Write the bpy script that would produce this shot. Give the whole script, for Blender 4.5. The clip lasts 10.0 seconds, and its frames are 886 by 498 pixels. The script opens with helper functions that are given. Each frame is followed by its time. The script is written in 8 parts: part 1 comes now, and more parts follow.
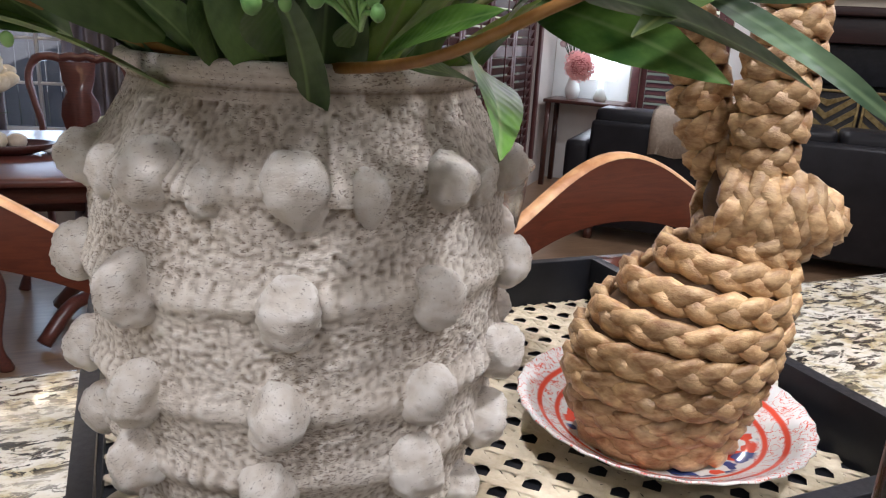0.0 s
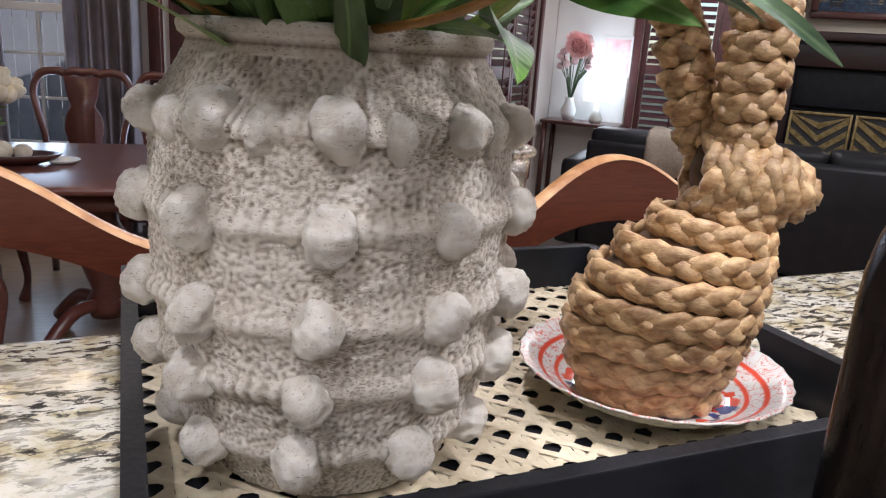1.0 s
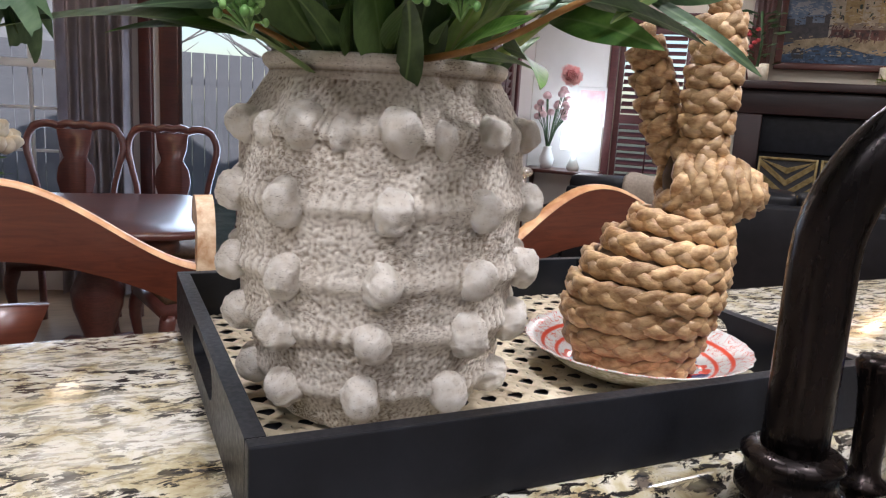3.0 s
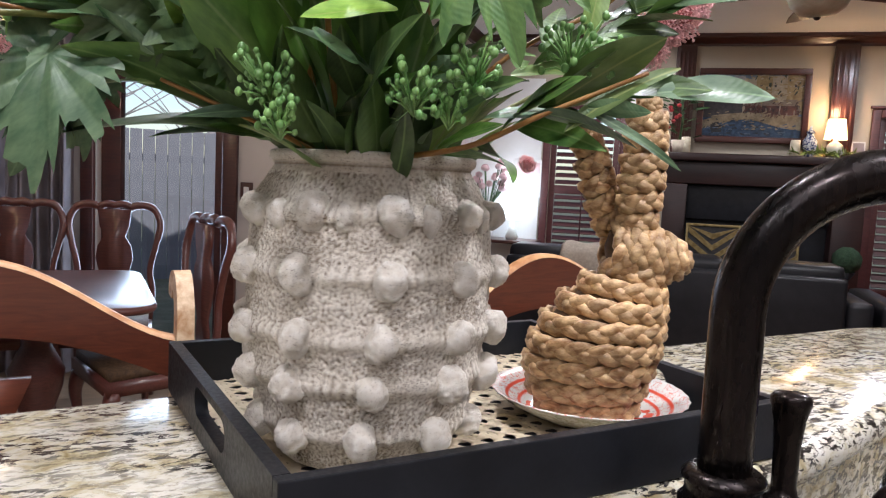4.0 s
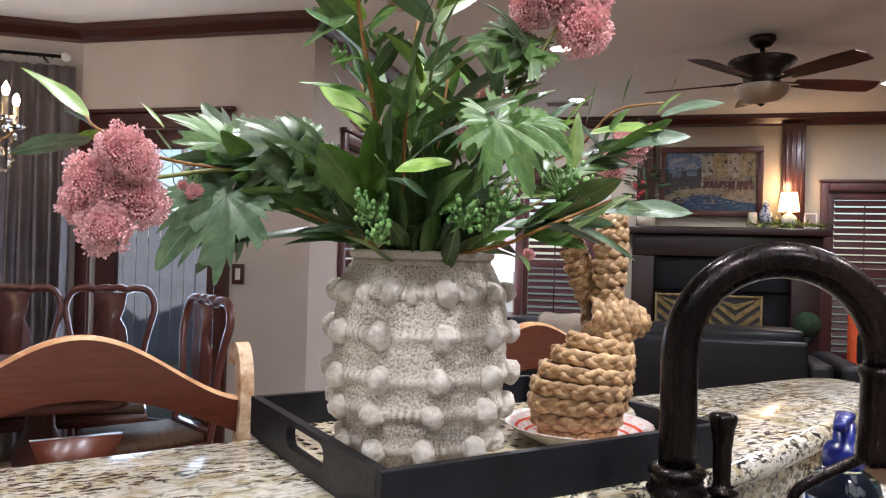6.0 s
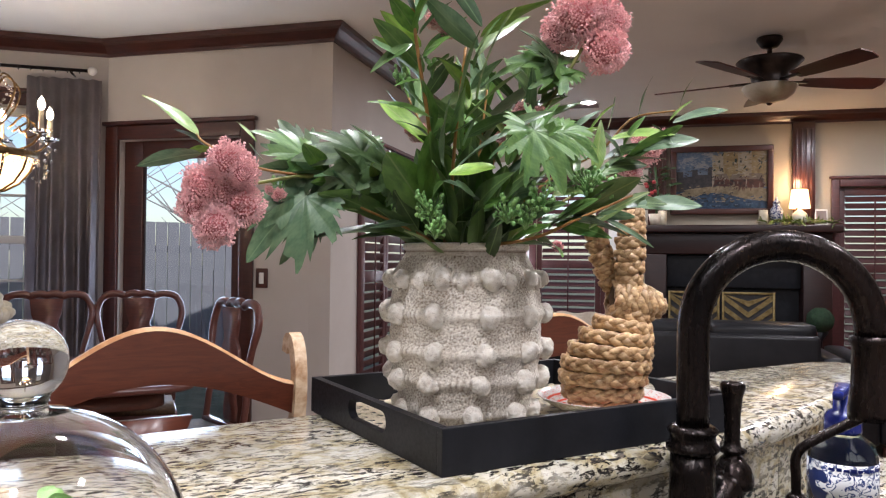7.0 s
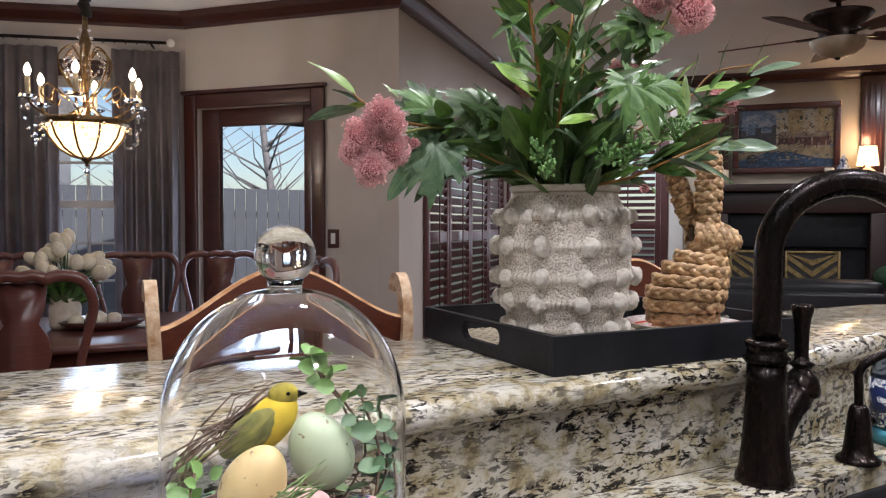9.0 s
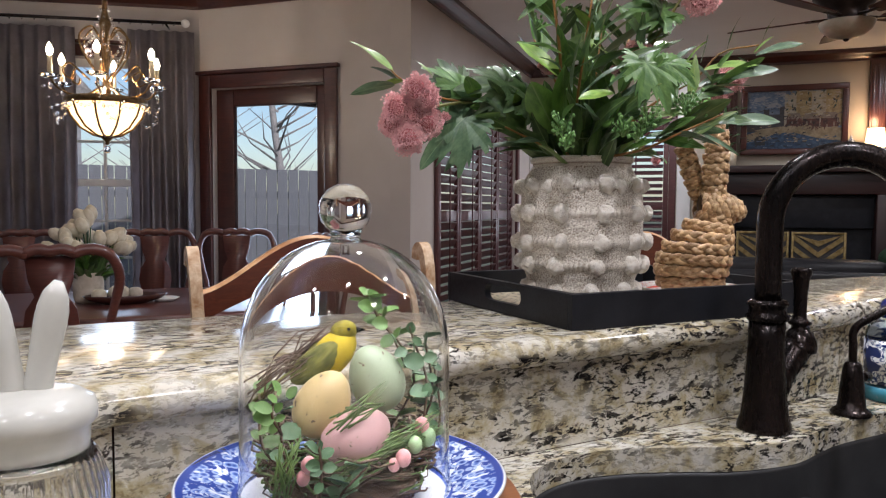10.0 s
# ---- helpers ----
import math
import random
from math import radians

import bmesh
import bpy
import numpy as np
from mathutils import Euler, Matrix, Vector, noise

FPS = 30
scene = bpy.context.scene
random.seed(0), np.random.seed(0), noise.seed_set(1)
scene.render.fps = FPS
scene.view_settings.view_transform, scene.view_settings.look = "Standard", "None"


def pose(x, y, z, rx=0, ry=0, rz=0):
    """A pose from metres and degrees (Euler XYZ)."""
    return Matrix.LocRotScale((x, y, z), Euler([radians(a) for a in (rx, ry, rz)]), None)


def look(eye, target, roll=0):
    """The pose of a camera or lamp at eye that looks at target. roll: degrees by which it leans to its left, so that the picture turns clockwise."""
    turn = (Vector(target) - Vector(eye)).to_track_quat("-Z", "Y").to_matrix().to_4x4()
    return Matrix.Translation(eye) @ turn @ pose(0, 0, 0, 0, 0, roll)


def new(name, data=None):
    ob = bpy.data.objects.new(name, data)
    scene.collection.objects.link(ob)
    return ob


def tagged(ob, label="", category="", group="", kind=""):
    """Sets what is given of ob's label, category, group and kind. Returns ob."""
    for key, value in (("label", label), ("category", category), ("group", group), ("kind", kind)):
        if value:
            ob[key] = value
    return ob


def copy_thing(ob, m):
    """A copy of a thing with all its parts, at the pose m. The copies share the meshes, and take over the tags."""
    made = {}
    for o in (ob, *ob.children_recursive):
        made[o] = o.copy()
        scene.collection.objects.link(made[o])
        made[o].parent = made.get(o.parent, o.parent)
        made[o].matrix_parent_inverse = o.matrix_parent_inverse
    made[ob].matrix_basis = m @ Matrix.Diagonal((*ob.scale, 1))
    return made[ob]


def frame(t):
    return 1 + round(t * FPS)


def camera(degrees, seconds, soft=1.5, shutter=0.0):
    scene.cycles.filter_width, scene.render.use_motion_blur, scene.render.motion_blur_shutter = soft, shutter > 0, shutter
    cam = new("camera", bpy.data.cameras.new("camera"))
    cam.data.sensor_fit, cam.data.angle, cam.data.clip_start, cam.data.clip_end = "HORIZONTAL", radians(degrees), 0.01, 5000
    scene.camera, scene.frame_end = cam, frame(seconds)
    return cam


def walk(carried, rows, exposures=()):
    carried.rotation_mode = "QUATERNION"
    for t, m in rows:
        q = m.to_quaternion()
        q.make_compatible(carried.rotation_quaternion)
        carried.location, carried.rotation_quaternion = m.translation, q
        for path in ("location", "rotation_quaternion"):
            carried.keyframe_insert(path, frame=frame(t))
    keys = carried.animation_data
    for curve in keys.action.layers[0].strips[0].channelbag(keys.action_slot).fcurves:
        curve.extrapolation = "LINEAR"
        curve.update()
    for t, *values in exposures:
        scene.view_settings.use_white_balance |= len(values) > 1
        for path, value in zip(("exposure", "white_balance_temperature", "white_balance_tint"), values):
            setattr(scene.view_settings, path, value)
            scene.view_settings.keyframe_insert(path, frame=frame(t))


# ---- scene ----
cam = camera(61.9, 10.0, soft=1.2)
PATH = [
    (0, (0.037, -0.206, 1.332), (0.797, 1.551, 0.754), 3.3),
    (0.5, (0.024, -0.225, 1.32), (0.79, 1.54, 0.773), 3.5),
    (1, (0.009, -0.251, 1.309), (0.784, 1.518, 0.789), 3.9),
    (1.5, (-0.009, -0.268, 1.299), (0.778, 1.498, 0.786), 4.3),
    (2, (-0.025, -0.287, 1.286), (0.761, 1.485, 0.793), 4.7),
    (2.2, (-0.032, -0.295, 1.28), (0.76, 1.479, 0.803), 4.7),
    (3.3, (-0.074, -0.353, 1.293), (0.781, 1.426, 0.967), 2.9),
    (3.5, (-0.086, -0.363, 1.292), (0.804, 1.407, 1.014), 3.1),
    (4, (-0.124, -0.399, 1.3), (0.854, 1.335, 1.113), 2.8),
    (4.5, (-0.158, -0.44, 1.314), (0.866, 1.274, 1.202), 2.6),
    (5, (-0.198, -0.489, 1.32), (0.845, 1.217, 1.272), 2.2),
    (5.5, (-0.242, -0.529, 1.319), (0.802, 1.176, 1.313), 1.9),
    (7, (-0.387, -0.655, 1.297), (0.627, 1.068, 1.325), 0.6),
    (7.5, (-0.415, -0.677, 1.303), (0.567, 1.065, 1.308), 0.4),
    (8, (-0.441, -0.693, 1.291), (0.495, 1.074, 1.272), 0.2),
    (8.5, (-0.48, -0.709, 1.274), (0.431, 1.071, 1.233), 0.1),
    (9, (-0.526, -0.751, 1.261), (0.363, 1.039, 1.195), 0.1),
    (9.5, (-0.558, -0.783, 1.251), (0.323, 1.01, 1.165), 0.2),
    (10, (-0.592, -0.816, 1.24), (0.282, 0.98, 1.126), 0.3),
]
walk(cam, [(t, look(eye, target, roll)) for t, eye, target, roll in PATH],
     [(0.0, 0.62, 5850, 15), (2.0, 0.65, 5850, 15), (5.0, 0.76, 5850, 15), (7.5, 0.74, 5850, 15), (8.5, 0.46, 5850, 15), (10.0, 0.34, 5850, 15)])

# ---- world, large lights ----
world = bpy.data.worlds.new("world")
scene.world = world
world.use_nodes = True
_wn = world.node_tree.nodes
_sky = _wn.new("ShaderNodeTexSky")
_sky.sky_type = "NISHITA"
_sky.sun_disc = False
_sky.sun_elevation = radians(24)
_sky.sun_rotation = radians(200)
_bg = _wn["Background"]
_bg.inputs["Strength"].default_value = 0.09
world.node_tree.links.new(_sky.outputs[0], _bg.inputs[0])

TURN = pose(-0.35, -0.6, 0) @ pose(0, 0, 0, 0, 0, -0.36) @ pose(0.35, 0.6, 0)
HOUSE = TURN @ pose(0, 0, 0, 0, 0, -45)


def hw(u, v, z=0.0):
    """House axes (u along the fireplace wall, v towards it) to world."""
    return HOUSE @ Vector((u, v, z))



def disk_lamp(name, at, power, size, colour, target=None, spread=180):
    data = bpy.data.lights.new(name, "AREA")
    data.shape, data.size, data.energy, data.color = "DISK", size, power, colour
    data.spread = radians(spread)
    ob = new(name, data)
    tgt = target or (at[0], at[1], at[2] - 1)
    ob.matrix_world = look(at, tgt) if target else Matrix.Translation(at)
    return ob


CEIL = 2.70
WARM = (1.0, 0.86, 0.70)
# recessed ceiling lights: (x, y, watts)
DOWNLIGHTS = [(-1.45, -0.45, 8), (-0.50, -0.80, 11), (0.65, -0.50, 14), (-1.6, -1.7, 7), (0.25, -1.75, 9), (1.8, -0.8, 11), (0.15, 0.60, 11),
              (3.995, 4.30, 12), (2.857, 3.178, 10), (5.4, 2.4, 14), (3.4, 0.9, 20)]
for _x, _y, _p in DOWNLIGHTS:
    disk_lamp("downlight_lamp", (_x, _y, CEIL - 0.012), _p, 0.13, (1.0, 0.96, 0.91), spread=170)


def point_lamp(name, at, power, radius, colour):
    data = bpy.data.lights.new(name, "POINT")
    data.energy, data.shadow_soft_size, data.color = power, radius, colour
    ob = new(name, data)
    ob.location = at
    return ob


def window_lamp(name, centre, facing, width, height, power, colour=(0.72, 0.86, 1.0)):
    """Sky light entering an opening."""
    data = bpy.data.lights.new(name, "AREA")
    data.shape, data.size, data.size_y, data.energy, data.color = "RECTANGLE", width, height, power, colour
    ob = new(name, data)
    ob.matrix_world = look(centre, Vector(centre) + Vector(facing))
    return ob


# ---- materials ----
def mat(name):
    m = bpy.data.materials.new(name)
    m.use_nodes = True
    nt = m.node_tree
    return m, nt, nt.nodes["Principled BSDF"]


def node(nt, kind, **inputs):
    n = nt.nodes.new(kind)
    for k, v in inputs.items():
        n.inputs[k.replace("_", " ")].default_value = v
    return n


def coords(nt, scale=(1, 1, 1), rot=(0, 0, 0), space="Object"):
    tc = nt.nodes.new("ShaderNodeTexCoord")
    mp = nt.nodes.new("ShaderNodeMapping")
    mp.inputs["Scale"].default_value = scale
    mp.inputs["Rotation"].default_value = [radians(a) for a in rot]
    nt.links.new(tc.outputs[space], mp.inputs[0])
    return mp.outputs[0]


def ramp(nt, fac, stops):
    r = nt.nodes.new("ShaderNodeValToRGB")
    e = r.color_ramp.elements
    while len(e) < len(stops):
        e.new(0.5)
    for el, (p, c) in zip(e, stops):
        el.position = p
        el.color = (*c, 1) if len(c) == 3 else c
    nt.links.new(fac, r.inputs[0])
    return r.outputs[0]


def mixc(nt, fac, a, b, blend="MIX"):
    m = nt.nodes.new("ShaderNodeMix")
    m.data_type, m.blend_type = "RGBA", blend
    for sock, v in ((m.inputs[0], fac), (m.inputs[6], a), (m.inputs[7], b)):
        if hasattr(v, "links"):
            nt.links.new(v, sock)
        elif isinstance(v, (int, float)):
            sock.default_value = v
        else:
            sock.default_value = (*v, 1)
    return m.outputs[2]


def noise_fac(nt, vec, scale, detail=4, rough=0.55, dist=0.0):
    n = node(nt, "ShaderNodeTexNoise", Scale=scale, Detail=detail, Roughness=rough, Distortion=dist)
    nt.links.new(vec, n.inputs["Vector"])
    return n.outputs["Fac"]


def bump(nt, bsdf, height, strength=0.3, distance=0.002):
    b = node(nt, "ShaderNodeBump", Strength=strength, Distance=distance)
    nt.links.new(height, b.inputs["Height"])
    nt.links.new(b.outputs[0], bsdf.inputs["Normal"])


def simple(name, dark, light, rough=0.5, metal=0.0, scale=12, stretch=(1, 1, 1), fine=140, bumps=0.15, dist=0.001,
           rot=(0, 0, 0), coat=0.0, vary=0.0, sss=0.0, trans=0.0, detail=5, lo=0.35, hi=0.68):
    """Two-tone surface: broad variation, fine grain relief, uneven gloss."""
    m, nt, b = mat(name)
    vec = coords(nt, stretch, rot)
    big = noise_fac(nt, vec, scale, detail, 0.6, 0.3)
    col = ramp(nt, big, [(lo, dark), (hi, light)])
    small = noise_fac(nt, vec, fine, 3, 0.6)
    if vary:
        info = nt.nodes.new("ShaderNodeObjectInfo")
        hsv = node(nt, "ShaderNodeHueSaturation")
        mr = node(nt, "ShaderNodeMapRange", To_Min=1 - vary, To_Max=1 + vary)
        nt.links.new(info.outputs["Random"], mr.inputs[0])
        nt.links.new(mr.outputs[0], hsv.inputs["Value"])
        nt.links.new(col, hsv.inputs["Color"])
        col = hsv.outputs[0]
    nt.links.new(col, b.inputs["Base Color"])
    rr = node(nt, "ShaderNodeMapRange", From_Min=0.3, From_Max=0.7, To_Min=max(0.02, rough - 0.08), To_Max=min(1, rough + 0.08))
    nt.links.new(small, rr.inputs[0])
    nt.links.new(rr.outputs[0], b.inputs["Roughness"])
    b.inputs["Metallic"].default_value = metal
    b.inputs["Coat Weight"].default_value = coat
    b.inputs["Coat Roughness"].default_value = 0.15
    b.inputs["Subsurface Weight"].default_value = sss
    b.inputs["Transmission Weight"].default_value = trans
    if bumps:
        bump(nt, b, small, bumps, dist)
    return m


def glow(name, colour, strength):
    m, nt, b = mat(name)
    b.inputs["Base Color"].default_value = (*colour, 1)
    b.inputs["Emission Color"].default_value = (*colour, 1)
    b.inputs["Emission Strength"].default_value = strength
    return m


def glass(name, colour=(1, 1, 1), rough=0.0, ior=1.45):
    m, nt, b = mat(name)
    b.inputs["Base Color"].default_value = (*colour, 1)
    b.inputs["Roughness"].default_value = rough
    b.inputs["IOR"].default_value = ior
    b.inputs["Transmission Weight"].default_value = 1
    return m


def wood(name, dark, light, rough=0.35, coat=0.3, grain=(3, 40, 40), scale=2.2, vary=0.0):
    m, nt, b = mat(name)
    vec = coords(nt, grain)
    g = noise_fac(nt, vec, scale, 6, 0.6, 1.2)
    big = noise_fac(nt, coords(nt), 3.0, 3)
    col = ramp(nt, g, [(0.3, dark), (0.7, light)])
    col = mixc(nt, 0.35, col, ramp(nt, big, [(0.35, dark), (0.65, light)]))
    nt.links.new(col, b.inputs["Base Color"])
    b.inputs["Roughness"].default_value = rough
    b.inputs["Coat Weight"].default_value = coat
    b.inputs["Coat Roughness"].default_value = 0.2
    bump(nt, b, g, 0.12, 0.001)
    return m


def granite_material():
    m, nt, b = mat("granite")
    vec = coords(nt, (0.42, 1.0, 1.0), (0, 0, -10))
    iso = coords(nt)
    base = ramp(nt, noise_fac(nt, iso, 26, 6, 0.65, 0.5),
                [(0.32, (0.25, 0.19, 0.09)), (0.42, (0.44, 0.38, 0.24)), (0.52, (0.57, 0.53, 0.43)), (0.70, (0.66, 0.64, 0.59))])
    veins = noise_fac(nt, vec, 125, 9, 0.70, 0.45)
    dark = ramp(nt, veins, [(0.468, (1, 1, 1)), (0.486, (0, 0, 0))])
    patch = ramp(nt, noise_fac(nt, vec, 14, 4, 0.6, 0.8), [(0.46, (1, 1, 1)), (0.62, (0.22, 0.22, 0.22))])
    mm = nt.nodes.new("ShaderNodeMath")
    mm.operation = "MULTIPLY"
    nt.links.new(dark, mm.inputs[0])
    nt.links.new(patch, mm.inputs[1])
    col = mixc(nt, mm.outputs[0], base, (0.018, 0.016, 0.015))
    grey = ramp(nt, noise_fac(nt, vec, 170, 6, 0.75, 0.4), [(0.55, (0, 0, 0)), (0.61, (0.65, 0.65, 0.65))])
    col = mixc(nt, grey, col, (0.17, 0.14, 0.11))
    nt.links.new(col, b.inputs["Base Color"])
    rr = node(nt, "ShaderNodeMapRange", To_Min=0.07, To_Max=0.2)
    nt.links.new(noise_fac(nt, iso, 200, 2), rr.inputs[0])
    nt.links.new(rr.outputs[0], b.inputs["Roughness"])
    return m


def stone_material(name="cast_stone", flecks=0.410, crack=0.444, streak=(1, 1, 2.6)):
    """Chalky cast stone: pale ridges, small dark flecks and darker brown in the pits."""
    m, nt, b = mat(name)
    vec = coords(nt)
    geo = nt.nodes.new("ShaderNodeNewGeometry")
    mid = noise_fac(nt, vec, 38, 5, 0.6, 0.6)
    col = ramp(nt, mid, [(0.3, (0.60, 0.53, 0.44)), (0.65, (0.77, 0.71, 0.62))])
    # darker brown where the surface is hollow
    pit_tone = ramp(nt, geo.outputs["Pointiness"], [(crack, (1, 1, 1)), (crack + 0.06, (0, 0, 0))])
    col = mixc(nt, pit_tone, col, (0.235, 0.18, 0.13))
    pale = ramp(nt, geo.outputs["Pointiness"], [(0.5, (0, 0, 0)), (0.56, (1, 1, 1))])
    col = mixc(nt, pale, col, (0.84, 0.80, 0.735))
    # flecks gather in worn patches
    patch = noise_fac(nt, vec, 26, 4, 0.6, 0.4)
    lift = node(nt, "ShaderNodeMapRange", From_Min=0.35, From_Max=0.65, To_Min=-0.045, To_Max=0.045)
    nt.links.new(patch, lift.inputs[0])
    fl = nt.nodes.new("ShaderNodeMath")
    fl.operation = "ADD"
    nt.links.new(noise_fac(nt, coords(nt, streak), 520, 5, 0.7, 0.5), fl.inputs[0])
    nt.links.new(lift.outputs[0], fl.inputs[1])
    speck = ramp(nt, fl.outputs[0], [(flecks - 0.02, (0.85, 0.85, 0.85)), (flecks + 0.015, (0, 0, 0))])
    col = mixc(nt, speck, col, (0.20, 0.15, 0.11))
    nt.links.new(col, b.inputs["Base Color"])
    b.inputs["Roughness"].default_value = 0.93
    b.inputs["Specular IOR Level"].default_value = 0.2
    bump(nt, b, noise_fac(nt, coords(nt, streak), 420, 8, 0.75, 0.4), 0.9, 0.0016)
    return m


M = {}
M["granite"] = granite_material()
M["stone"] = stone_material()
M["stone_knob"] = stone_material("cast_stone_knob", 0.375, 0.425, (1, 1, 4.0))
M["wall"] = simple("painted_wall", (0.52, 0.475, 0.44), (0.57, 0.525, 0.49), 0.85, scale=2, fine=320, bumps=0.12)
M["cream_wall"] = simple("cream_wall", (0.47, 0.415, 0.33), (0.52, 0.465, 0.37), 0.85, scale=2, fine=320, bumps=0.12)
M["white"] = simple("white_paint", (0.74, 0.73, 0.70), (0.80, 0.79, 0.77), 0.5, scale=3, fine=300, bumps=0.05)
M["ceiling"] = simple("ceiling_paint", (0.83, 0.82, 0.80), (0.87, 0.86, 0.84), 0.9, scale=2, fine=200, bumps=0.2)
M["trim"] = wood("mahogany_trim", (0.030, 0.008, 0.006), (0.085, 0.022, 0.014), 0.35, 0.4)
M["floor"] = wood("wood_floor", (0.16, 0.095, 0.055), (0.33, 0.215, 0.13), 0.35, 0.3, (2, 18, 18))
M["cherry"] = wood("cherry_wood", (0.065, 0.019, 0.015), (0.155, 0.048, 0.034), 0.36, 0.4, (4, 50, 50))
M["stool_wood"] = wood("stool_wood", (0.050, 0.012, 0.006), (0.130, 0.033, 0.015), 0.34, 0.35, (5, 60, 60))
M["worn_edge"] = simple("worn_edge", (0.33, 0.17, 0.07), (0.66, 0.50, 0.33), 0.6, scale=45, fine=200, bumps=0.3)
M["amber_edge"] = simple("amber_edge", (0.36, 0.16, 0.06), (0.62, 0.36, 0.17), 0.45, scale=30, fine=200, bumps=0.15)
M["black_wood"] = simple("black_lacquer", (0.008, 0.0085, 0.011), (0.014, 0.015, 0.019), 0.42, scale=20, fine=240, bumps=0.1)
M["black_edge"] = simple("rubbed_black_edge", (0.03, 0.03, 0.034), (0.06, 0.058, 0.058), 0.45, scale=60, fine=240, bumps=0.1)
M["cane"] = simple("woven_cane", (0.48, 0.40, 0.27), (0.66, 0.58, 0.43), 0.55, scale=60, fine=500, bumps=0.3, dist=0.0006)
M["bronze"] = simple("oil_rubbed_bronze", (0.012, 0.010, 0.010), (0.036, 0.025, 0.022), 0.27, metal=0.85, scale=14, stretch=(1, 1, 0.25), fine=160, bumps=0.04)
M["leather"] = simple("black_leather", (0.007, 0.007, 0.009), (0.013, 0.013, 0.016), 0.4, scale=8, fine=220, bumps=0.3)
M["curtain"] = simple("grey_curtain", (0.26, 0.225, 0.23), (0.35, 0.305, 0.31), 0.9, scale=6, fine=600, bumps=0.3)
M["glass"] = glass("clear_glass")
for _k, _v in (("black_wood", 0.28), ("leather", 0.3)):
    M[_k].node_tree.nodes["Principled BSDF"].inputs["Specular IOR Level"].default_value = _v
M["sink"] = simple("black_composite", (0.010, 0.010, 0.011), (0.017, 0.017, 0.018), 0.45, scale=30, fine=500, bumps=0.2)


# ---- mesh helpers ----
def part(name, bm, material, parent=None, label="", smooth=True, m=None):
    me = bpy.data.meshes.new(name)
    bm.to_mesh(me)
    bm.free()
    if smooth:
        for p in me.polygons:
            p.use_smooth = True
    if material:
        me.materials.append(material)
    return link(name, me, parent, label, m)


def link(name, me, parent=None, label="", m=None):
    ob = new(name, me)
    if parent:
        ob.parent = parent
    if m is not None:
        ob.matrix_basis = m
    if label:
        tagged(ob, label)
    return ob


def thing(name, label, category, m=None, group="", kind=""):
    ob = new(name)
    ob.empty_display_size = 0.05
    if m is not None:
        ob.matrix_basis = m
    return tagged(ob, label, category, group, kind)


def box(bm, x0, x1, y0, y1, z0, z1, bevel=0.0, m=None):
    r = bmesh.ops.create_cube(bm, size=1)
    vs = r["verts"]
    bmesh.ops.scale(bm, vec=(x1 - x0, y1 - y0, z1 - z0), verts=vs)
    bmesh.ops.translate(bm, vec=((x0 + x1) / 2, (y0 + y1) / 2, (z0 + z1) / 2), verts=vs)
    if bevel:
        es = list({e for v in vs for e in v.link_edges})
        r = bmesh.ops.bevel(bm, geom=es, offset=bevel, segments=2, affect="EDGES", profile=0.6)
        vs = list({v for f in r["faces"] for v in f.verts} | {v for v in vs if v.is_valid})
    if m is not None:
        bmesh.ops.transform(bm, matrix=m, verts=[v for v in vs if v.is_valid])
    return vs


def boxm(*a, **k):
    bm = bmesh.new()
    box(bm, *a, **k)
    return bm


def lathe(profile, seg=48, bm=None, closed=False):
    """Surface of revolution of (radius, height) pairs about z."""
    bm = bm or bmesh.new()
    rings = []
    for r, z in profile:
        rings.append([bm.verts.new((r * math.cos(2 * math.pi * i / seg), r * math.sin(2 * math.pi * i / seg), z)) for i in range(seg)])
    pairs = list(zip(rings, rings[1:])) + ([(rings[-1], rings[0])] if closed else [])
    for a, b in pairs:
        for i in range(seg):
            j = (i + 1) % seg
            bm.faces.new((a[i], a[j], b[j], b[i]))
    if not closed:
        for ring, flip in ((rings[0], True), (rings[-1], False)):
            f = bm.faces.new(ring[::-1] if flip else ring)
    bmesh.ops.remove_doubles(bm, verts=bm.verts, dist=1e-6)
    return bm


def tube(points, radius, seg=10, bm=None, cap=True, up=None):
    """Tube along points; radius a number or one per point."""
    bm = bm or bmesh.new()
    pts = [Vector(p) for p in points]
    n = len(pts)
    rad = radius if isinstance(radius, (list, tuple)) else [radius] * n
    tang = [(pts[min(i + 1, n - 1)] - pts[max(i - 1, 0)]).normalized() for i in range(n)]
    ref = Vector(up) if up else (Vector((0, 0, 1)) if abs(tang[0].z) < 0.9 else Vector((1, 0, 0)))
    a = tang[0].cross(ref).normalized()
    rings = []
    for p, t, r in zip(pts, tang, rad):
        a = (a - t * a.dot(t)).normalized()
        b = t.cross(a)
        rings.append([bm.verts.new(p + (a * math.cos(2 * math.pi * k / seg) + b * math.sin(2 * math.pi * k / seg)) * r) for k in range(seg)])
    for r0, r1 in zip(rings, rings[1:]):
        for k in range(seg):
            j = (k + 1) % seg
            bm.faces.new((r0[k], r0[j], r1[j], r1[k]))
    if cap:
        bm.faces.new(rings[0][::-1])
        bm.faces.new(rings[-1])
    return bm


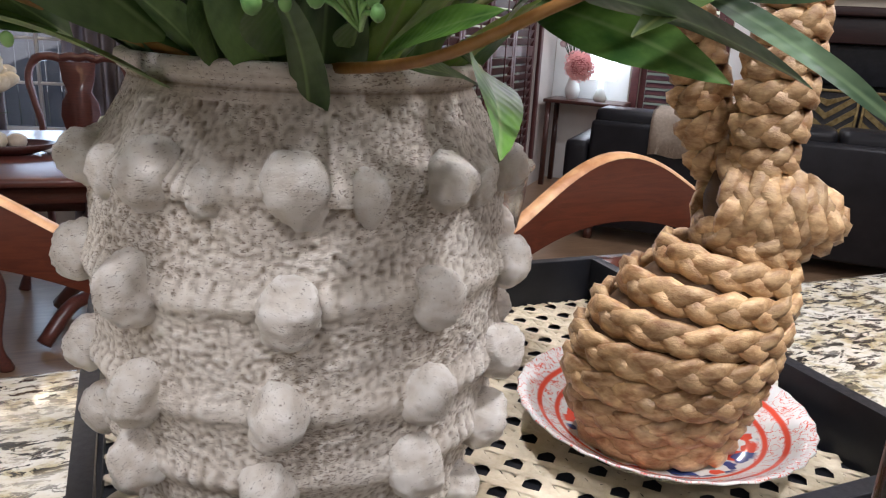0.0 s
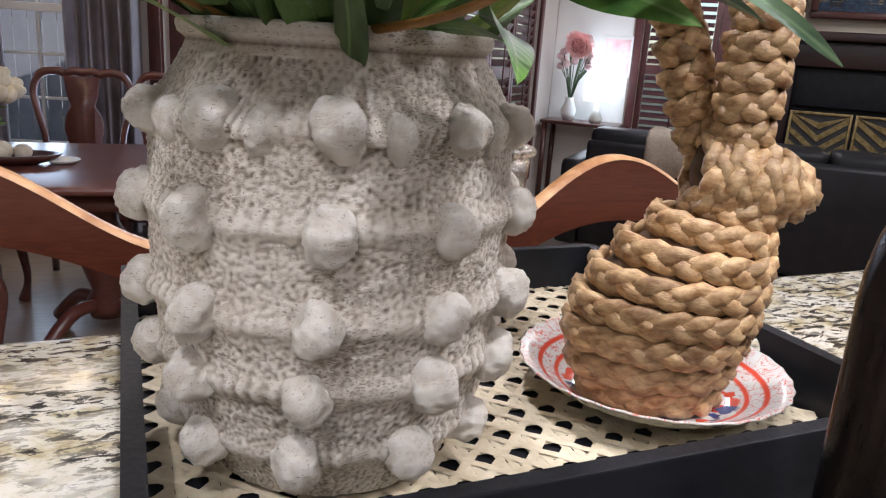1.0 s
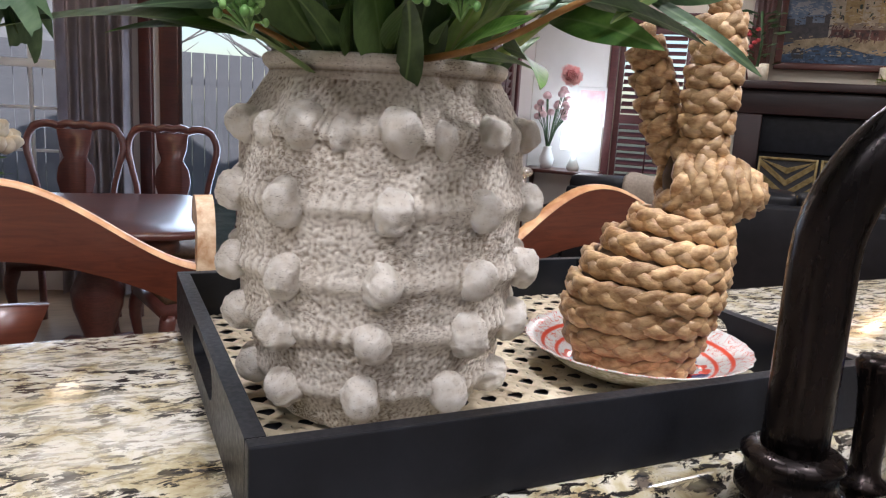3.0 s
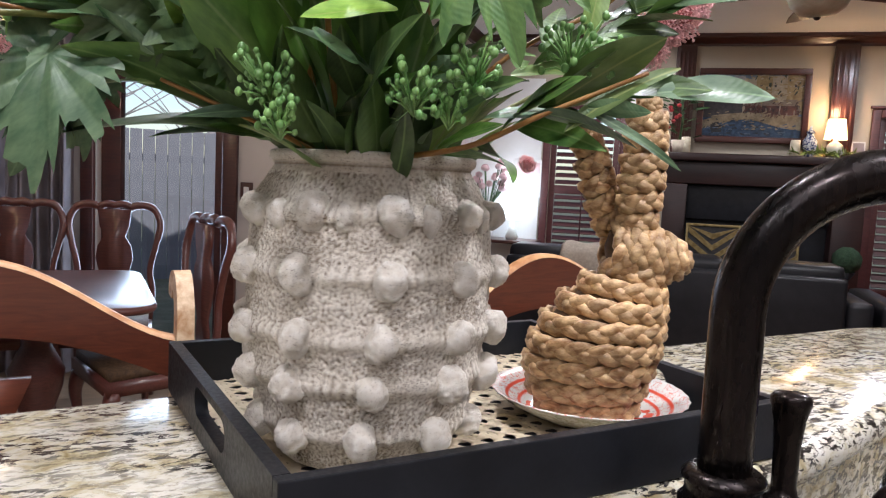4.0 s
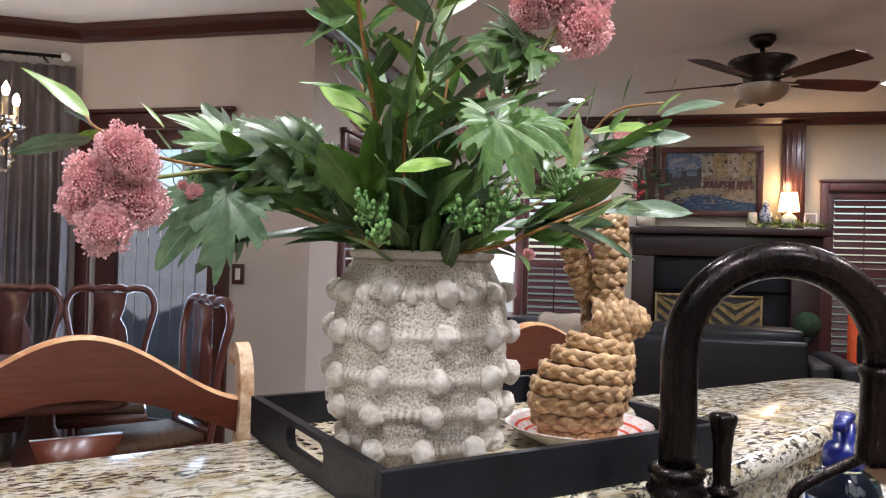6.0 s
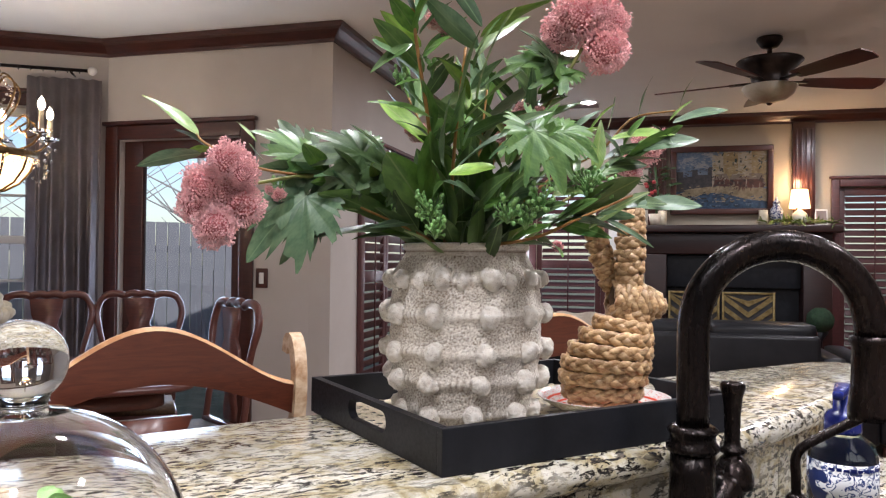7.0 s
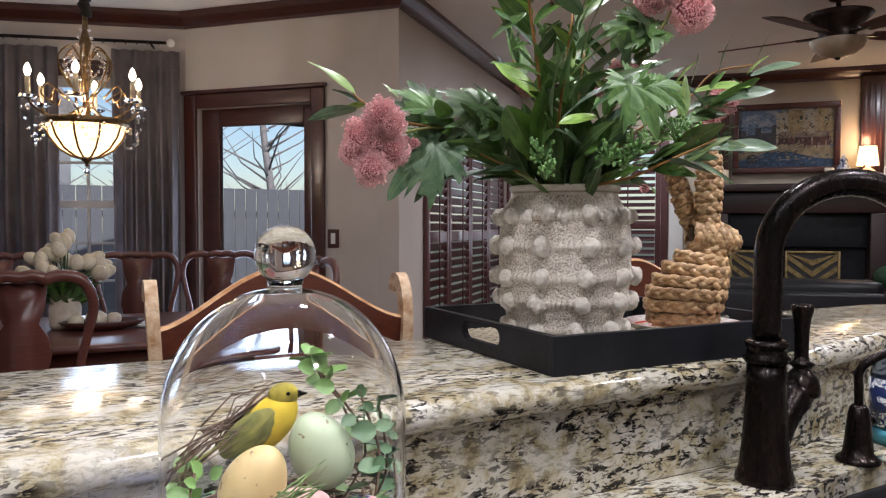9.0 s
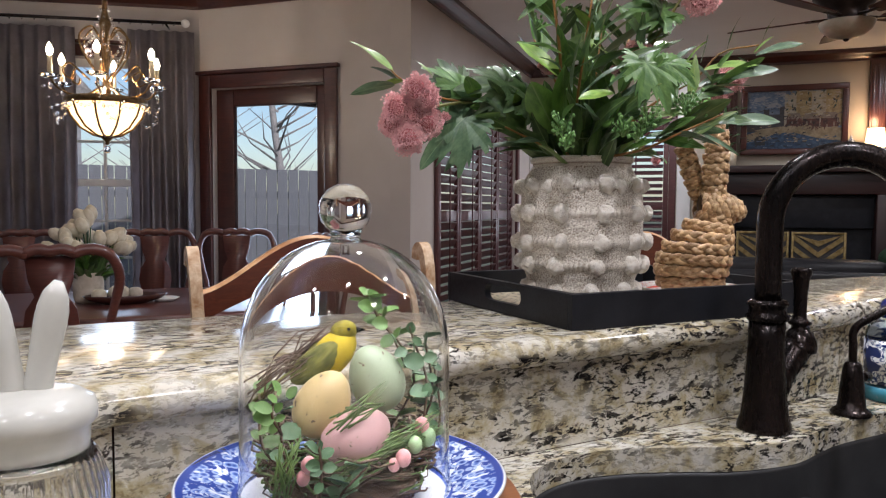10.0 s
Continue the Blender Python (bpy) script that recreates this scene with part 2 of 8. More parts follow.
def spline(points, n):
    """Catmull-Rom through points, n samples."""
    P = [Vector(p) for p in points]
    P = [P[0] * 2 - P[1]] + P + [P[-1] * 2 - P[-2]]
    out = []
    for i in range(n):
        f = i / (n - 1) * (len(P) - 3)
        k = min(int(f), len(P) - 4)
        t = f - k
        a, b, c, d = P[k:k + 4]
        out.append(0.5 * ((2 * b) + (c - a) * t + (2 * a - 5 * b + 4 * c - d) * t * t + (3 * b - a - 3 * c + d) * t ** 3))
    return out


def prism(outline, z0, z1, bm=None):
    """Upright prism over a plan outline [(x, y)]."""
    bm = bm or bmesh.new()
    lo = [bm.verts.new((x, y, z0)) for x, y in outline]
    hi = [bm.verts.new((x, y, z1)) for x, y in outline]
    bm.faces.new(lo[::-1])
    bm.faces.new(hi)
    for i in range(len(lo)):
        j = (i + 1) % len(lo)
        bm.faces.new((lo[i], lo[j], hi[j], hi[i]))
    bmesh.ops.recalc_face_normals(bm, faces=bm.faces)
    return bm


def panel(outline, t0, t1, bm=None):
    """Plate in the local xz plane with outline [(x, z)], from y=t0 to y=t1."""
    bm = bm or bmesh.new()
    a = [bm.verts.new((x, t0, z)) for x, z in outline]
    b = [bm.verts.new((x, t1, z)) for x, z in outline]
    bm.faces.new(a)
    bm.faces.new(b[::-1])
    for i in range(len(a)):
        j = (i + 1) % len(a)
        bm.faces.new((a[i], b[i], b[j], a[j]))
    bmesh.ops.recalc_face_normals(bm, faces=bm.faces)
    return bm


def smooth_by_angle(ob, deg=35):
    me = ob.data
    me.set_sharp_from_angle(angle=radians(deg))
    return ob
# ---- large structure ----
def wall_with_openings(name, m, length, height, thick, openings, material, label):
    """Wall along local x from 0, inner face at y=0, thickness towards +y; openings (x0, x1, z0, z1)."""
    bm = bmesh.new()
    xs = sorted({0.0, length, *[o[0] for o in openings], *[o[1] for o in openings]})
    for x0, x1 in zip(xs, xs[1:]):
        holes = sorted((o[2], o[3]) for o in openings if o[0] <= x0 + 1e-6 and o[1] >= x1 - 1e-6)
        z = 0.0
        for h0, h1 in holes:
            if h0 > z + 1e-4:
                box(bm, x0, x1, 0, thick, z, h0)
            z = h1
        if z < height - 1e-4:
            box(bm, x0, x1, 0, thick, z, height)
    bmesh.ops.remove_doubles(bm, verts=bm.verts, dist=1e-5)
    ob = part(name, bm, material, smooth=False, m=m)
    return tagged(ob, label, "wall", kind="structure")


def wall_frame(a, b):
    """Pose with local x from a to b on the floor, y out of the room."""
    a, b = Vector((a[0], a[1], 0)), Vector((b[0], b[1], 0))
    d = b - a
    return Matrix.Translation((a.x, a.y, 0)) @ Matrix.Rotation(math.atan2(d.y, d.x), 4, "Z"), math.hypot(d.x, d.y)


VB, VF, UC, UAB = 3.373, 6.75, -1.60, -3.19
cAB, cBC, cCF = hw(UAB, VB), hw(UC, VB), hw(UC, VF)
aDir = Vector((-0.964, 0.266, 0))
cA = cAB + aDir * 3.4
cR = hw(5.2, VF)
PLAN = [(p[0], p[1]) for p in (cA, cAB, cBC, cCF, cR, (5.0, -3.2), (-3.6, -3.2))]
PLAN = [(1.5 + (x - 1.5) * 1.012, 1.8 + (y - 1.8) * 1.012) for x, y in PLAN]
floor = tagged(part("floor", prism(PLAN, -0.1, 0.0), M["floor"], smooth=False), "dark brown wooden floor", "floor", kind="structure")
ceiling = tagged(part("ceiling", prism(PLAN, CEIL, CEIL + 0.1), M["ceiling"], smooth=False), "plain greige painted flat ceiling", "ceiling", kind="structure")

# wall_window: curtained window wall; local x from the far left end to the corner
WA, LA = wall_frame(cA, cAB)
wall_with_openings("wall_window", WA, LA, CEIL, 0.14, [(1.50, 3.02, 0.55, 2.25)], M["wall"], "greige wall with curtained window")
WB, LB = wall_frame(cAB, cBC)
wall_with_openings("wall_door", WB, LB - 0.14, CEIL, 0.14, [(0.10, 0.99, 0.0, 2.05)], M["wall"], "greige wall with glazed patio door")
WC, LC = wall_frame(cBC, cCF)
wall_with_openings("wall_shutters", WC, LC, CEIL, 0.14, [(0.50, 2.75, 0.25, 2.02)], M["wall"], "greige wall with shuttered windows")
WF, LF = wall_frame(cCF, cR)
wall_with_openings("wall_fireplace", WF, LF, CEIL, 0.14, [(0.78, 1.42, 0.35, 2.10), (3.56, 4.75, 0.45, 2.0)], M["cream_wall"], "cream painted fireplace wall")
W1, L1 = wall_frame(cR, (5.0, -3.2))
wall_with_openings("wall_east", W1, L1, CEIL, 0.14, [], M["cream_wall"], "plain cream wall")
W2, L2 = wall_frame((5.0, -3.2), (-3.6, -3.2))
wall_with_openings("wall_kitchen", W2, L2, CEIL, 0.14, [], M["wall"], "plain greige kitchen wall")
W3, L3 = wall_frame((-3.6, -3.2), cA)
wall_with_openings("wall_west", W3, L3, CEIL, 0.14, [], M["wall"], "plain greige wall")


def crown(name, m, length, extra0=0.0, extra1=0.0):
    """Stained crown moulding under the ceiling; local y<0 is the room."""
    prof = [(0, 0), (-0.012, 0.0), (-0.016, 0.02), (-0.03, 0.035), (-0.062, 0.062), (-0.085, 0.072), (-0.09, 0.10), (0, 0.10)]
    bm = bmesh.new()
    a = [bm.verts.new((-extra0 * (-y / 0.09), y, CEIL - 0.102 + z)) for y, z in prof]
    b = [bm.verts.new((length + extra1 * (-y / 0.09), y, CEIL - 0.102 + z)) for y, z in prof]
    n = len(prof)
    for i in range(n):
        j = (i + 1) % n
        bm.faces.new((a[i], b[i], b[j], a[j]))
    bm.faces.new(a[::-1])
    bm.faces.new(b)
    bmesh.ops.recalc_face_normals(bm, faces=bm.faces)
    ob = part(name, bm, M["trim"], smooth=False, m=m @ pose(0, -0.003, 0))
    return tagged(ob, "dark mahogany crown moulding below the ceiling", "moulding", kind="structure")


crown("trim_crown_1", WA, LA, 0, -0.024)
crown("trim_crown_2", WB, LB, -0.024, 0.09)
crown("trim_crown_3", WC, LC, 0.09, -0.09)
crown("trim_crown_4", WF, LF, -0.09, 0)


def casing(parent, x0, x1, z0, z1, w=0.09, d=0.03, material=None, sill=False):
    material = material or M["trim"]
    part("casing", boxm(x0 - w, x0, -d, -0.002, z0, z1 + w, bevel=0.006), material, parent)
    part("casing", boxm(x1, x1 + w, -d, -0.002, z0, z1 + w, bevel=0.006), material, parent)
    part("casing", boxm(x0 + 0.002, x1 - 0.002, -d, -0.002, z1, z1 + w, bevel=0.006), material, parent)
    part("head_cap", boxm(x0 - w - 0.015, x1 + w + 0.015, -d - 0.018, -0.002, z1 + w + 0.002, z1 + w + 0.027, bevel=0.006), material, parent)
    if sill:
        part("sill", boxm(x0 - w, x1 + w, -0.06, -0.002, z0 - 0.035, z0 - 0.002, bevel=0.006), material, parent)


# patio door: wide wooden stiles, one large pane
door = thing("door_1", "mahogany patio door with one large clear pane", "door", WB, kind="structure")
casing(door, 0.10, 0.99, 0.0, 2.05, w=0.092)
for _n, _a in (("stile", (0.105, 0.245, 0.04, 0.085, 0.002, 2.048)), ("stile", (0.90, 0.985, 0.04, 0.085, 0.002, 2.048)),
               ("top_rail", (0.247, 0.898, 0.04, 0.085, 1.93, 2.048)), ("bottom_rail", (0.247, 0.898, 0.04, 0.085, 0.01, 0.25))):
    part(_n, boxm(*_a, bevel=0.005), M["trim"], door)
part("pane", boxm(0.243, 0.902, 0.060, 0.064, 0.246, 1.934), M["glass"], door, "clear glass pane", smooth=False).visible_shadow = False
part("door_handle", tube([(0.93, 0.04, 1.0), (0.93, -0.02, 1.0), (0.86, -0.025, 1.0)], 0.009), M["bronze"], door, "bronze lever handle")
_sw = thing("light_switch", "dark framed wall switch with white rocker", "light switch", WB @ pose(1.14, -0.004, 1.17))
part("plate", boxm(-0.04, 0.04, -0.008, 0, -0.06, 0.06, bevel=0.004), M["trim"], _sw, "dark wood switch plate")
part("rocker", boxm(-0.016, 0.016, -0.013, -0.008, -0.034, 0.034, bevel=0.003), M["white"], _sw, "white rocker")

# dining window: white sashes with glazing bars
win = thing("window_1", "white sash window with glazing bars", "window", WA, kind="structure")
casing(win, 1.50, 3.02, 0.55, 2.25, w=0.08, sill=True)
for _x0, _x1 in ((1.505, 2.255), (2.265, 3.015)):
    for _n, _a in (("window_frame", (_x0, _x0 + 0.045, 0.555, 2.245)), ("window_frame", (_x1 - 0.045, _x1, 0.555, 2.245)),
                   ("window_frame", (_x0 + 0.045, _x1 - 0.045, 0.555, 0.61)), ("window_frame", (_x0 + 0.045, _x1 - 0.045, 2.19, 2.245)),
                   ("window_frame", (_x0 + 0.045, _x1 - 0.045, 1.37, 1.42))):
        part(_n, boxm(_a[0], _a[1], 0.05, 0.09, _a[2], _a[3], bevel=0.004), M["white"], win)
    _xm = (_x0 + _x1) / 2
    for _dx in (-0.11, 0.11):
        part("glazing_bar", boxm(_xm + _dx - 0.009, _xm + _dx + 0.009, 0.058, 0.082, 0.61, 2.19), M["white"], win)
    for _z in (0.87, 1.13, 1.68, 1.94):
        part("glazing_bar", boxm(_x0 + 0.045, _x1 - 0.045, 0.060, 0.080, _z - 0.009, _z + 0.009), M["white"], win)
    part("pane", boxm(_x0 + 0.04, _x1 - 0.04, 0.068, 0.071, 0.6, 2.2), M["glass"], win, smooth=False).visible_shadow = False

M["shutter"] = wood("shutter_wood", (0.045, 0.013, 0.014), (0.115, 0.034, 0.032), 0.5, 0.3)


def shutter_window(name, wallm, x0, x1, z0, z1, panels, label, tilt, pitch=0.062):
    """Plantation shutters: framed panels of tilted louvres with a mid rail."""
    t = thing(name, label, "window", wallm, kind="structure")
    casing(t, x0, x1, z0, z1, w=0.07, material=M["shutter"])
    pw = (x1 - x0) / panels
    louvre = bmesh.new()
    box(louvre, -(pw / 2 - 0.058), pw / 2 - 0.058, -0.030, 0.030, -0.0045, 0.0045, bevel=0.003)
    lm = bpy.data.meshes.new("louvre")
    louvre.to_mesh(lm)
    louvre.free()
    lm.materials.append(M["shutter"])
    for k in range(panels):
        a, b = x0 + k * pw + 0.004, x0 + (k + 1) * pw - 0.004
        mid = z0 + (z1 - z0) * 0.52
        for q in ((a, a + 0.05, z0 + .004, z1 - .004), (b - 0.05, b, z0 + .004, z1 - .004)):
            part("stile", boxm(q[0], q[1], 0.02, 0.05, q[2], q[3], bevel=0.004), M["shutter"], t)
        for q in ((z0 + .004, z0 + 0.09), (mid - 0.04, mid + 0.04), (z1 - 0.08, z1 - .004)):
            part("rail", boxm(a + 0.05, b - 0.05, 0.022, 0.048, q[0], q[1], bevel=0.003), M["shutter"], t)
        for lo, hi in ((z0 + 0.09, mid - 0.04), (mid + 0.04, z1 - 0.08)):
            n = int((hi - lo) / pitch)
            for i in range(n):
                link("louvre", lm, t, m=pose((a + b) / 2, 0.035, lo + (i + 0.5) * (hi - lo) / n, tilt + 3 * math.sin(i * 2.1 + k)))
        part("tilt_rod", boxm((a + b) / 2 - 0.006, (a + b) / 2 + 0.006, -0.004, 0.004, z0 + 0.12, z1 - 0.12), M["shutter"], t)
    return t


shutter_window("window_2", WC, 0.50, 2.75, 0.25, 2.02, 4, "tall window with dark plum plantation shutters nearly closed", -62)
shutter_window("window_3", WF, 0.78, 1.42, 0.35, 2.10, 1, "narrow window with dark plum shutters tilted open", 36)
shutter_window("window_4", WF, 3.56, 4.75, 0.45, 2.0, 2, "window with dark plum shutters letting daylight through", 54)


# ---- curtains ----
def curtain(x0, x1, folds, seed):
    rnd = random.Random(seed)
    n, rows = folds * 12, 14
    bm = bmesh.new()
    ph = [rnd.uniform(-0.5, 0.5) for _ in range(8)]
    grid = []
    for j in range(rows + 1):
        f = j / rows
        z = 2.42 - f * 2.40
        row = []
        for i in range(n + 1):
            s = i / n
            amp = 0.018 + 0.026 * min(1, f * 2.5)
            y = -0.12 - amp * math.sin(2 * math.pi * folds * s + ph[0] * f + 0.6 * math.sin(5 * s + ph[1]))
            x = x0 + (x1 - x0) * s + 0.012 * math.sin(9 * s + 3 * f + ph[2]) * f
            row.append(bm.verts.new((x, y, z)))
        grid.append(row)
    for a, b in zip(grid, grid[1:]):
        for i in range(n):
            bm.faces.new((a[i], a[i + 1], b[i + 1], b[i]))
    bmesh.ops.solidify(bm, geom=bm.faces[:], thickness=0.003)
    return tagged(part("curtain", bm, M["curtain"], m=WA), "grey pleated full-length curtain hanging from rod", "curtain", "dining curtains")


curtain(2.95, 3.38, 6, 1)
curtain(1.98, 2.62, 8, 2)
curtain(0.55, 1.45, 9, 3)
_rod = thing("curtain_rod", "thin black curtain rod with clear finial", "curtain rod", WA)
part("rod", tube([(0.4, -0.12, 2.475), (3.30, -0.12, 2.475)], 0.011, 12), M["bronze"], _rod)
_bm = bmesh.new()
bmesh.ops.create_icosphere(_bm, subdivisions=3, radius=0.028)
part("finial", _bm, M["white"], _rod, "pale round finial", m=pose(3.325, -0.12, 2.475))
for _x in (0.6, 2.0, 3.2):
    part("bracket", tube([(_x, -0.003, 2.46), (_x, -0.115, 2.462)], 0.007), M["bronze"], _rod)
for _x in [0.58 + 0.1 * i for i in range(9)] + [2.0 + 0.075 * i for i in range(7)] + [2.9 + 0.07 * i for i in range(6)]:
    part("ring", lathe([(0.014, -0.002), (0.018, 0), (0.014, 0.002), (0.0125, 0)], 14, closed=True), M["bronze"], _rod, m=pose(_x, -0.12, 2.47, 0, 90, 0))
# ---- island: raised bar, backsplash, sink counter ----
BAR_Z, DECK_Z = 1.072, 0.917
FRONT = [(-2.4, -0.40), (-1.4, -0.235), (-0.9, -0.150), (-0.557, -0.088), (-0.30, -0.055), (-0.147, -0.040), (0.08, -0.026), (0.30, -0.018), (0.46, -0.008), (0.74, 0.055), (0.98, 0.13), (1.16, 0.215)]
FRONT_PTS = [(p.x, p.y) for p in spline([(x, y, 0) for x, y in FRONT], 80)]


def front_y(x):
    for (x0, y0), (x1, y1) in zip(FRONT_PTS, FRONT_PTS[1:]):
        if x0 <= x <= x1:
            return y0 + (y1 - y0) * (x - x0) / (x1 - x0)
    return FRONT_PTS[0][1] if x < FRONT_PTS[0][0] else FRONT_PTS[-1][1]


_back = spline([(1.16, 0.215, 0), (1.255, 0.27, 0), (1.27, 0.335, 0), (1.20, 0.385, 0), (1.0, 0.388, 0), (0.7, 0.386, 0), (0.0, 0.372, 0), (-0.4, 0.357, 0), (-0.9, 0.350, 0), (-2.4, 0.33, 0)], 60)
BAR_OUT = FRONT_PTS + [(p.x, p.y) for p in _back[1:]]


def slab_rounded(outline, z0, z1, steps=7, r=None, crown_r=None):
    """Slab with a full bullnose: rings of the outline inset along a half circle."""
    n = len(outline)
    nor = []
    for i in range(n):
        a, b = Vector(outline[i - 1]), Vector(outline[(i + 1) % n])
        t = (b - a).normalized()
        nor.append(Vector((-t.y, t.x)))
    bm = bmesh.new()
    rings = []
    h = (z1 - z0) / 2
    for k in range(steps + 1):
        th = -math.pi / 2 + math.pi * k / steps
        inset = h * (1 - math.cos(th))
        z = (z0 + z1) / 2 + h * math.sin(th)
        rings.append([bm.verts.new((outline[i][0] + nor[i].x * inset, outline[i][1] + nor[i].y * inset, z)) for i in range(n)])
    for a, b in zip(rings, rings[1:]):
        for i in range(n):
            j = (i + 1) % n
            bm.faces.new((a[i], a[j], b[j], b[i]))
    bm.faces.new(rings[0][::-1])
    bm.faces.new(rings[-1])
    return bm


bar = thing("kitchen_island", "kitchen island with raised granite bar and sink counter", "kitchen island")
smooth_by_angle(part("bar_top", slab_rounded(BAR_OUT, BAR_Z - 0.038, BAR_Z), M["granite"], bar, "polished cream granite bar top with black veins and rounded edge"), 60)


def strip_wall(x0, x1, off0, off1, z0, z1, n=24):
    a = [(x0 + (x1 - x0) * i / n, front_y(x0 + (x1 - x0) * i / n) + off0) for i in range(n + 1)]
    b = [(x, front_y(x) + off1) for x, _ in reversed(a)]
    return prism(a + b, z0, z1)


for _a, _b in ((-2.38, -0.572), (-0.570, 0.62), (0.622, 1.12)):
    smooth_by_angle(part("backsplash", strip_wall(_a, _b, 0.026, 0.048, DECK_Z + 0.001, BAR_Z - 0.039), M["granite"], bar, "upright granite splash panel"))
part("knee_wall", strip_wall(-2.38, 1.12, 0.050, 0.15, 0.0, BAR_Z - 0.040), M["trim"], bar, "dark panelled knee wall")

# sink opening: double bowl, with a tongue of granite behind the tap
HOLE = spline([(-0.16, -0.16, 0), (-0.11, -0.075, 0), (-0.035, -0.040, 0), (0.047, -0.046, 0), (0.13, -0.075, 0), (0.20, -0.105, 0), (0.293, -0.119, 0), (0.37, -0.102, 0), (0.43, -0.089, 0), (0.55, -0.082, 0),
               (0.70, -0.075, 0), (0.80, -0.11, 0), (0.83, -0.22, 0), (0.82, -0.42, 0), (0.74, -0.50, 0), (0.4, -0.51, 0), (0.0, -0.51, 0), (-0.12, -0.48, 0), (-0.17, -0.38, 0), (-0.175, -0.25, 0), (-0.16, -0.16, 0)], 120)[:-1]


def counter_with_hole(outer, hole, z0, z1):
    bm = bmesh.new()
    loops = []
    for pts in (outer, hole):
        for z in (z1, z0):
            vs = [bm.verts.new((p[0], p[1], z)) for p in pts]
            loops.append(vs)
    top = []
    for vs in (loops[0], loops[2]):
        top += [bm.edges.new((vs[i], vs[(i + 1) % len(vs)])) for i in range(len(vs))]
    bmesh.ops.triangle_fill(bm, edges=top, use_beauty=True)
    bot = []
    for vs in (loops[1], loops[3]):
        bot += [bm.edges.new((vs[i], vs[(i + 1) % len(vs)])) for i in range(len(vs))]
    bmesh.ops.triangle_fill(bm, edges=bot, use_beauty=True)
    for a, b in ((loops[0], loops[1]), (loops[2], loops[3])):
        for i in range(len(a)):
            j = (i + 1) % len(a)
            bm.faces.new((a[i], a[j], b[j], b[i]))
    bmesh.ops.recalc_face_normals(bm, faces=bm.faces)
    return bm


_outer = [(x, front_y(x) + 0.026) for x in [-2.38 + 3.48 * i / 40 for i in range(41)]] + [(1.10, -0.62), (-2.38, -0.72)]
smooth_by_angle(part("sink_counter", counter_with_hole(_outer, HOLE, DECK_Z - 0.034, DECK_Z), M["granite"], bar, "polished granite sink counter"), 40)
part("cabinet_base", boxm(-2.36, 1.08, -0.58, -0.53, 0.1, DECK_Z - 0.036, bevel=0.004), M["trim"], bar, "dark cabinet fronts")


def sink_bowl():
    bm = bmesh.new()
    c = Vector((0.33, -0.29, 0))
    rings = []
    for k, (grow, z) in enumerate([(1.03, 0), (1.0, 0.0), (1.0, -0.006), (0.985, -0.012), (0.96, -0.15), (0.90, -0.19), (0.5, -0.195)]):
        rings.append([bm.verts.new((c.x + (p.x - c.x) * grow, c.y + (p.y - c.y) * grow, DECK_Z - 0.0355 + z)) for p in HOLE])
    n = len(HOLE)
    for a, b in zip(rings, rings[1:]):
        for i in range(n):
            j = (i + 1) % n
            bm.faces.new((a[i], a[j], b[j], b[i]))
    bm.faces.new(rings[-1])
    return bm


sink = thing("kitchen_sink", "black composite double-bowl undermount sink", "sink")
part("bowl", sink_bowl(), M["sink"], sink)
part("divider", boxm(0.285, 0.315, -0.47, -0.128, DECK_Z - 0.222, DECK_Z - 0.075, bevel=0.012), M["sink"], sink)
for _x in (0.06, 0.56):
    part("drain", lathe([(0.0, 0), (0.042, 0), (0.045, 0.003), (0.03, 0.004), (0.028, 0.001), (0.0, 0.001)], 24), M["bronze"], sink, "bronze drain", m=pose(_x, -0.29, DECK_Z - 0.229))

# ---- tray with woven cane base ----
TX, TY, TH, TW = 0.455, 0.380, 0.050, 0.011
tray = thing("serving_tray", "black wooden serving tray with cane-webbing base", "tray", pose(0, 0, BAR_Z + 0.0005))


def tray_side(length, handle):
    """Side board in the local xz plane, with a stadium-shaped grip hole when handle is set."""
    bm = bmesh.new()
    out = [(0, 0), (length, 0), (length, TH), (0, TH)]
    if not handle:
        box(bm, 0, length, 0, TW, 0, TH, bevel=0.0012)
        return bm
    cx, cz, hl, r = length * 0.492, TH * 0.60, 0.0430, 0.0130
    hole = [(cx + hl + r * math.cos(a), cz + r * math.sin(a)) for a in [radians(-90 + 180 * i / 10) for i in range(11)]]
    hole += [(cx - hl + r * math.cos(a), cz + r * math.sin(a)) for a in [radians(90 + 180 * i / 10) for i in range(11)]]
    loops = {}
    for y in (0, TW):
        for key, pts in (("o", out), ("h", hole)):
            loops[key, y] = [bm.verts.new((x, y, z)) for x, z in pts]
        es = []
        for key in "oh":
            vs = loops[key, y]
            es += [bm.edges.new((vs[i], vs[(i + 1) % len(vs)])) for i in range(len(vs))]
        bmesh.ops.triangle_fill(bm, edges=es, use_beauty=True)
    for key in "oh":
        a, b = loops[key, 0], loops[key, TW]
        for i in range(len(a)):
            j = (i + 1) % len(a)
            bm.faces.new((a[i], a[j], b[j], b[i]))
    bmesh.ops.recalc_face_normals(bm, faces=bm.faces)
    return bm


